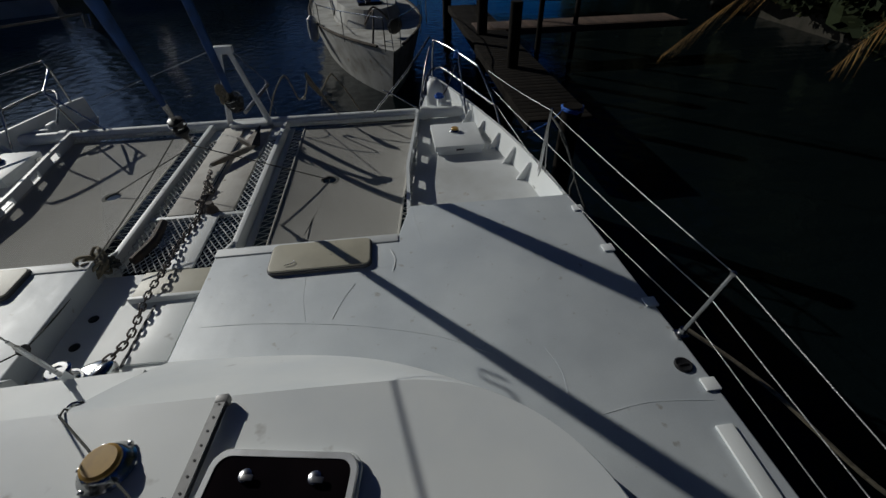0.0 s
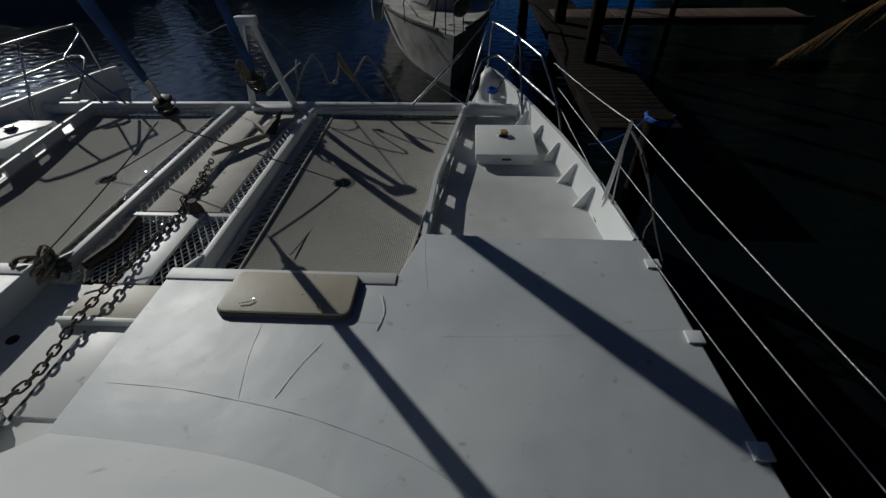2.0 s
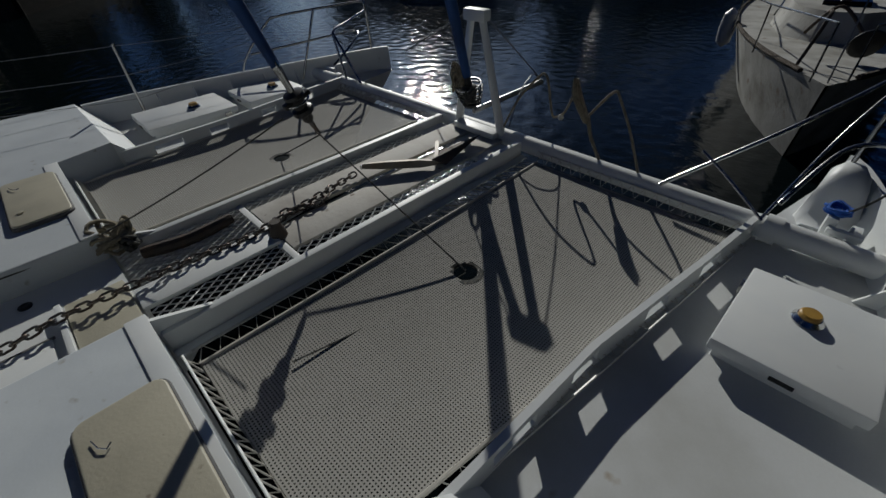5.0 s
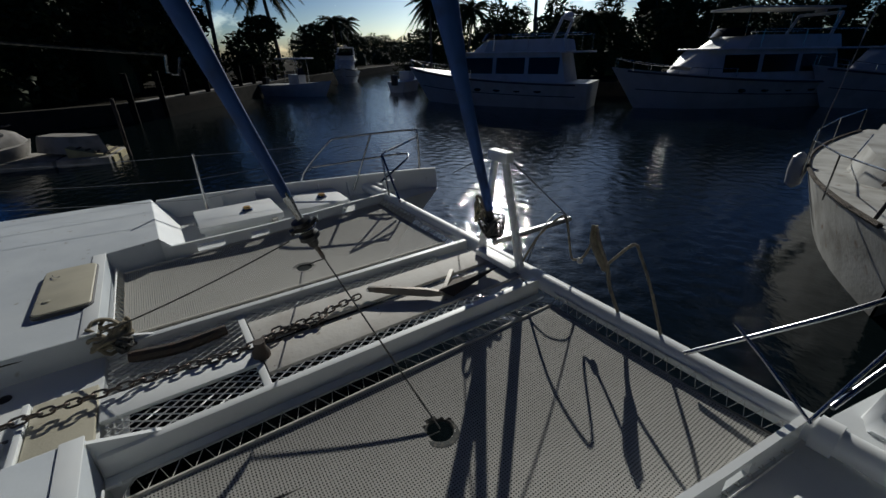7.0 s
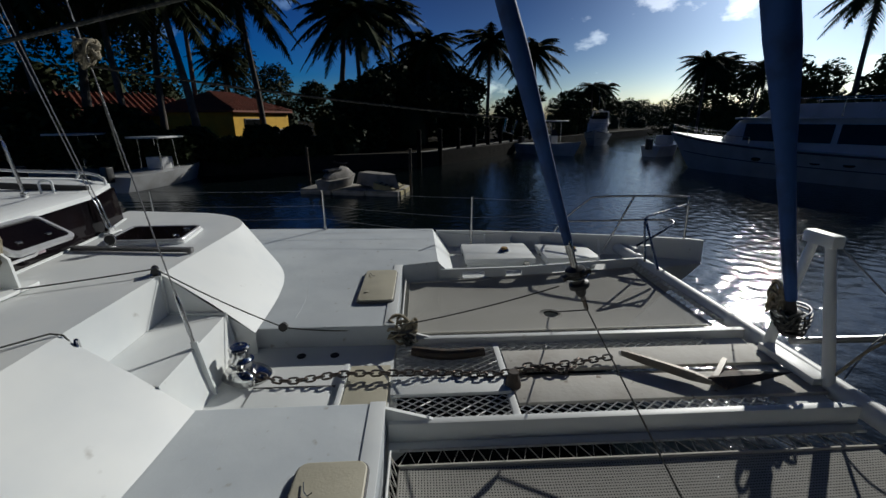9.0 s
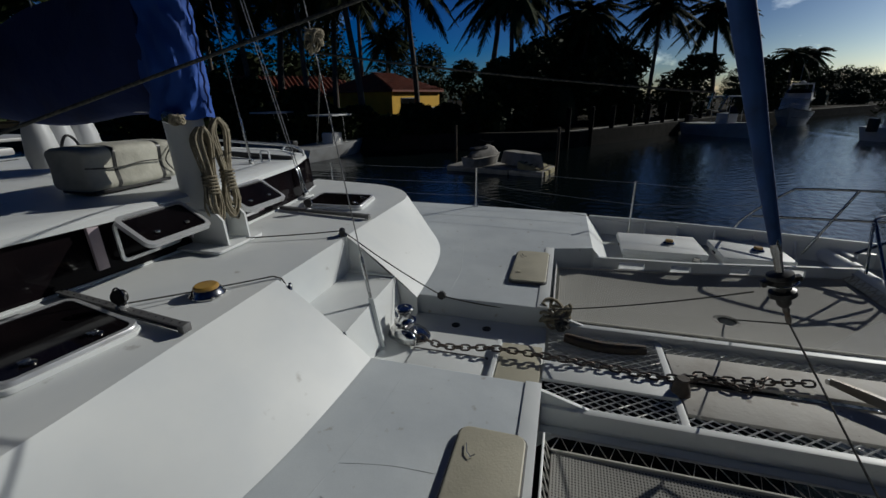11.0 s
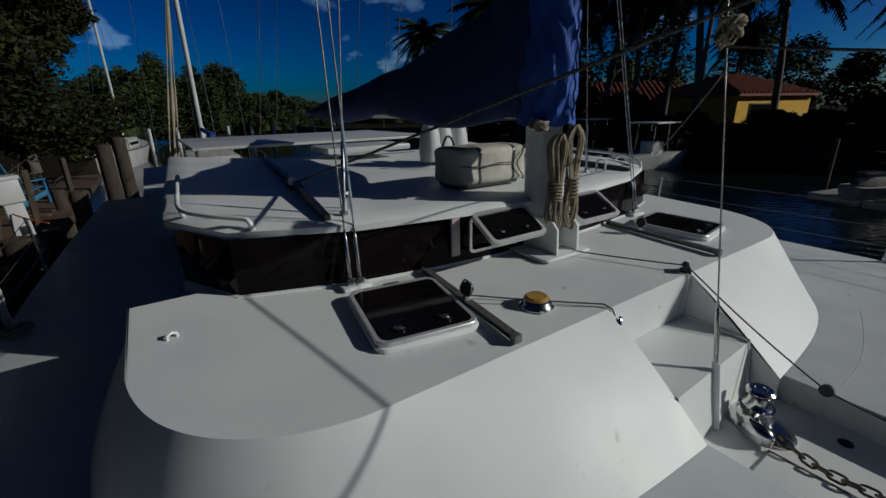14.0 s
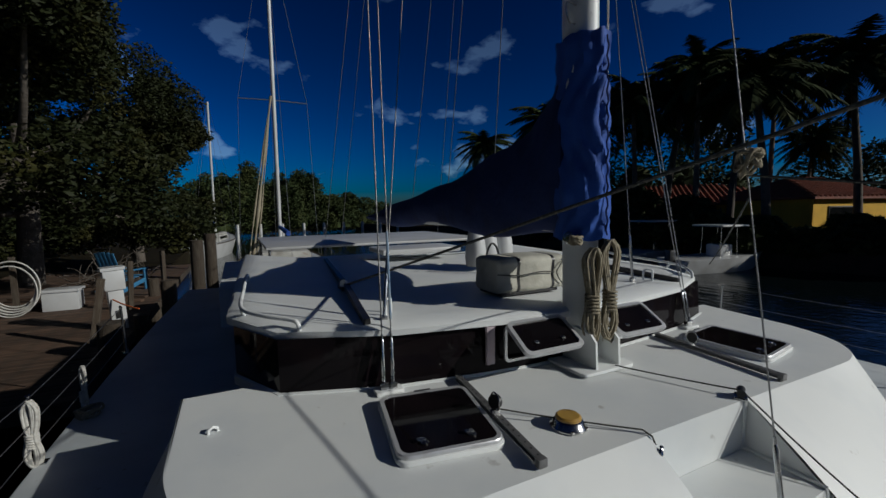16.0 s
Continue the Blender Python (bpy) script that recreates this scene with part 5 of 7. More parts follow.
for side in (1, -1):
    f = lambda pts: [(side * (x - 0.06 * min(1, max(0, (y - 1.7) / 0.6)) * max(0, min(1, (3.3 - y)))), y if y < 2.3 else 2.3 + (y - 2.3) * 0.78, z) for x, y, z in pts]
    t = thing("bow_pulpit", "bent stainless bow pulpit on the foredeck", "pulpit", group="pulpits")
    tube_thing(t, "top_rail", f([(2.86, 1.80, Z_FORE), (2.82, 1.92, 0.10), (2.72, 2.20, 0.42), (2.68, 2.32, 0.47), (2.5, 2.85, 0.50), (2.30, 3.36, 0.52), (2.25, 3.42, 0.48), (2.22, 3.42, 0.05)]), 0.0125)
    tube_thing(t, "lower_rail", f([(2.80, 1.98, 0.14), (2.62, 2.5, 0.19), (2.38, 3.12, 0.24), (2.28, 3.26, 0.24), (2.16, 3.10, 0.20), (2.08, 2.60, 0.03)]), 0.0125)
    tube_thing(t, "leg", f([(2.62, 2.42, Z_FORE), (2.52, 2.78, 0.50)]), 0.0125, smooth=False)
    if side > 0:
        tube_thing(t, "brace", f([(1.50, 2.60, -0.08), (1.92, 3.05, 0.28), (2.22, 3.62, 0.53)]), 0.0125)
        tube_thing(t, "strut", f([(2.04, 2.58, -0.08), (2.13, 2.95, 0.30), (2.2, 3.3, 0.48)]), 0.009)
        tube_thing(t, "strut", f([(2.05, 2.58, -0.08), (1.80, 2.68, 0.06), (1.62, 2.78, 0.13)]), 0.008)
    else:
        tube_thing(t, "inner_rail", f([(1.62, 2.60, -0.08), (1.95, 2.62, 0.28), (2.04, 2.66, 0.36), (2.12, 2.95, 0.39), (2.24, 3.40, 0.44)]), 0.0125)
        tube_thing(t, "inner_leg", f([(2.02, 2.62, 0.34), (1.88, 2.60, -0.08)]), 0.0115, smooth=False)


def stanchion(base, top, label, twin=False, brace=False):
    t = thing("stanchion", label, "stanchion", group="stanchions")
    b, p = Vector(base), Vector(top)
    s = Shape()
    s.box((-0.035, -0.03, 0), (0.035, 0.03, 0.010), 0.003, Matrix.Translation(b))
    s.lathe([(0.02, 0.0), (0.02, 0.05)], Matrix.Translation(b), 12)
    part("foot", s, M_STEEL, t)
    tube_thing(t, "post", [b, p], 0.0125, smooth=False)
    if twin:
        tube_thing(t, "post", [b + Vector((0.0, 0.045, 0)), p + Vector((0.0, 0.02, 0))], 0.0105, smooth=False)
    if brace:
        tube_thing(t, "brace", [b + Vector((0.03, -0.13, -0.02)), b + Vector((0.03, -0.08, 0.12)), b.lerp(p, 0.78)], 0.008)
    s = Shape()
    s.lathe([(0.015, -0.006), (0.015, 0.008), (0.006, 0.014)], Matrix.Translation(p), 10)
    part("cap", s, M_STEEL, t)


stanchion((3.155, -1.115, 0.0), (3.20, -1.17, 0.50), "leaning stainless stanchion on the side deck")
stanchion((2.955, 0.81, Z_FORE + 0.01), (3.005, 0.845, 0.50), "double stainless gate stanchion on the foredeck", True, True)
stanchion((3.17, -3.42, 0.0), (3.19, -3.40, 0.42), "stainless stanchion with rope coils on the side deck")
stanchion((3.17, -5.6, 0.0), (3.19, -5.6, 0.5), "stainless stanchion on the side deck")
stanchion((-2.84, 0.815, Z_FORE + 0.01), (-2.85, 0.82, 0.44), "stainless stanchion on the foredeck")
stanchion((-3.10, -1.05, 0.0), (-3.11, -1.05, 0.50), "stainless stanchion on the side deck")
stanchion((-3.17, -3.2, 0.0), (-3.18, -3.2, 0.50), "stainless stanchion on the side deck")
for fr in (1.0, 0.62, 0.28):
    pts = [(2.74 + 0.10 * (1 - fr), 2.15 - 0.25 * (1 - fr), 0.44 * fr), (2.955 + 0.05 * fr, 0.81 + 0.035 * fr, Z_FORE + 0.71 * fr), (3.155 + 0.045 * fr, -1.115 - 0.05 * fr, 0.5 * fr), (3.18, -3.41, 0.42 * fr), (3.18, -5.6, 0.5 * fr)]
    s = Shape()
    for a, b in zip(pts, pts[1:]):
        s.tube(sag(a, b, 0.012, 6), 0.0028, 6)
    solid("lifeline", s, M_WIRE, "thin pale wire lifeline along the rail", "lifeline", "lifelines")
    pts = [(-2.80, 2.0, 0.40 * fr), (-2.85, 0.82, Z_FORE + 0.65 * fr), (-3.11, -1.05, 0.5 * fr), (-3.18, -3.2, 0.5 * fr), (-3.15, -6, 0.5 * fr)]
    s = Shape()
    for a, b in zip(pts, pts[1:]):
        s.tube(sag(a, b, 0.012, 6), 0.0024, 6)
    solid("lifeline", s, M_WIRE, "thin dark wire lifeline along the rail", "lifeline", "lifelines")
tangle("rail_rope", (2.47, 2.69, 0.44), (0.025, 0.03, 0.08), 6, 0.007, M_ROPE_B, "blue rope whipped round the pulpit rail", 31)
s = Shape()
s.tube(sag((2.46, 2.70, 0.36), (2.28, 2.75, -0.03), 0.06), 0.006, 6)
solid("mooring_line", s, M_ROPE_D, "dark mooring line from the pulpit to the bollard", "line")
rope_coil("mooring_coil", (3.19, -3.40, 0.40), 0.42, 0.055, M_ROPE_W, "white mooring rope draped over the stanchion", 6, 7, 0.009)
rope_coil("mooring_coil", (3.19, -4.28, 0.30), 0.40, 0.035, M_ROPE_W, "thin white rope hung at the rail", 7, 3, 0.008)
tangle("tangled_rope", (3.10, -4.05, 0.01), (0.09, 0.12, 0.05), 6, 0.009, M_ROPE, "loose mooring rope heaped on the side deck", 33)
s = Shape()
s.tube(spline([(3.195, -1.10, 0.02), (3.5, -1.4, -0.12), (3.9, -1.9, -0.38), (4.3, -2.2, -0.45)]), 0.012, 7)
solid("mooring_line", s, M_ROPE, "thick pale mooring line from the boat to the dock", "line")


# ---- standing rigging ----
def turnbuckle(t, a, b):
    a, b = Vector(a), Vector(b)
    s = Shape()
    s.tube([a, a.lerp(b, 0.12)], 0.010, 8)
    part("toggle", s, M_STEEL, t)
    s = Shape()
    s.tube([a.lerp(b, k) for k in (0.1, 0.16, 0.5, 0.84, 0.9)], [0.006, 0.0115, 0.0115, 0.0115, 0.006], 10)
    part("barrel", s, M_STEEL, t)
    s = Shape()
    s.tube([a.lerp(b, 0.9), b], 0.007, 8)
    part("swage", s, M_STEEL, t)


def shroud(base, through_, label, r=0.0045, tb=0.30, mat=None, length=12.0, chainplate=True):
    t = thing("shroud", label, "shroud", group="shrouds")
    a = Vector(base)
    d = (Vector(through_) - a).normalized()
    if chainplate:
        s = Shape()
        s.box((-0.022, -0.016, -0.01), (0.022, 0.016, 0.035), 0.004, Matrix.Translation(a))
        part("chainplate", s, M_STEEL, t)
    turnbuckle(t, a + d * 0.03, a + d * tb)
    s = Shape()
    s.tube([a + d * tb, a + d * length], r, 6)
    part("wire", s, mat or M_WIRE, t)
    return t


for side in (1, -1):
    f = lambda x, y, z: (side * x, y, z)
    shroud(f(1.305, -2.405, 0.475), f(1.19, -2.85, 2.80), "stainless cap shroud with turnbuckle on the coachroof")
    shroud(f(1.355, -2.415, 0.475), f(1.25, -2.86, 2.80), "stainless lower shroud with turnbuckle on the coachroof")
    s = Shape()
    s.box(f(1.25, -2.45, 0.45), f(1.41, -2.37, 0.472), 0.006)
    solid("chainplate_pad", s, M_GEL, "white chainplate pad on the coachroof", "pad", "chainplate pads")
s = Shape()
s.tube([(1.286, -2.477, 0.85), (1.262, -2.573, 1.35)], 0.008, 7)
solid("shroud_sleeve", s, M_SLEEVE, "faded blue sleeve on the shroud wire", "sleeve")
shroud((1.28, -2.62, 0.80), (0.86, -3.3, 2.9), "aft lower shroud on the hardtop edge", 0.004, 0.5, None, 11.0)
shroud((-1.05, -2.75, 0.82), (-0.95, -2.85, 2.6), "port aft shroud on the hardtop edge", 0.004, 0.45, None, 11.0)
baby = shroud((0.068, -1.075, 0.16), (0.045, -1.29, 1.58), "babystay wire with a long turnbuckle at the steps", 0.004, 0.34, None, 9.0, False)
s = Shape()
s.add([(0.058, -1.00, -0.15), (0.080, -1.00, -0.15), (0.075, -1.058, 0.19), (0.061, -1.058, 0.19), (0.058, -1.06, -0.15), (0.080, -1.06, -0.15), (0.075, -1.094, 0.19), (0.061, -1.094, 0.19)], [(0, 1, 2, 3), (7, 6, 5, 4), (0, 3, 7, 4), (1, 5, 6, 2), (2, 6, 7, 3)])
part("chainplate", s, M_GEL, baby, "white painted chainplate")
tangle("sheet_knot", (0.05, -1.29, 1.58), (0.045, 0.06, 0.14), 7, 0.008, M_ROPE, "tangled rope knotted round the babystay", 41)
s = Shape()
s.tube(sag((0.05, -1.29, 1.60), (-0.09, 0.66, 1.37), 0.015), 0.006, 6)
solid("staysail_sheet", s, M_ROPE_D, "grey sheet from the babystay to the staysail clew", "line")
s = Shape()
s.tube([(-0.09, 0.66, 1.37), (-0.10, 0.65, 1.30), (-0.085, 0.69, 1.29), (-0.08, 0.71, 1.36)], 0.007, 6)
solid("clew_shackle", s, M_STEEL, "pale shackle at the staysail clew", "shackle")
s = Shape()
s.tube(sag((1.315, -3.495, 0.885), (-0.07, 0.52, 2.22), 0.015), 0.0085, 7)
solid("genoa_sheet", s, M_ROPE_D, "grey braided sheet running from the hardtop block to the sail", "line")
s = Shape()
s.tube(sag((0.03, -1.29, 1.50), (-2.4, -2.9, 0.86), 0.02), 0.005, 6)
solid("jib_sheet", s, M_ROPE_D, "thin grey sheet from the babystay to the far hardtop", "line")


# ---- cabin windows and hardtop gear ----
def open_window(x0, x1, label):
    t = thing("cabin_window", label, "window", group="opening cabin windows")
    yb = -2.335
    s = Shape()
    out, inn = rounded(x0, 0.515, x1, 0.750, 0.035), rounded(x0 + 0.018, 0.533, x1 - 0.018, 0.732, 0.025)
    s.loft([[(x, yb, z) for x, z in out], [(x, yb + 0.012, z) for x, z in out], [(x, yb + 0.012, z) for x, z in inn], [(x, yb, z) for x, z in inn]], closed=True)
    part("surround", s, M_SASH, t)
    top, bottom = Vector((0, -2.30, 0.757)), Vector((0, -2.095, 0.632))
    ax = (bottom - top).normalized()
    nn = Vector((0, -ax.z, ax.y)) if ax.z < 0 else Vector((0, ax.z, -ax.y))
    nn = Vector((1, 0, 0)).cross(ax)
    if nn.z < 0:
        nn = -nn

    def put(u, v, w):
        return Vector((u, 0, 0)) + top + ax * v + nn * w

    L = (bottom - top).length
    so = rounded(x0 - 0.02, -0.01, x1 + 0.02, L + 0.02, 0.045)
    si = rounded(x0 + 0.004, 0.014, x1 - 0.004, L - 0.006, 0.03)
    s = Shape()
    s.loft([[put(x, v, 0.0) for x, v in so], [put(x, v, 0.026) for x, v in so], [put(x, v, 0.028) for x, v in si], [put(x, v, 0.0) for x, v in si]], closed=True)
    sash = part("sash", s, M_SASH, t, "tilted aluminium sash")
    s = Shape()
    s.loft([[put(x, v, 0.008) for x, v in si], [put(x, v, 0.018) for x, v in si]], closed=True)
    s.poly([put(x, v, 0.018) for x, v in si])
    s.poly([put(x, v, 0.008) for x, v in si])
    part("pane", s, M_SMOKE, sash, "smoked acrylic pane")
    for x in (x0 + 0.10, x1 - 0.10):
        s = Shape()
        s.lathe([(0.018, 0), (0.018, 0.008), (0.008, 0.012)], Matrix.Translation(put(x, L * 0.72, 0.018)), 12)
        part("latch", s, M_STEEL, sash, "pale latch")


open_window(0.20, 0.60, "smoked cabin window hinged open at the top")
open_window(-0.56, -0.16, "smoked cabin window hinged open at the top")
for x in (0.68, -0.62, 0.10):
    s = Shape()
    yb = -2.37 if abs(x) > 0.3 else -2.335
    s.box((x - 0.03, yb - 0.01, 0.508), (x + 0.03, yb + 0.012, 0.752), 0.004)
    solid("window_mullion", s, material("pinkish_mullion", (0.40, 0.33, 0.36), 0.5, spots=(0.33, 0.27, 0.3), spot_scale=8), "pale pinkish mullion between the cabin windows", "mullion", kind="structure")

for side in (1, -1):
    t = thing("hardtop_rail", "white tubular handrail on the hardtop edge", "handrail", group="handrails")
    f = lambda pts: [(side * x, y, z) for x, y, z in pts]
    tube_thing(t, "rail", f([(1.98, -4.25, 0.84), (1.99, -4.2, 0.93), (2.03, -3.6, 0.90), (2.05, -3.1, 0.875), (1.95, -2.88, 0.865), (1.80, -2.72, 0.855), (1.77, -2.68, 0.84), (1.76, -2.67, 0.80)]), 0.013, M_GEL)
    tube_thing(t, "post", f([(2.03, -3.15, 0.79), (2.05, -3.1, 0.875)]), 0.013, M_GEL, False)
    s = Shape()
    a, b = Vector((side * 1.40, -2.56, 0.815)), Vector((side * 1.10, -5.4, 0.875))
    d = (b - a).normalized()
    n = Vector((d.y, -d.x, 0))
    rows = [[p + n * x + Vector((0, 0, z)) for x, z in ((-0.02, -0.02), (-0.02, 0.028), (0.02, 0.028), (0.02, -0.02))] for p in (a, a.lerp(b, 0.31) + Vector((0, 0, 0.043)), b)]
    s.loft(rows, closed=True)
    s.poly(rows[0])
    s.poly(rows[-1])
    solid("hardtop_track", s, M_BLACK, "black sheet track along the hardtop", "track", "hardtop tracks")
    t = thing("sheet_block", "white and steel sheet block on the hardtop", "block", pose(side * 1.315, -3.49, 0.90), "sheet blocks")
    s = Shape()
    s.lathe([(0.035, -0.015), (0.028, 0.0), (0.035, 0.015)], pose(0, 0, 0, 0, 80, 30), 16)
    part("sheave", s, M_GEL, t)
    s = Shape()
    s.box((-0.03, -0.12, -0.05), (0.03, 0.04, -0.02), 0.006)
    part("car", s, M_BLACK, t, "black slider car")
    s = Shape()
    s.tube(spline([(-0.02, -0.09, -0.03), (0, -0.1, 0.02), (0.02, -0.09, -0.03)]), 0.008, 6)
    part("becket", s, M_STEEL, t)
    t = thing("hardtop_bracket", "white inverted-U bracket on the hardtop", "bracket", group="hardtop brackets")
    tube_thing(t, "hoop", f([(1.24, -2.70, 0.80), (1.24, -2.70, 0.90), (1.22, -2.72, 0.915), (1.19, -2.75, 0.90), (1.19, -2.75, 0.80)]), 0.009, M_GEL)

raft = thing("life_raft", "pale ribbed life raft valise lashed with dark straps on the hardtop", "life raft", pose(0.10, -2.86, 0.0))


def valise(x, k):
    """One slice of the valise: two soft lobes with a pinched seam between."""
    ring = []
    for i in range(36):
        a = 2 * math.pi * i / 36
        u, v = math.cos(a), math.sin(a)
        u, v = math.copysign(abs(u) ** 0.36, u), math.copysign(abs(v) ** 0.36, v)
        pinch = 1 - 0.10 * math.exp(-(v / 0.12) ** 2) - 0.04 * math.exp(-((abs(v) - 0.55) / 0.08) ** 2)
        ring.append((x, 0.175 * k * u * pinch, 0.985 + 0.135 * k * v))
    return ring


s = Shape()
rows = [valise(x, k) for x, k in ((-0.33, 0.80), (-0.325, 0.92), (-0.30, 0.985), (-0.22, 1.0), (-0.20, 0.955), (-0.18, 1.0), (-0.03, 1.02), (0.10, 1.0), (0.12, 0.955), (0.14, 1.0), (0.27, 0.985), (0.295, 0.92), (0.30, 0.80))]
s.loft(rows, closed=True)
s.poly(rows[0])
s.poly(rows[-1])
part("valise", s, M_VAL, raft, "", 60)
for x in (-0.20, 0.12):
    s = Shape()
    s.loft([[(c[0] + dx, c[1] * 1.01, 0.985 + (c[2] - 0.985) * 1.01) for c in valise(x, 0.985)] for dx in (-0.013, 0.013)], closed=True)
    part("strap", s, M_BLACK, raft, "black webbing strap")
for pts in ([(-0.32, 0.15, 1.11), (-0.27, 0.185, 1.06), (-0.22, 0.185, 0.98), (-0.29, 0.182, 0.88), (-0.31, 0.15, 0.86)], [(-0.20, 0.18, 0.99), (-0.05, 0.185, 1.0), (0.12, 0.18, 0.985), (0.295, 0.15, 1.0)]):
    s = Shape()
    s.tube(spline(pts), 0.005, 5)
    part("lashing", s, M_ROPE_D, raft, "dark lashing cord")
s = Shape()
s.box((-0.27, -0.14, 0.835), (0.27, 0.14, 0.862), 0.008)
part("cradle", s, M_BLACK, raft, "low dark cradle")

motor = thing("outboard_motor", "white outboard engines tilted up aft of the hardtop", "outboard motor", pose(-0.35, -3.9, 0))
for k, x in enumerate((-0.12, 0.08, 0.24)):
    s = Shape()
    s.lathe([(0.10, 0.90), (0.11, 1.0), (0.095, 1.14), (0.075, 1.24), (0.04, 1.27)], Matrix.Translation((x, 0.02 * k, 0)), 18)
    part("cowling", s, M_BOATW, motor)
s = Shape()
s.tube(spline([(0.12, 0.3, 0.95), (0.16, 0.3, 1.1), (0.22, 0.3, 1.14), (0.27, 0.3, 1.05), (0.26, 0.3, 0.95)]), 0.01, 6)
part("hose", s, M_BLACK, motor, "black looped hose")
aft = thing("aft_bimini", "pale flat cockpit canopy behind the hardtop", "canopy")
s = Shape()
s.box((-1.9, -9.2, 0.94), (1.70, -6.5, 0.98), 0.015)
part("canopy", s, M_BOATW, aft)
for x in (-1.8, 1.65):
    for y in (-9.0, -6.6):
        tube_thing(aft, "post", [(x, y, 0.45), (x, y, 0.95)], 0.02, smooth=False)
s = Shape()
s.box((-0.9, -6.3, 0.86), (0.3, -5.6, 0.94), 0.03)
solid("solar_panel_box", s, M_BOATW, "low white hatch box on the aft hardtop", "hatch box")


# ---- land ----
Z_LAND = -0.62
BANK_W = [(-16, -75), (-17.5, -40), (-18.5, -22), (-19.5, -10), (-22.6, 0.7), (-29, 5.6), (-37.5, 11.0), (-52, 23), (-75, 44), (-150, 105)]
BANK_N = [(-150, 128), (-80, 66), (-50, 42), (-34, 29), (-22, 22.2), (-12, 27.5), (-2, 35), (8, 38), (30, 40)]


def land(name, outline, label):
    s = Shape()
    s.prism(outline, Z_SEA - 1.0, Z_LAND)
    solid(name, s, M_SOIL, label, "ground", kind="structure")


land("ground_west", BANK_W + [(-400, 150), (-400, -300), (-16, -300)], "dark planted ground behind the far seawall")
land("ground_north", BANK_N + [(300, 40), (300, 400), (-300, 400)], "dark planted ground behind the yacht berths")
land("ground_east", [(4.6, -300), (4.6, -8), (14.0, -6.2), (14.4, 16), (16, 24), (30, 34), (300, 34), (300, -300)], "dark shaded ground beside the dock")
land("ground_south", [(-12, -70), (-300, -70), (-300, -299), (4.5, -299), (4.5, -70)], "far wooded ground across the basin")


def seawall(name, line, label):
    s = Shape()
    rows = [[], [], [], []]
    pts = [Vector((x, y, 0)) for x, y in line]
    for i, p in enumerate(pts):
        d = (pts[min(i + 1, len(pts) - 1)] - pts[max(i - 1, 0)]).normalized()
        n = Vector((d.y, -d.x, 0))
        for r, (o, z) in zip(rows, ((0.12, Z_SEA - 0.6), (0.12, Z_LAND + 0.10), (-0.35, Z_LAND + 0.10), (-0.35, Z_SEA - 0.6))):
            r.append(p + n * o + Vector((0, 0, z)))
    s.loft(rows)
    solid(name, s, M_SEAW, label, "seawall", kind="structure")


seawall("seawall_west", BANK_W, "dark blotchy concrete seawall cap along the canal")
seawall("seawall_north", BANK_N[1:], "dark blotchy concrete seawall behind the yachts")
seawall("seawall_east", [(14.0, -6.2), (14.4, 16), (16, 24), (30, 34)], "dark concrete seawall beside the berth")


# ---- trees ----
def leaf_cloud(s, rnd, centre, radius, count, size, flat=0.75):
    """Loose leaf faces filling a lumpy ball, thicker towards its skin."""
    c = Vector(centre)
    for _ in range(count):
        d = Vector((rnd.gauss(0, 1), rnd.gauss(0, 1), rnd.gauss(0, 1))).normalized()
        k = rnd.uniform(0.25, 1.0) ** 0.5 * (0.82 + 0.3 * noise.noise(d * 2.1 + c))
        p = c + Vector((d.x * radius, d.y * radius, d.z * radius * flat)) * k
        u = Vector((rnd.gauss(0, 1), rnd.gauss(0, 1), rnd.gauss(0, 0.5))).normalized()
        w = u.cross(Vector((rnd.gauss(0, 1), rnd.gauss(0, 1), rnd.gauss(0, 1)))).normalized()
        a = size * rnd.uniform(0.6, 1.3)
        b = a * 0.45
        s.add([p - u * a, p + w * b, p + u * a, p - w * b], [(0, 1, 2, 3)])


def broadleaf(name, base, height, spread, leaves, size, seed, label, mat=None, low=0.25):
    rnd = random.Random(seed)
    t = thing(name, label, "tree", Matrix.Translation(base))
    s = Shape()
    tips = []
    r0 = 0.035 * height
    s.tube(spline([(0, 0, -0.2), (rnd.uniform(-0.2, 0.2), rnd.uniform(-0.2, 0.2), height * 0.25), (rnd.uniform(-0.4, 0.4), rnd.uniform(-0.4, 0.4), height * 0.5)], 4), [r0 * (1 - 0.06 * i) for i in range(9)], 9)
    part("trunk", s, M_BARK, t, "", 60)
    for k in range(9):
        a = k * 2.4 + rnd.uniform(-0.4, 0.4)
        h = height * rnd.uniform(low, 0.88)
        rr = spread * rnd.uniform(0.45, 0.85) * (1 - 0.35 * abs(h / height - 0.5))
        tip = Vector((rr * math.cos(a), rr * math.sin(a), h))
        tips.append(tip)
        s = Shape()
        s.tube(spline([(0, 0, height * rnd.uniform(0.18, 0.42)), tip * 0.5 + Vector((0, 0, height * 0.12)), tip], 4), [r0 * 0.4 * (1 - 0.09 * i) for i in range(9)], 6)
        part("limb", s, M_BARK, t, "", 60)
    tips += [Vector((rnd.uniform(-0.4, 0.4) * spread, rnd.uniform(-0.4, 0.4) * spread, height * rnd.uniform(0.55, 0.92))) for _ in range(9)]
    s = Shape()
    for tip in tips:
        leaf_cloud(s, rnd, tip, spread * rnd.uniform(0.26, 0.46), leaves // len(tips), size)
    ob = new("crown", raw_mesh("crown", s, mat or M_LEAF))
    ob.parent = t
    return t


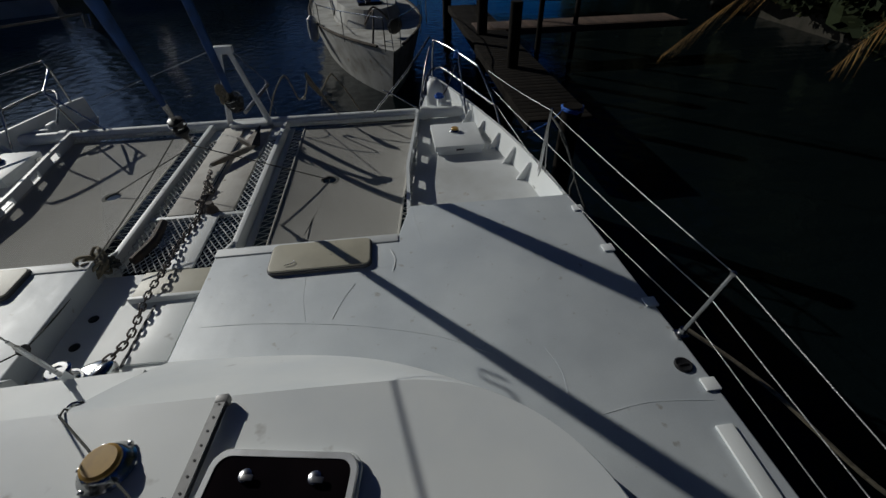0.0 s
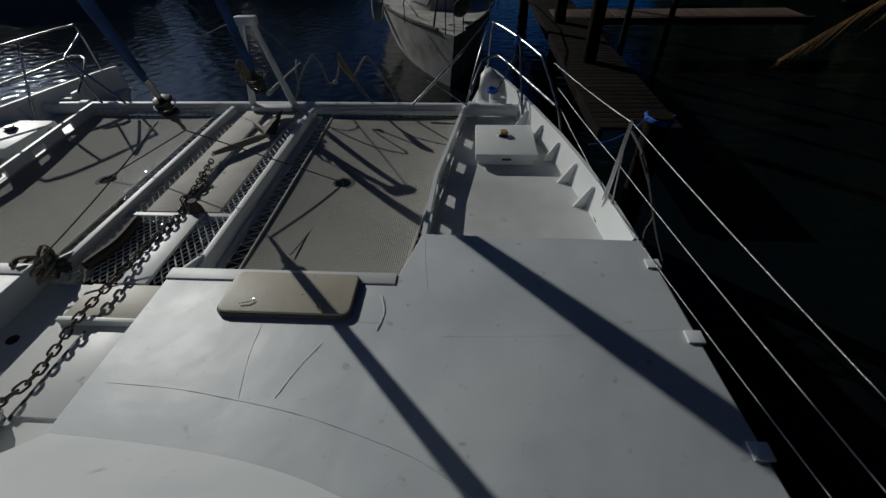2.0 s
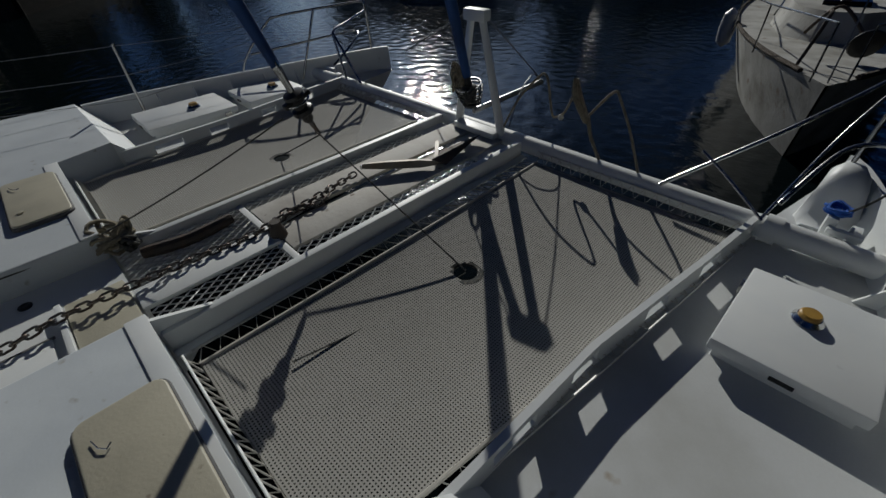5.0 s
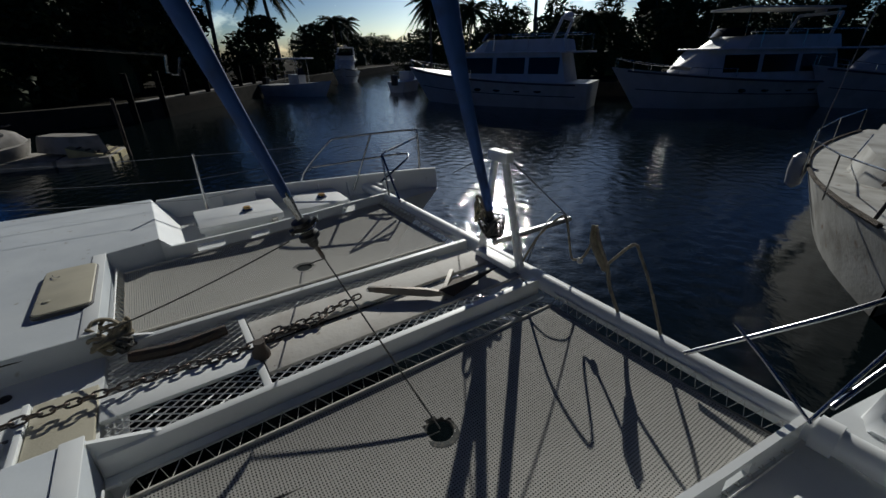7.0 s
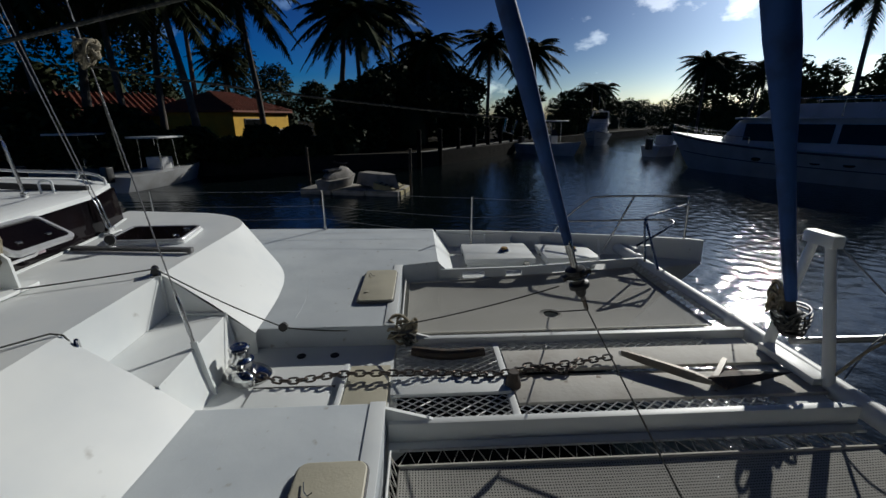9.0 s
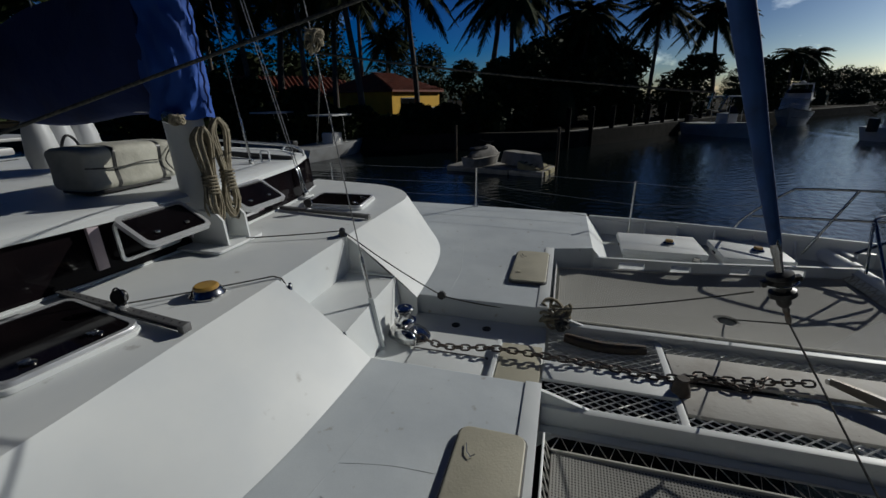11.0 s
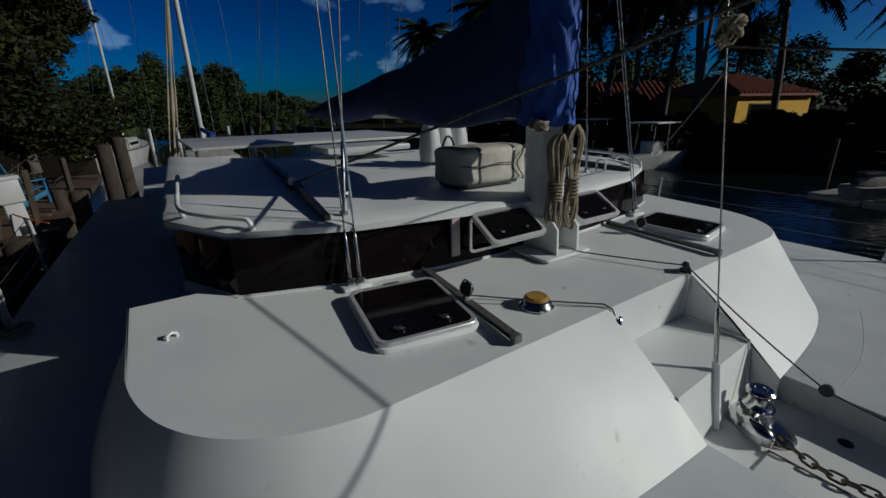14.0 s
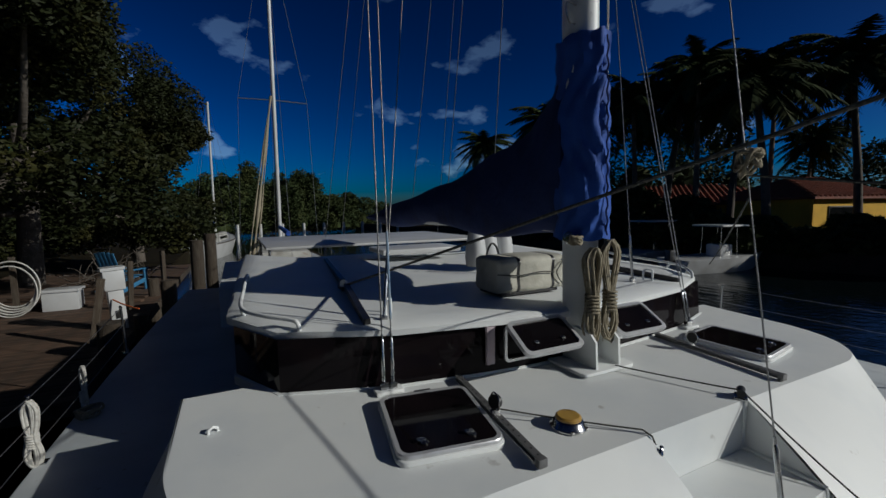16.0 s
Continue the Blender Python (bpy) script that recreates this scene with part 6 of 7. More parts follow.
def palm(height, frond, count, seed, lean, mat):
    rnd = random.Random(seed)
    t = thing("palm_tree", "tall palm with a feathery drooping crown beside the canal", "palm tree", group="palms on the banks")
    s = Shape()
    path = spline([(0, 0, -0.3), (lean * 0.25, 0, height * 0.35), (lean * 0.7, 0, height * 0.7), (lean, 0, height)], 5)
    s.tube(path, [0.20 - 0.09 * (i / (len(path) - 1)) + (0.05 if i == 0 else 0) for i in range(len(path))], 9)
    part("trunk", s, M_BARK, t, "", 60)
    s = Shape()
    top = Vector((lean, 0, height))
    for k in range(count):
        a = k * 2.39996 + rnd.uniform(-0.2, 0.2)
        up = 1.15 - 1.75 * (k / count) + rnd.uniform(-0.12, 0.12)
        L = frond * rnd.uniform(0.85, 1.1)
        out = Vector((math.cos(a), math.sin(a), 0))
        pts = []
        for i in range(11):
            u = i / 10
            pts.append(top + out * L * (u * math.cos(up * (1 - 0.5 * u))) + Vector((0, 0, L * (math.sin(up) * u - 0.62 * u * u))))
        s.tube(pts, [0.022 * (1 - 0.085 * i) for i in range(11)], 4)
        side = Vector((-out.y, out.x, 0))
        for i in range(1, 34):
            u = i / 34
            j = min(int(u * 10), 9)
            p = pts[j].lerp(pts[j + 1], u * 10 - j)
            d = (pts[j + 1] - pts[j]).normalized()
            ll = L * 0.27 * math.sin(math.pi * (0.12 + 0.85 * u)) * rnd.uniform(0.8, 1.1)
            for sg in (1, -1):
                q = p + side * sg * ll * 0.72 + d * ll * 0.55 - Vector((0, 0, ll * rnd.uniform(0.25, 0.6)))
                w = d * 0.047 * L / 2.4
                s.add([p - w * 1.6, p + w * 1.6, q], [(0, 1, 2)])
    ob = new("crown", raw_mesh("crown", s, mat))
    ob.parent = t
    return t


P1 = palm(8.8, 3.4, 34, 1, 0.9, M_PALM)
P2 = palm(7.4, 3.1, 32, 2, -0.7, M_PALM)
P3 = palm(10.8, 3.1, 28, 3, 0.3, M_PALM)


def polar(az, dist):
    return 2.2 + dist * math.sin(radians(az)), dist * math.cos(radians(az))


PALMS = [(P1, -81, 40, 0.92), (P2, -74.5, 46, 1.12), (P3, -93.4, 33, 0.85), (P1, -97, 30, 0.95), (P2, -100, 33, 1.2), (P1, -109, 34, 1.15), (P3, -116, 44, 1.15),
         (P2, -116, 27, 1.15), (P1, -119.5, 31, 1.12), (P3, -122.7, 28, 0.92), (P2, -126, 32, 1.3), (P1, -129, 29, 0.95), (P3, -133, 36, 0.95), (P1, -141, 40, 1.15), (P2, -89, 36, 1.0), (P3, -44.0, 44, 0.98),
         (P3, -27.5, 46, 0.98), (P3, -25.5, 49, 0.97), (P2, -68, 60, 0.75), (P1, -66.5, 66, 0.66), (P2, -52, 42, 0.72), (P1, -56.5, 44, 0.70), (P2, -54.6, 46, 0.84), (P1, -136, 30, 0.8), (P2, -38, 40, 0.58)]
for i, (src, az, dist, k) in enumerate(PALMS):
    x, y = polar(az, dist)
    copy_thing(src, pose(x, y, Z_LAND, 0, 0, (i * 67) % 360) @ Matrix.Diagonal((k, k, k, 1)))
for p in (P1, P2, P3):
    x, y = polar({P1: -147, P2: -113, P3: -31}[p], {P1: 45, P2: 46, P3: 50}[p])
    p.matrix_world = pose(x, y, Z_LAND)


def belt(name, spots, count, size, seed, label, mat, core=0.40):
    """Dense planting seen from afar: one mass of leaf faces."""
    rnd = random.Random(seed)
    s = Shape()
    for x, y, r, h in spots:
        rows = []
        for i in range(7):
            e = -0.35 + 1.75 * i / 6
            rr = r * core * max(0.02, math.cos(e)) ** 0.6
            rows.append([(x + rr * (1 + 0.25 * noise.noise(Vector((a * 1.3, i, x)))) * math.cos(a * math.pi / 5), y + rr * (1 + 0.25 * noise.noise(Vector((a, i * 1.7, y)))) * math.sin(a * math.pi / 5), Z_LAND + h * (0.08 + 0.40 * max(0, math.sin(e))) - (0.3 if i == 0 else 0)) for a in range(10)])
        s.loft(rows, closed=True)
        for k in range(3):
            leaf_cloud(s, rnd, (x + rnd.uniform(-0.5, 0.5) * r, y + rnd.uniform(-0.5, 0.5) * r, Z_LAND + h * (0.25 + 0.28 * k)), r * (1 - 0.18 * k), count // 3, size, h / r * 0.42)
    ob = new(name, raw_mesh(name, s, mat))
    return tagged(ob, label, "foliage", kind="stuff")


rnd = random.Random(5)
spots = []
for az, dist, h, r in ((-71, 56, 5.2, 3.5), (-78, 44, 5.0, 3.2), (-83, 40, 5.5, 3.0), (-86, 36, 6.4, 2.6), (-91, 31, 5.5, 2.8), (-96, 29, 4.6, 2.4), (-100, 27, 4.0, 2.2), (-105, 27, 1.5, 1.5), (-110, 26, 1.6, 1.6), (-115, 26, 1.5, 1.6),
                       (-120, 25, 1.8, 1.8), (-125, 27, 2.6, 2.2), (-130, 28, 3.2, 2.4), (-135, 31, 3.6, 2.6), (-140, 34, 4.0, 2.8), (-146, 38, 4.0, 3.0), (-69, 66, 5.4, 4), (-66, 80, 5.2, 4.5), (-63, 95, 5.0, 5), (-60.5, 120, 4.6, 6), (-59, 150, 4, 7),
                       (-119, 52, 11.5, 4.0), (-124, 48, 13.5, 4.2), (-129, 44, 12.5, 4.2), (-134, 42, 9, 3.5), (-139, 44, 8, 3.5), (-145, 50, 6.5, 4), (-113, 56, 10.5, 4.2), (-107, 56, 8.0, 4.0), (-102, 54, 6.0, 3.2), (-92, 40, 6.0, 2.8), (-89, 42, 7.5, 3.0), (-108, 24.5, 1.1, 1.2), (-113, 24, 1.0, 1.2), (-118, 23.5, 1.2, 1.3), (-123, 24, 1.3, 1.3), (-128, 25, 1.4, 1.4), (-103, 25, 1.0, 1.2), (-99, 25.5, 2.2, 1.5)):
    x, y = polar(az, dist)
    spots.append((x, y, r, h))
belt("far_planting", spots, 3200, 0.24, 1, "dark dense planting along the far bank", M_LEAF_D)
spots = []
for az, dist, h, r in ((-56, 47, 5.6, 3.0), (-53.5, 45, 6.2, 2.6), (-49, 42, 3.6, 2.5), (-46, 40, 3.4, 2.5), (-43, 40, 4.2, 2.6), (-39, 40, 4.4, 2.6), (-35, 41, 4.2, 2.6), (-31, 42, 4.8, 2.8), (-27, 43, 5.4, 2.8), (-23, 44, 5.2, 3), (-18, 45, 5.0, 3), (-12, 47, 5.0, 3.2), (-5, 48, 5, 3.2), (-58, 60, 4.6, 3.5), (-57.6, 85, 4.2, 4)):
    x, y = polar(az, dist)
    spots.append((x, y, r, h))
rnd = random.Random(9)
for k in range(22):
    x, y = polar(-73.0 + 0.95 * k, 150 + 25 * rnd.random())
    spots.append((x, y, 4.5, 5.0 + 3.5 * rnd.random()))
for k in range(30):
    x, y = polar(-50.0 + 1.7 * k, 48 + 6 * rnd.random())
    spots.append((x, y, 2.6, 5.0 + 2.2 * rnd.random()))
belt("yacht_bank_planting", spots, 2200, 0.2, 2, "dark trees behind the moored yachts", M_LEAF_D)
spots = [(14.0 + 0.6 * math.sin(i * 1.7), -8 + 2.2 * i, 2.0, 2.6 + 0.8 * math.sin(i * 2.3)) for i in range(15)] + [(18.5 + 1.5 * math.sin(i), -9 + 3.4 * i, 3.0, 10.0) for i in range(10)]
# taller opaque rows, added to keep eastern sky light off the deck
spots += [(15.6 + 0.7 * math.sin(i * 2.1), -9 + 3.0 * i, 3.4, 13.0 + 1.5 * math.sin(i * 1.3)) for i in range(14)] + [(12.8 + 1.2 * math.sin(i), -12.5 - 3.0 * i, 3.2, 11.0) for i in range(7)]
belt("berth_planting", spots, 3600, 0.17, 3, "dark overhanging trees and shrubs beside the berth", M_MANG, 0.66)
spots = []
for az, dist, h, r in ((178, 52, 4.8, 3.5), (-178, 56, 5.2, 4), (-174, 58, 5.8, 4), (-170, 60, 6.2, 4), (-167.5, 62, 4.4, 3.5), (-165, 70, 4.2, 3.5), (-161, 76, 3.6, 4), (-157, 80, 3.6, 4), (-152, 78, 3.8, 4), (-148, 70, 4.2, 4)):
    x, y = polar(az, dist)
    spots.append((x, y, r, h))
rnd = random.Random(8)
for k in range(26):
    x, y = polar(176.0 + 0.72 * k, 54 + 8 * rnd.random())
    spots.append((x, y, 1.7 + rnd.random(), (5.4 + 2.6 * rnd.random()) if k < 19 else 3.4 + 1.6 * rnd.random()))
belt("basin_trees", spots, 3600, 0.17, 4, "dark trees across the basin", M_LEAF_D)
broadleaf("shore_tree", (7.4, -16.0, Z_LAND), 9.2, 5.4, 130000, 0.078, 3, "large leafy tree with hanging limbs over the dock", M_LEAF, 0.16)
broadleaf("shore_tree", (6.0, -22.5, Z_LAND), 8.0, 4.0, 60000, 0.085, 9, "leafy tree beyond the dock with low limbs", M_LEAF, 0.14)
broadleaf("shore_tree", (11.5, -13.0, Z_LAND), 9.0, 4.5, 9000, 0.14, 12, "dark leafy tree behind the dock", M_LEAF_D, 0.12)
broadleaf("bank_tree", (*polar(-86, 42), Z_LAND), 7.4, 2.6, 5000, 0.22, 14, "round dark tree on the far bank", M_LEAF_D, 0.4)
broadleaf("bank_tree", (*polar(-30, 47), Z_LAND), 7.6, 3.4, 5000, 0.24, 15, "dark spreading tree behind the yachts", M_LEAF_D, 0.4)
broadleaf("bank_tree", (*polar(-91, 46), Z_LAND), 9.0, 3.6, 5000, 0.24, 16, "dark tree among the palms", M_LEAF_D, 0.4)

# drooping dry frond by the berth
t = thing("palm_tree", "leaning palm with drooping dry fronds by the berth", "palm tree")
s = Shape()
s.tube(spline([(14.6, 0.9, Z_LAND), (12.2, 1.0, 2.2), (9.2, 1.2, 3.2)], 5), 0.13, 9)
part("trunk", s, M_BARK, t, "", 60)
for k, (tip, drop) in enumerate((((6.6, 5.2, -0.45), 0.5), ((6.6, 1.9, 0.3), 0.5), ((8.4, 5.2, 1.0), 0.4), ((11.0, 3.6, 1.6), 0.5), ((8.6, -1.8, 1.3), 0.5))):
    a, b = Vector((9.2, 1.2, 3.2)), Vector(tip)
    pts = [a.lerp(b, i / 12) + Vector((0, 0, drop * 4 * (i / 12) * (1 - i / 12))) for i in range(13)]
    s = Shape()
    s.tube(pts, [0.02 * (1 - 0.07 * i) for i in range(13)], 4)
    for i in range(2, 90):
        u = i / 90
        j = min(int(u * 12), 11)
        p = pts[j].lerp(pts[j + 1], u * 12 - j)
        d = (pts[j + 1] - pts[j]).normalized()
        side = d.cross(Vector((0, 0, 1))).normalized()
        for sg in (1, -1):
            ll = 0.95 * math.sin(math.pi * (0.15 + 0.8 * u)) * rnd.uniform(0.7, 1.1)
            q = p + side * sg * ll * rnd.uniform(0.25, 0.55) + d * ll * rnd.uniform(0.5, 0.8) - Vector((0, 0, ll * rnd.uniform(0.3, 0.75)))
            s.add([p - d * 0.014, p + d * 0.014, q], [(0, 1, 2)])
    ob = new("frond", raw_mesh("frond", s, M_DRY if k < 2 else M_PALM))
    ob.parent = t


# ---- houses ----
def house(name, m, w, d, h, roof_h, over, wall_mat, label):
    t = thing(name, label, "house", m)
    s = Shape()
    s.box((0, -d, -0.6), (w, 0, h), 0.0)
    wall = part("wall", s, wall_mat, t)
    s = Shape()
    a = [(-over, over, h - 0.1), (w + over, over, h - 0.1), (w + over, -d - over, h - 0.1), (-over, -d - over, h - 0.1)]
    e = min(d * 0.35, w * 0.3)
    r = [(e, -d / 2, h + roof_h), (w - e, -d / 2, h + roof_h)]
    b = [(x, y, z - 0.14) for x, y, z in a]
    s.add(a + r + b, [(0, 1, 5, 4), (1, 2, 5), (2, 3, 4, 5), (3, 0, 4), (0, 6, 7, 1), (1, 7, 8, 2), (2, 8, 9, 3), (3, 9, 6, 0), (6, 9, 8, 7)])
    roof = part("roof", s, M_TILE, t, "red clay tile roof")
    n = int(w / 0.32)
    cov = Shape()
    for i in range(n):
        x = -over + (w + 2 * over) * (i + 0.5) / n
        k = min(1.0, max(0.0, (x + over) / (e + over), ), (w + over - x) / (e + over))
        cov.tube([(x, over + 0.02, h - 0.07), (x, over + 0.02 + (-d / 2 - over) * k, h - 0.07 + (roof_h + 0.1) * k)], 0.085, 6)
    part("tile_cover", cov, M_TILE, roof)
    return t, wall


def window(t, x, z, w, h, m_frame):
    s = Shape()
    s.box((x - w / 2 - 0.08, 0.0, z - h / 2 - 0.08), (x + w / 2 + 0.08, 0.05, z + h / 2 + 0.08), 0.01)
    fr = part("window", s, m_frame, t)
    for k in (-1, 1):
        s = Shape()
        s.box((x + (0.02 if k > 0 else -w / 2), 0.04, z - h / 2), (x + (w / 2 if k > 0 else -0.02), 0.062, z + h / 2))
        part("pane", s, M_PANE, fr)


ux, uy = -35.5 + 29.0, -11.7 + 13.5
ang = math.degrees(math.atan2(uy, ux))
# the wall that faces the canal runs from its near corner to its far corner
hm = pose(-35.4, -11.0, -0.5, 0, 0, ang + 180)
hs, wall = house("yellow_house", hm, 6.75, 7.0, 2.55, 1.25, 0.3, M_WALLY, "yellow stucco house with a red tile roof on the far bank")
window(hs, 4.6, 1.35, 1.9, 0.9, M_BLACK)
window(hs, 1.1, 0.75, 0.9, 0.5, M_WALLW)
# dark wood on the walls stands in for the shade below the roof
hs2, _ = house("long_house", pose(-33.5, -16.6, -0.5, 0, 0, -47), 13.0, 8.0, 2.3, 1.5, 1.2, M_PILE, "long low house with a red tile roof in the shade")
window(hs2, 4.0, 1.1, 2.4, 1.1, M_BLACK)
window(hs2, 9.0, 1.1, 2.4, 1.1, M_BLACK)
hs3, _ = house("grey_house", pose(-48.5, 3.0, -0.5, 0, 0, -72), 9.0, 8.0, 3.6, 1.2, 0.6, M_WALLW, "grey two-storey house behind the far dock")
for x in (1.8, 4.6, 7.6):
    window(hs3, x, 2.6, 1.2, 1.0, M_WALLW)
    window(hs3, x, 0.9, 1.4, 1.2, M_WALLW)


# ---- docks and pilings ----
PLANK = Shape()
PLANK.box((-0.068, -0.5, -0.02), (0.068, 0.5, 0.02), 0.006)
PLANK_ME = mesh_of("plank", PLANK, M_WOOD)
# plank copy whose colour holds the shade of the berth
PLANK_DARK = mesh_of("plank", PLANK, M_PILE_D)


def piling(x, y, top, r, label="dark weathered wooden piling in the water", lean=0):
    t = thing("piling", label, "piling", pose(x, y, Z_SEA - 0.8, lean, lean * 0.6, 0), "pilings")
    h = top - Z_SEA + 0.8
    s = Shape()
    rnd = random.Random(int(x * 31 + y * 17))
    rows = []
    for k in range(7):
        rows.append([((r * (1.05 - 0.012 * k) + rnd.uniform(-0.006, 0.006)) * math.cos(a * math.pi / 7), (r * (1.05 - 0.012 * k) + rnd.uniform(-0.006, 0.006)) * math.sin(a * math.pi / 7), h * k / 6) for a in range(14)])
    s.loft(rows, closed=True)
    s.poly(rows[-1])
    # y > 0 takes the wood coloured for shade, far dock pilings too
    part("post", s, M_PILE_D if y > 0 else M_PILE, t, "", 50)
    return t


for x, y, top, r in ((3.72, -7.5, -0.05, 0.17), (3.55, -8.6, -0.2, 0.12), (3.38, -10.4, 0.1, 0.14), (3.05, -13.2, 0.75, 0.16), (2.80, -14.6, 0.85, 0.16), (3.95, -12.4, -0.1, 0.12), (3.70, 2.02, 0.05, 0.11), (3.95, 5.6, 0.5, 0.11), (3.88, 8.2, 0.9, 0.12), (5.2, 8.0, 0.7, 0.06), (6.3, 8.6, 0.7, 0.06), (3.6, 12.5, 1.5, 0.14), (4.2, 10.4, 0.9, 0.05)):
    piling(x, y, top, r)
for k in range(9):
    a, b = Vector((-22.0, 0.4, 0)), Vector((-37.0, 10.4, 0))
    p = a.lerp(b, k / 8)
    piling(p.x + 0.6, p.y - 0.3, 0.75, 0.13, "dark piling of the far dock")
for k in range(12):
    p = Vector((-14.0 + 2.0 * k, -44.0, 0))
    t = piling(p.x, p.y, 0.35, 0.14, "pale piling cap of a far dock")
    for o in t.children:
        o.data.materials.clear()
        o.data.materials.append(M_BOATW)
dock = thing("far_dock", "pale concrete dock along the far seawall", "dock")
s = Shape()
s.prism([(-22.3, -0.2), (-37.4, 9.8), (-38.0, 10.8), (-22.9, 0.8)][::-1], -0.75, -0.50)
part("deck", s, M_CONC, dock)

jetty = thing("wooden_dock", "weathered brown plank dock beside the boat", "dock")
for i in range(92):
    ob = new("plank", PLANK_ME)
    ob.parent = jetty
    ob.matrix_world = pose(6.35, -6.0 - 0.145 * i, -0.55 + random.uniform(-0.004, 0.004), 0, 0, 90 + random.uniform(-0.4, 0.4)) @ Matrix.Diagonal((1, 5.2 + random.uniform(-0.05, 0.05), 1, 1))
for y in (-6.2, -10, -14, -18.5):
    s = Shape()
    s.box((3.8, y - 0.1, -0.78), (8.9, y + 0.1, -0.575), 0.01)
    part("joist", s, M_PILE, jetty)
s = Shape()
s.box((3.74, -19.2, -0.72), (3.80, -5.95, -0.53), 0.008)
part("fascia", s, M_PILE, jetty)
walkway = thing("wooden_dock", "narrow plank walkway across the next berth", "dock")
for i in range(36):
    ob = new("plank", PLANK_ME)
    ob.parent = walkway
    ob.matrix_world = pose(3.9 + 0.145 * i, 8.95, -0.58, 0, 0, random.uniform(-0.6, 0.6)) @ Matrix.Diagonal((1, 0.75, 1, 1))
s = Shape()
s.box((3.8, 8.52, -0.72), (9.2, 8.58, -0.57), 0.008)
part("fascia", s, M_WOOD, walkway)
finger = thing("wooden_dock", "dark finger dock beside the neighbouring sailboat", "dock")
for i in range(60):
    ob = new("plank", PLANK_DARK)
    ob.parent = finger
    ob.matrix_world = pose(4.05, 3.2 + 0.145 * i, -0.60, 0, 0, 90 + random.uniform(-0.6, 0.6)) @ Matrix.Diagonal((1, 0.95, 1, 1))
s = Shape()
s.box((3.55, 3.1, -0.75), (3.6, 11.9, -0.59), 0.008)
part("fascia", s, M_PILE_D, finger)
tangle("piling_rope", (3.70, 2.02, -0.02), (0.13, 0.13, 0.06), 6, 0.012, M_ROPE_B, "blue mooring rope round the piling", 51)
s = Shape()
s.tube(sag((3.58, 2.02, 0.0), (2.98, 1.5, 0.02), 0.06), 0.006, 6)
solid("mooring_line", s, M_ROPE_B, "thin blue mooring line from piling to rail", "line")
s = Shape()
s.tube(spline([(3.005, 0.845, 0.45), (3.05, 0.6, 0.35), (3.12, 0.35, 0.05), (3.2, 0.1, -0.2)]), 0.010, 6)
s.tube(spline([(3.0, 0.6, 0.42), (3.14, 0.5, 0.1), (3.1, 0.42, -0.05), (3.2, 0.3, -0.3)]), 0.009, 6)
solid("fender_line", s, M_ROPE_D, "grey fender lines hanging from the lifeline", "line")

# dock furniture
chair = thing("adirondack_chair", "blue slatted wooden chair on the dock", "chair", pose(4.75, -13.6, -0.53, 0, 0, 150))
for k in range(5):
    s = Shape()
    s.box((-0.26 + 0.105 * k, -0.02, 0), (-0.17 + 0.105 * k, 0.0, 0.85 + 0.05 * math.sin(math.pi * (k + 0.5) / 5)), 0.006, pose(0, -0.28, 0.22, 18, 0, 0))
    part("back_slat", s, M_CHAIRB, chair)
for k in range(4):
    s = Shape()
    s.box((-0.27, -0.25 + 0.14 * k, 0.30 + 0.025 * k), (0.27, -0.13 + 0.14 * k, 0.32 + 0.025 * k), 0.004)
    part("seat_slat", s, M_CHAIRB, chair)
for x in (-0.32, 0.32):
    s = Shape()
    s.box((x - 0.06, -0.35, 0.55), (x + 0.06, 0.38, 0.575), 0.006)
    part("arm", s, M_CHAIRB, chair)
    s = Shape()
    s.box((x - 0.02, 0.26, 0), (x + 0.02, 0.36, 0.55), 0.004)
    part("leg", s, M_CHAIRB, chair)
    s = Shape()
    s.box((x - 0.02, -0.55, 0.0), (x + 0.02, 0.30, 0.10), 0.004, pose(0, 0, 0.14, 14, 0, 0))
    part("side_rail", s, M_CHAIRB, chair)
ped = thing("dock_pedestal", "white dock power pedestal leaning beside a piling", "power pedestal", pose(3.98, -9.2, -0.53, 0, 3, 20))
s = Shape()
s.box((-0.11, -0.09, 0), (0.11, 0.09, 0.72), 0.012)
part("post", s, M_BOATW, ped)
s = Shape()
s.box((-0.15, -0.13, 0.70), (0.15, 0.13, 1.05), 0.02)
part("head", s, M_BOATW, ped)
s = Shape()
s.prism([(-0.17, -0.15), (0.17, -0.15), (0.17, 0.15), (-0.17, 0.15)], 1.05, lambda x, y: 1.10 + 0.06 * (0.15 - abs(y)) / 0.15, 0.0)
part("cap", s, M_BOATW, ped)
s = Shape()
s.box((-0.05, 0.088, 0.2), (0.05, 0.096, 0.34), 0.002)
part("outlet", s, M_BLACK, ped, "dark outlet cover")
s = Shape()
s.tube(sag((4.02, -9.05, 0.02), (3.58, -8.6, -0.1), 0.02), 0.012, 6)
solid("power_cable", s, M_ORANGE, "orange-red power cable at the pedestal", "cable")
hose = thing("hose_coil", "pale garden hose coiled on a post", "hose", pose(6.12, -11.45, 0.0))
for k in range(7):
    s = Shape()
    r = 0.46 + 0.025 * (k % 4)
    s.tube([(r * 0.8 * math.cos(a * math.pi / 14), 0.03 * k, 0.10 + r * math.sin(a * math.pi / 14) - 0.02 * k) for a in range(28)], 0.014, 6, closed=True)
    part("loop", s, M_ROPE_W, hose, "", 70)
s = Shape()
s.box((-0.05, -0.05, -0.55), (0.05, -0.005, 0.65), 0.006)
part("post", s, M_PILE, hose)
s = Shape()
s.box((5.15, -11.9, -0.53), (5.75, -11.5, -0.14), 0.02)
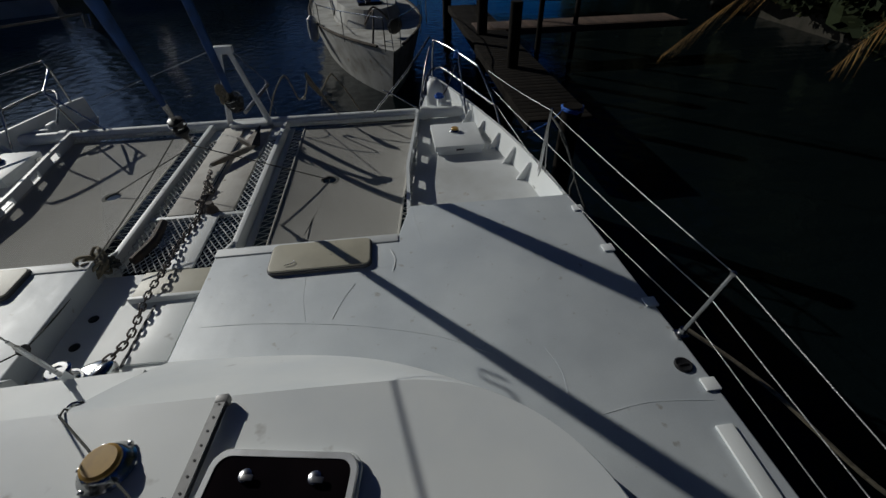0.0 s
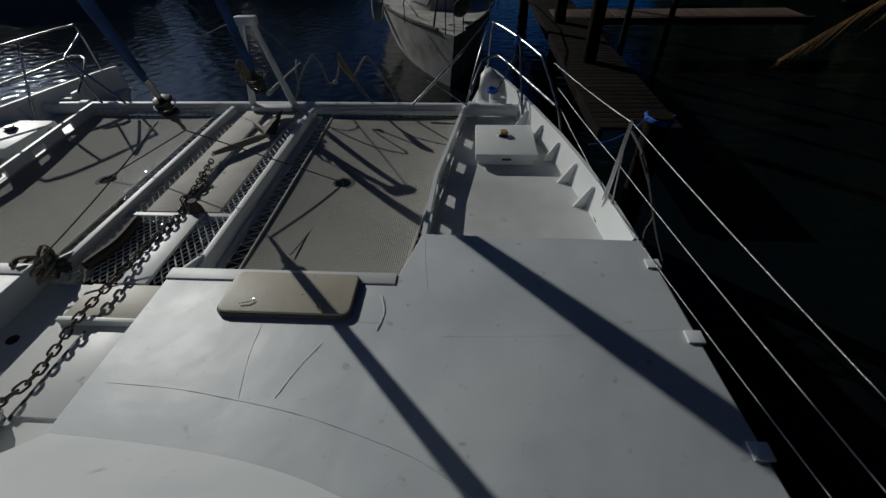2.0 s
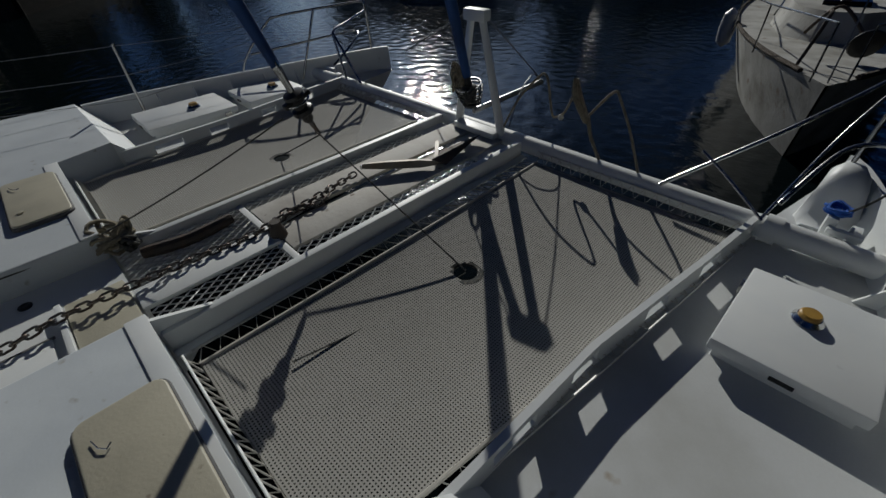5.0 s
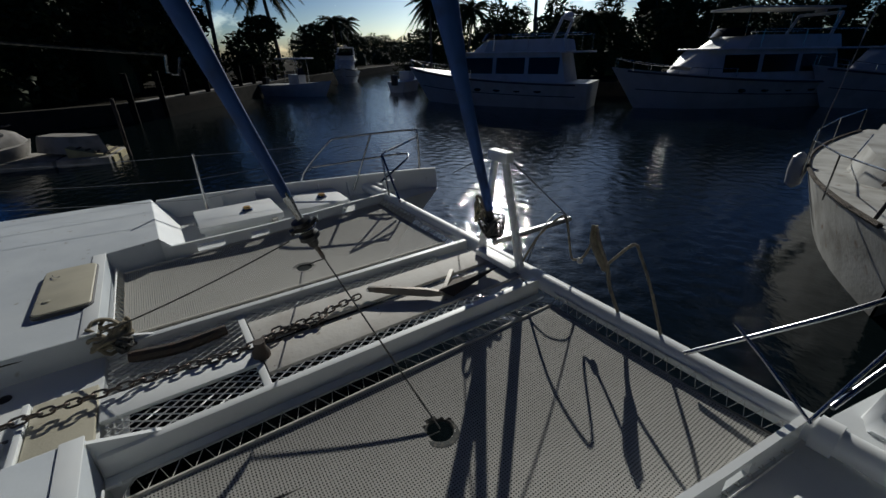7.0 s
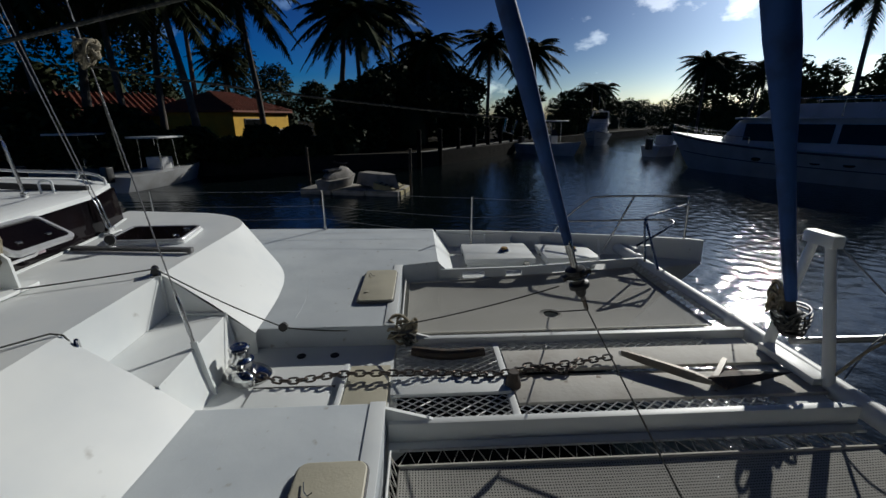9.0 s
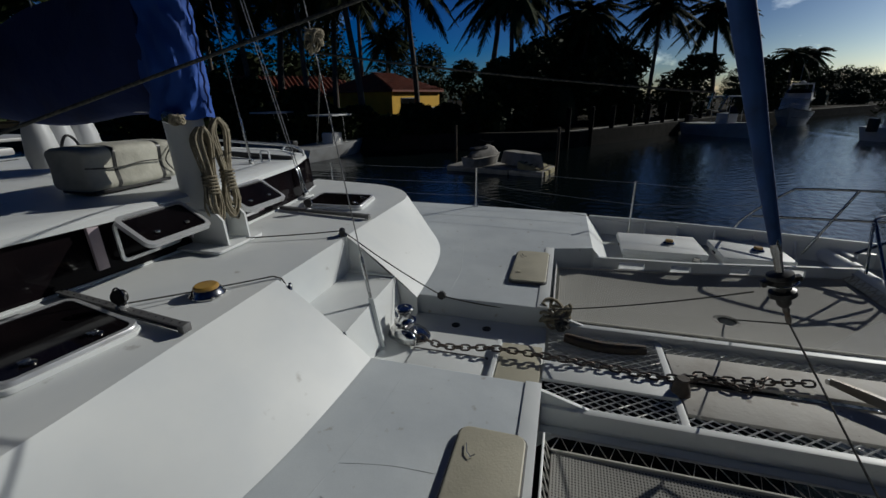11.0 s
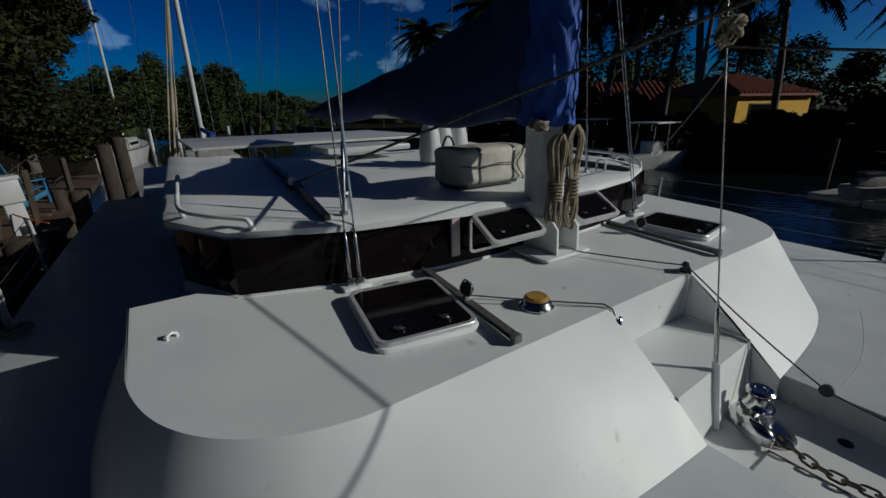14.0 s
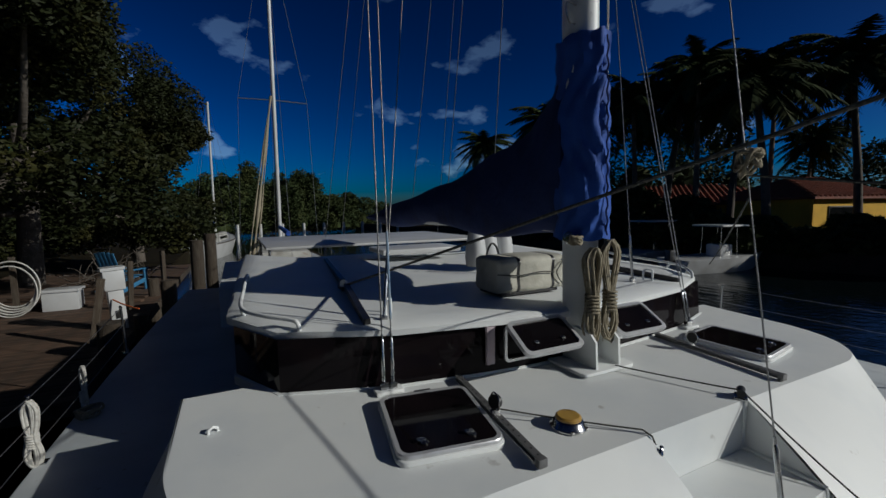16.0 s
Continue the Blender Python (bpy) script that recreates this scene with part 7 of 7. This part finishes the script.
dbox = thing("dock_box", "white dock storage box", "dock box")
part("body", s, M_BOATW, dbox)
s = Shape()
s.box((5.12, -11.93, -0.14), (5.78, -11.47, -0.08), 0.02)
part("lid", s, M_BOATW, dbox)
for k, (x, y, a, L, mat) in enumerate(((5.3, -12.2, 70, 2.6, M_ORANGE), (5.6, -12.6, 64, 2.8, M_WOOD), (5.1, -12.9, 58, 2.4, M_WOOD), (5.7, -12.0, 75, 2.2, M_WOOD))):
    s = Shape()
    s.box((-0.06, -L / 2, 0), (0.06, L / 2, 0.05), 0.005)
    ob = solid("loose_board", s, M_WOOD, "loose timber board lying on the dock", "board", "loose boards")
    ob.matrix_world = pose(x, y, -0.53 + (0.055 if k == 1 else 0), 0, 0, a)
for k in range(3):
    s = Shape()
    s.box((-0.045, -0.045, 0), (0.045, 0.045, 1.05), 0.008)
    ob = solid("dock_post", s, M_PILE, "leaning grey timber post at the dock edge", "post", "dock posts")
    ob.matrix_world = pose(4.12 - 0.25 * (k == 2), -8.2 - 2.6 * k, -0.55, 6 - 5 * k, -8 + 5 * k, 20 * k)
rnd = random.Random(77)
s = Shape()
for k in range(60):
    p = Vector((5.4 + rnd.uniform(-0.8, 0.8), -15.4 + rnd.uniform(-1.2, 1.2), -0.50))
    d = Vector((rnd.gauss(0, 1), rnd.gauss(0, 1), rnd.uniform(0.1, 0.9))).normalized()
    s.tube(spline([p, p + d * 0.5 + Vector((0, 0, 0.1)), p + d * rnd.uniform(0.7, 1.3)], 3), 0.010, 4)
solid("brush_pile", s, M_BARK, "pile of cut grey branches behind the dock", "brush", kind="stuff", sharp=70)


# ---- boats ----
def hull_shape(L, B, free, draft=0.3, flare=0.12, bow_rake=0.12, stern=0.8, sheer=0.35, n=18):
    """Stations from the bow at +y to the transom at -y, waterline at z 0."""
    s = Shape()
    rows = []
    for i in range(n + 1):
        u = i / n
        full = (1 - (1 - min(1, u / 0.62)) ** 2.2) * (1 - (1 - stern) * max(0, (u - 0.6) / 0.4) ** 2)
        half = max(0.015, B / 2 * full)
        top = free * (1 + sheer * (1 - u) ** 2)
        y = L / 2 - L * u
        row = []
        for k in range(6):
            v = k / 5
            z = -draft + (top + draft) * v
            w = half * (0.70 + 0.30 * v ** 0.7 + flare * (v - 0.7)) if u > 0 else 0.012
            row.append((w, y + bow_rake * L * (1 - u) ** 3 * (v - 1), z))
        rows.append([(-x, y, z) for x, y, z in row[::-1]] + row)
    s.loft(rows)
    s.poly(rows[-1])
    deck = [r[-1] for r in rows]
    for a, b in zip(rows, rows[1:]):
        s.add([a[0], a[-1], b[-1], b[0]], [(0, 1, 2, 3)])
    return s


def rail_run(t, name, pts, posts, h, r=0.012, mat=None):
    s = Shape()
    s.tube([(x, y, z + h) for x, y, z in pts], r, 6)
    part(name, s, mat or M_STEEL, t, "", 60)
    for p in posts:
        s = Shape()
        s.tube([p, (p[0], p[1], p[2] + h)], r, 5)
        part("rail_post", s, mat or M_STEEL, t, "", 60)


def cabin(t, name, outline, z0, z1, shrink, mat, bevel=0.06, rake=0.0):
    s = Shape()
    cx = sum(p[0] for p in outline) / len(outline)
    cy = sum(p[1] for p in outline) / len(outline)
    far = max(y for x, y in outline)
    top = [(cx + (x - cx) * shrink, cy + (y - cy) * shrink - rake * max(0.0, (y - cy) / (far - cy)) ** 2) for x, y in outline]
    rows = [[(x, y, z0) for x, y in outline], [(x, y, z1 - bevel) for x, y in [(o[0] + (a[0] - o[0]) * 0.8, o[1] + (a[1] - o[1]) * 0.8) for o, a in zip(outline, top)]], [(x, y, z1) for x, y in top]]
    s.loft(rows, closed=True)
    s.poly(rows[-1])
    return part(name, s, mat, t)


def side_windows(t, cab, x, y0, y1, z0, z1, n, tilt=0.0):
    for k in range(n):
        a, b = y0 + (y1 - y0) * (k + 0.06) / n, y0 + (y1 - y0) * (k + 0.94) / n
        for sg in (1, -1):
            s = Shape()
            s.add([(sg * x, a, z0), (sg * x, b, z0), (sg * (x - tilt), b, z1), (sg * (x - tilt), a, z1), (sg * (x - 0.02), a, z0), (sg * (x - 0.02), b, z0), (sg * (x - tilt - 0.02), b, z1), (sg * (x - tilt - 0.02), a, z1)],
                  [(0, 1, 2, 3), (7, 6, 5, 4), (0, 4, 5, 1), (3, 2, 6, 7)])
            part("window", s, M_PANE, cab)


def motor_yacht(m, L, B, label, bimini=False):
    t = thing("motor_yacht", label, "yacht", m, "moored yachts")
    part("hull", hull_shape(L, B, 1.25, 0.3, 0.15, 0.14, 0.92, 0.55), M_BOATW, t)
    y0, y1 = -L * 0.40, L * 0.24
    w = B * 0.40
    for z, r in ((1.18, 0.05), (0.62, 0.025)):
        for sg in (1, -1):
            pts = []
            for i in range(1, 20):
                u = i / 20
                full = (1 - (1 - min(1, u / 0.62)) ** 2.2) * (1 - 0.08 * max(0, (u - 0.6) / 0.4) ** 2)
                v = (z * (1 + 0.55 * (1 - u) ** 2) + 0.3) / (1.25 * (1 + 0.55 * (1 - u) ** 2) + 0.3)
                pts.append((sg * (B / 2 * full * (0.70 + 0.30 * v ** 0.7 + 0.15 * (v - 0.7)) + 0.01), L / 2 - L * u + 0.14 * L * (1 - u) ** 3 * (v - 1), z * (1 + 0.55 * (1 - u) ** 2)))
            s = Shape()
            s.tube(pts, r, 6)
            part("rub_strake", s, M_STRIPE, t, "dark rub strake along the hull", 60)
    for sg in (1, -1):
        for k in range(4):
            s = Shape()
            s.lathe([(0.11, -0.02), (0.13, 0.0), (0.11, 0.03)], pose(sg * B * 0.462, L * (0.02 - 0.10 * k), 0.86, 0, 90, 0) @ Matrix.Diagonal((0.7, 1.6, 1, 1)), 14)
            part("porthole", s, M_PANE, t)
    c = cabin(t, "deckhouse", [(-w, y0), (w, y0), (w, y1 - 1.4), (w * 0.6, y1), (-w * 0.6, y1), (-w, y1 - 1.4)], 1.2, 2.65, 0.90, M_BOATW, 0.12, 1.0)
    side_windows(t, c, w * 1.003, y0 + 0.3, y1 - 1.5, 1.66, 2.42, 3, 0.085)
    s = Shape()
    s.prism(rounded(-w * 1.02, y0 - 0.9, w * 1.02, y1 - 1.0, 0.35), 2.62, 2.70, 0.03)
    part("boat_deck", s, M_BOATW, t)
    s = Shape()
    s.add([(-w * 0.52, y1 - 0.42, 1.75), (w * 0.52, y1 - 0.42, 1.75), (w * 0.48, y1 - 0.98, 2.4), (-w * 0.48, y1 - 0.98, 2.4), (-w * 0.52, y1 - 0.62, 1.75), (w * 0.52, y1 - 0.62, 1.75), (w * 0.48, y1 - 1.2, 2.4), (-w * 0.48, y1 - 1.2, 2.4)], [(0, 1, 2, 3), (4, 7, 6, 5), (0, 3, 7, 4), (1, 5, 6, 2)])
    part("windscreen", s, M_PANE, c)
    f = cabin(t, "flybridge", [(-w * 0.9, y0 + 0.2), (w * 0.9, y0 + 0.2), (w * 0.9, y1 - 2.6), (w * 0.5, y1 - 1.7), (-w * 0.5, y1 - 1.7), (-w * 0.9, y1 - 2.6)], 2.69, 3.25, 0.95, M_BOATW, 0.1, 0.7)
    s = Shape()
    s.loft([[(w * 0.82 * math.sin(a * 0.16), y1 - 2.0 - 0.9 * (1 - math.cos(a * 0.16)) - k * 0.3, 3.2 + k * 0.38) for a in range(-8, 9)] for k in (0, 1)])
    part("fly_screen", s, M_PANE, f, "dark wind screen of the flybridge")
    rail = [(sg * w * 0.98, y, 2.72) for sg, y in ((1, y1 - 3.2), (1, y0 - 0.6), (-1, y0 - 0.6), (-1, y1 - 3.2))]
    rail_run(t, "deck_rail", rail, rail + [(w * 0.98, (y0 + y1) / 2 - 1.5, 2.72), (-w * 0.98, (y0 + y1) / 2 - 1.5, 2.72)], 0.75, 0.018)
    s = Shape()
    ya = y0 + 1.0
    for sg in (1, -1):
        s.tube([(sg * w * 0.85, ya, 2.9), (sg * w * 0.75, ya - 0.5, 4.15)], 0.07, 8)
    s.tube([(-w * 0.75, ya - 0.5, 4.15), (w * 0.75, ya - 0.5, 4.15)], 0.07, 8)
    arch = part("radar_arch", s, M_BOATW, t, "", 60)
    s = Shape()
    s.lathe([(0.2, 0), (0.24, 0.08), (0.2, 0.2), (0.08, 0.26)], Matrix.Translation((0, ya - 0.5, 4.2)), 14)
    part("radar_dome", s, M_BOATW, arch)
    s = Shape()
    s.tube([(0.3, ya - 0.5, 4.2), (0.35, ya - 0.7, 6.2)], 0.012, 5)
    part("antenna", s, M_BOATW, arch)
    if bimini:
        s = Shape()
        s.prism(rounded(-w * 0.85, y0 + 0.4, w * 0.85, y1 - 2.2, 0.3), 4.35, 4.42, 0.02)
        part("bimini", s, M_WALLW, t, "pale canvas bimini")
        for x in (-w * 0.8, w * 0.8):
            for y in (y0 + 0.8, y1 - 2.5):
                s = Shape()
                s.tube([(x, y, 3.2), (x, y, 4.36)], 0.02, 6)
                part("bimini_post", s, M_STEEL, t)
    pts = [(B * 0.46 * sg * min(1, (1 - (1 - k / 8 * 0.75) ** 2) + 0.06), L * 0.48 - L * 0.42 * k / 8, 1.28 + 0.5 * (1 - k / 8) ** 2) for sg in (1,) for k in range(9)]
    rail_run(t, "bow_rail", pts, pts[::2], 0.55, 0.015)
    pts2 = [(-x, y, z) for x, y, z in pts]
    rail_run(t, "bow_rail", pts2, pts2[::2], 0.55, 0.015)
    return t


def heading(a, b):
    """The turn that points +y from b to a."""
    return math.degrees(math.atan2(-(a[0] - b[0]), a[1] - b[1]))


h = heading((-21.5, 15.0), (-12.4, 19.8))
motor_yacht(pose(-17.2, 17.2, Z_SEA, 0, 0, h), 11.0, 3.6, "white flybridge motor yacht moored across the canal")
h = heading((-11.6, 20.0), (-8.0, 26.6))
motor_yacht(pose(-8.7, 25.3, Z_SEA, 0, 0, h), 12.0, 3.9, "white trawler yacht with a canvas bimini at its berth", True)
motor_yacht(pose(-3.4, 31.2, Z_SEA, 0, 0, h), 9.5, 3.5, "white motor yacht at the farther berth")
h = heading((-33.5, 13.6), (-42, 20))
motor_yacht(pose(-42.0, 18.6, Z_SEA, 0, 0, h + 10) @ Matrix.Diagonal((0.8, 0.8, 0.8, 1)), 9.0, 3.2, "white cabin cruiser moored at the far dock")


def open_boat(m, L, B, label, ttop=True):
    t = thing("small_motorboat", label, "motorboat", m, "small motorboats")
    part("hull", hull_shape(L, B, 0.75, 0.2, 0.15, 0.12, 0.9, 0.4), M_BOATW, t)
    s = Shape()
    s.box((-0.45, -0.5, 0.75), (0.45, 0.35, 1.45), 0.06)
    con = part("console", s, M_BOATW, t)
    s = Shape()
    s.add([(-0.4, 0.36, 1.4), (0.4, 0.36, 1.4), (0.36, 0.2, 1.85), (-0.36, 0.2, 1.85), (-0.4, 0.33, 1.4), (0.4, 0.33, 1.4), (0.36, 0.17, 1.85), (-0.36, 0.17, 1.85)], [(0, 1, 2, 3), (7, 6, 5, 4)])
    part("windscreen", s, M_PANE, con)
    if ttop:
        for x in (-0.6, 0.6):
            for y in (-0.7, 0.5):
                s = Shape()
                s.tube([(x, y, 0.75), (x * 0.95, y * 0.9, 2.45)], 0.025, 6)
                part("top_post", s, M_STEEL, t)
        s = Shape()
        s.prism(rounded(-0.95, -1.1, 0.95, 0.95, 0.2), 2.44, 2.52, 0.02)
        part("hard_top", s, M_BOATW, t)
    s = Shape()
    s.box((-0.2, -L / 2 - 0.35, 0.5), (0.2, -L / 2 + 0.05, 1.25), 0.07)
    part("outboard", s, M_BLACK, t, "black outboard engine")
    return t


open_boat(pose(-17.0, -11.2, Z_SEA, 0, 0, 80) @ Matrix.Diagonal((0.8, 0.8, 0.8, 1)), 6.5, 2.3, "white centre-console boat with a hard top at the far bank")
open_boat(pose(-17.2, -14.6, Z_SEA, 0, 0, 86) @ Matrix.Diagonal((0.85, 0.85, 0.85, 1)), 6.5, 2.3, "white open motorboat moored at the far bank")
open_boat(pose(-30.5, 10.2, Z_SEA, 0, 0, -55), 5.6, 2.1, "white small motorboat at the far dock")
open_boat(pose(-28.6, 18.2, Z_SEA, 0, 0, 30), 3.6, 1.6, "small dark workboat moored in the canal", False)
lift = thing("floating_dock", "low pale floating dock on the canal", "floating dock", pose(-14.0, -2.3, Z_SEA, 0, 0, -14))
for k in range(3):
    s = Shape()
    s.box((-0.8, -1.95 + 1.3 * k, -0.1), (0.8, -0.70 + 1.3 * k, 0.20), 0.05)
    part("pontoon", s, M_CONC, lift)
s = Shape()
s.add([(-0.6, 1.95, 0.16), (0.6, 1.95, 0.16), (0.6, 0.9, 0.48), (-0.6, 0.9, 0.48), (-0.6, 1.95, -0.1), (0.6, 1.95, -0.1), (0.6, 0.9, 0.20), (-0.6, 0.9, 0.20)], [(0, 1, 2, 3), (4, 7, 6, 5), (0, 4, 5, 1), (1, 5, 6, 2), (2, 6, 7, 3), (3, 7, 4, 0)])
part("ramp", s, M_WALLY_D, lift, "faded yellow drive-on ramp")
for k in range(4):
    s = Shape()
    s.box((-0.55, 1.72 - 0.2 * k, 0.235 + 0.061 * k), (0.55, 1.78 - 0.2 * k, 0.27 + 0.061 * k), 0.008)
    part("ramp_slat", s, M_PILE, lift)
skiff = thing("skiff", "upturned grey-white dinghy lying on the floating dock", "skiff", pose(-13.9, -1.35, Z_SEA + 0.66, 0, 180, -40))
part("hull", hull_shape(1.9, 0.9, 0.38, 0.06, 0.1, 0.1, 0.85, 0.2), M_CONC, skiff)
ski = thing("jet_ski", "pale jet ski with a dark seat parked on the floating dock", "jet ski", pose(-14.1, -2.95, Z_SEA + 0.20, 0, 0, 60))
part("hull", hull_shape(1.9, 0.85, 0.34, 0.0, 0.1, 0.1, 0.8, 0.2), M_CONC, ski)
s = Shape()
rows = [[(w * math.cos(a * math.pi / 8), y, z + h * math.sin(a * math.pi / 8)) for a in range(9)] for y, w, z, h in ((-0.85, 0.12, 0.36, 0.12), (-0.6, 0.2, 0.36, 0.28), (-0.1, 0.2, 0.36, 0.30), (0.2, 0.26, 0.36, 0.42), (0.45, 0.24, 0.36, 0.34), (0.75, 0.10, 0.38, 0.10))]
s.loft(rows)
part("cowl", s, M_CONC, ski, "", 60)
s = Shape()
s.box((-0.14, -0.75, 0.60), (0.14, 0.05, 0.72), 0.05)
part("seat", s, M_BLACK, ski, "black padded seat")
s = Shape()
s.tube([(-0.34, 0.12, 0.92), (-0.1, 0.22, 0.86), (0.1, 0.22, 0.86), (0.34, 0.12, 0.92)], 0.025, 6)
part("handlebar", s, M_BLACK, ski)
for x, y in ((-14.9, -4.3), (-13.7, -0.2)):
    piling(x, y, 0.3, 0.05, "thin pole beside the floating dock")


def sailboat(m, L, B, free, label, hull_mat, mast_y, mast_h, spread=0.95):
    t = thing("sailboat", label, "sailboat", m, "moored sailboats")
    part("hull", hull_shape(L, B, free, 0.4, 0.08, 0.11, 0.72, 0.35, 24), hull_mat, t, "chalky weathered hull")
    s = Shape()
    for sg in (1, -1):
        pts = []
        for i in range(1, 20):
            u = i / 20
            full = (1 - (1 - min(1, u / 0.62)) ** 2.2) * (1 - 0.28 * max(0, (u - 0.6) / 0.4) ** 2)
            pts.append((sg * B / 2 * full * 1.02, L / 2 - L * u, free * (1 + 0.35 * (1 - u) ** 2) + 0.015))
        s.tube(pts, 0.03, 6)
    part("rub_rail", s, M_PILE, t, "dark worn rub rail")
    w = B * 0.30
    c = cabin(t, "coachroof", [(-w, -L * 0.22), (w, -L * 0.22), (w, L * 0.10), (w * 0.75, L * 0.21), (w * 0.3, L * 0.25), (-w * 0.3, L * 0.25), (-w * 0.75, L * 0.21), (-w, L * 0.10)], free, free + 0.52, 0.84, M_OLDW, 0.12)
    side_windows(t, c, w * 0.99, -L * 0.18, L * 0.06, free + 0.16, free + 0.32, 3, 0.05)
    s = Shape()
    s.box((-0.28, L * 0.12, free + 0.51), (0.28, L * 0.12 + 0.5, free + 0.58), 0.02)
    part("fore_hatch", s, M_SMOKE, t, "dark forward hatch")
    s = Shape()
    s.tube([(0, mast_y, free + 0.4), (0, mast_y, mast_h)], 0.075, 10)
    mast_ = part("mast", s, M_BOATW, t, "", 60)
    s = Shape()
    s.tube([(-spread, mast_y, mast_h * 0.52), (0, mast_y, mast_h * 0.52 + 0.03), (spread, mast_y, mast_h * 0.52)], 0.02, 6)
    part("spreader", s, M_ALU, mast_)
    for sg in (1, -1):
        s = Shape()
        s.tube([(sg * B * 0.47, mast_y - 0.1, free), (sg * spread, mast_y, mast_h * 0.52), (0, mast_y, mast_h)], 0.007, 5)
        part("shroud", s, M_WIRE, t)
    s = Shape()
    s.tube([(0, L / 2 - 0.1, free * 1.3), (0, mast_y + 0.1, mast_h)], 0.008, 5)
    part("forestay", s, M_WIRE, t)
    s = Shape()
    s.tube([(0, -L / 2 + 0.1, free), (0, mast_y - 0.1, mast_h)], 0.007, 5)
    part("backstay", s, M_WIRE, t)
    s = Shape()
    s.tube([(0, mast_y - 0.1, free + 1.25), (0, -L * 0.36, free + 1.2)], 0.07, 8)
    part("boom", s, M_BLUE, t, "blue covered boom")
    for sg in (1, -1):
        pts = [(sg * B / 2 * f, y * L, free * k) for f, y, k in ((0.10, 0.49, 1.33), (0.55, 0.36, 1.25), (0.85, 0.22, 1.16), (0.96, 0.05, 1.08), (0.96, -0.2, 1.0), (0.82, -0.42, 1.0))]
        rail_run(t, "guard_rail", pts, pts, 0.55, 0.010)
    return t


nb = sailboat(pose(1.10, 10.65, Z_SEA, 0, 0, 188), 9.8, 2.9, 0.82, "old sailboat with a chalky white hull at the next berth", M_OLDW, 1.2, 12.0)
s = Shape()
s.lathe([(0.16, -0.02), (0.17, 0.0), (0.16, 0.02)], pose(-0.25, 3.6, 1.25, 70, 0, 20), 18)
part("grill_lid", s, M_BLACK, nb, "black round lid at the bow rail")
s = Shape()
s.lathe([(0.02, -0.3), (0.11, -0.22), (0.13, 0.0), (0.11, 0.22), (0.02, 0.3)], Matrix.Translation((1.42, 1.2, 0.85)), 14)
part("fender", s, M_BOATW, nb, "pale round fender")
s = Shape()
s.tube(spline([(0.3, 4.2, 1.1), (0.2, 3.9, 1.6), (0.35, 3.5, 1.3), (0.1, 3.2, 1.55), (-0.3, 3.4, 1.2)]), 0.02, 6)
part("anchor_gear", s, M_RUST, nb, "dark anchor gear on the bow")
aft_b = sailboat(pose(0.60, -16.4, Z_SEA, 0, 0, 178), 9.5, 3.0, 1.0, "white sailboat moored astern", M_BOATW, 1.0, 13.4, 1.2)
inv = aft_b.matrix_world.inverted()
for dx, r in ((0.0, 0.055), (0.12, 0.03), (-0.10, 0.025)):
    s = Shape()
    path = spline([inv @ Vector(q) for q in ((1.62 + dx, -15.6, -0.2), (1.40 + dx, -15.9, 1.2), (1.05 + dx * 0.6, -16.5, 3.4), (0.68, -17.1, 5.7))], 5)
    s.tube(path, [r * (0.8 + 0.35 * math.sin(i * 1.3)) for i in range(len(path))], 8)
    part("furled_staysail", s, M_ROPE, aft_b, "brown rolled sail bundled on its stay", 70)
sailboat(pose(3.6, -33.0, Z_SEA, 0, 0, 170), 9.0, 2.9, 0.95, "small sailboat moored beyond the dock", M_BOATW, 1.0, 10.5)
open_boat(pose(6.6, 15.2, Z_LAND - 0.15, 0, 0, 60), 3.4, 1.6, "pale dinghy pulled up by the next berth", False)

# running lines over the boom
for y, z, y1 in ((-3.3, 1.86, -2.75), (-4.2, 1.64, -3.0), (-5.2, 1.52, -3.4)):
    s = Shape()
    s.tube([(0.03, y, z), (0.03, y1, 7.5)], 0.004, 5)
    solid("lazy_jack", s, M_WIRE, "thin lazy jack line above the boom", "line", "lazy jacks")
for x, y, z, x1, y1 in ((-0.9, -6.4, 1.1, -0.1, -2.5), (0.9, -6.4, 1.1, 0.12, -2.5), (0.3, -8.0, 1.1, 0.05, -2.6)):
    s = Shape()
    s.tube([(x, y, z), (x1, y1, 12.5)], 0.004, 5)
    solid("backstay", s, M_WIRE, "thin wire backstay to the masthead", "backstay", "backstays")
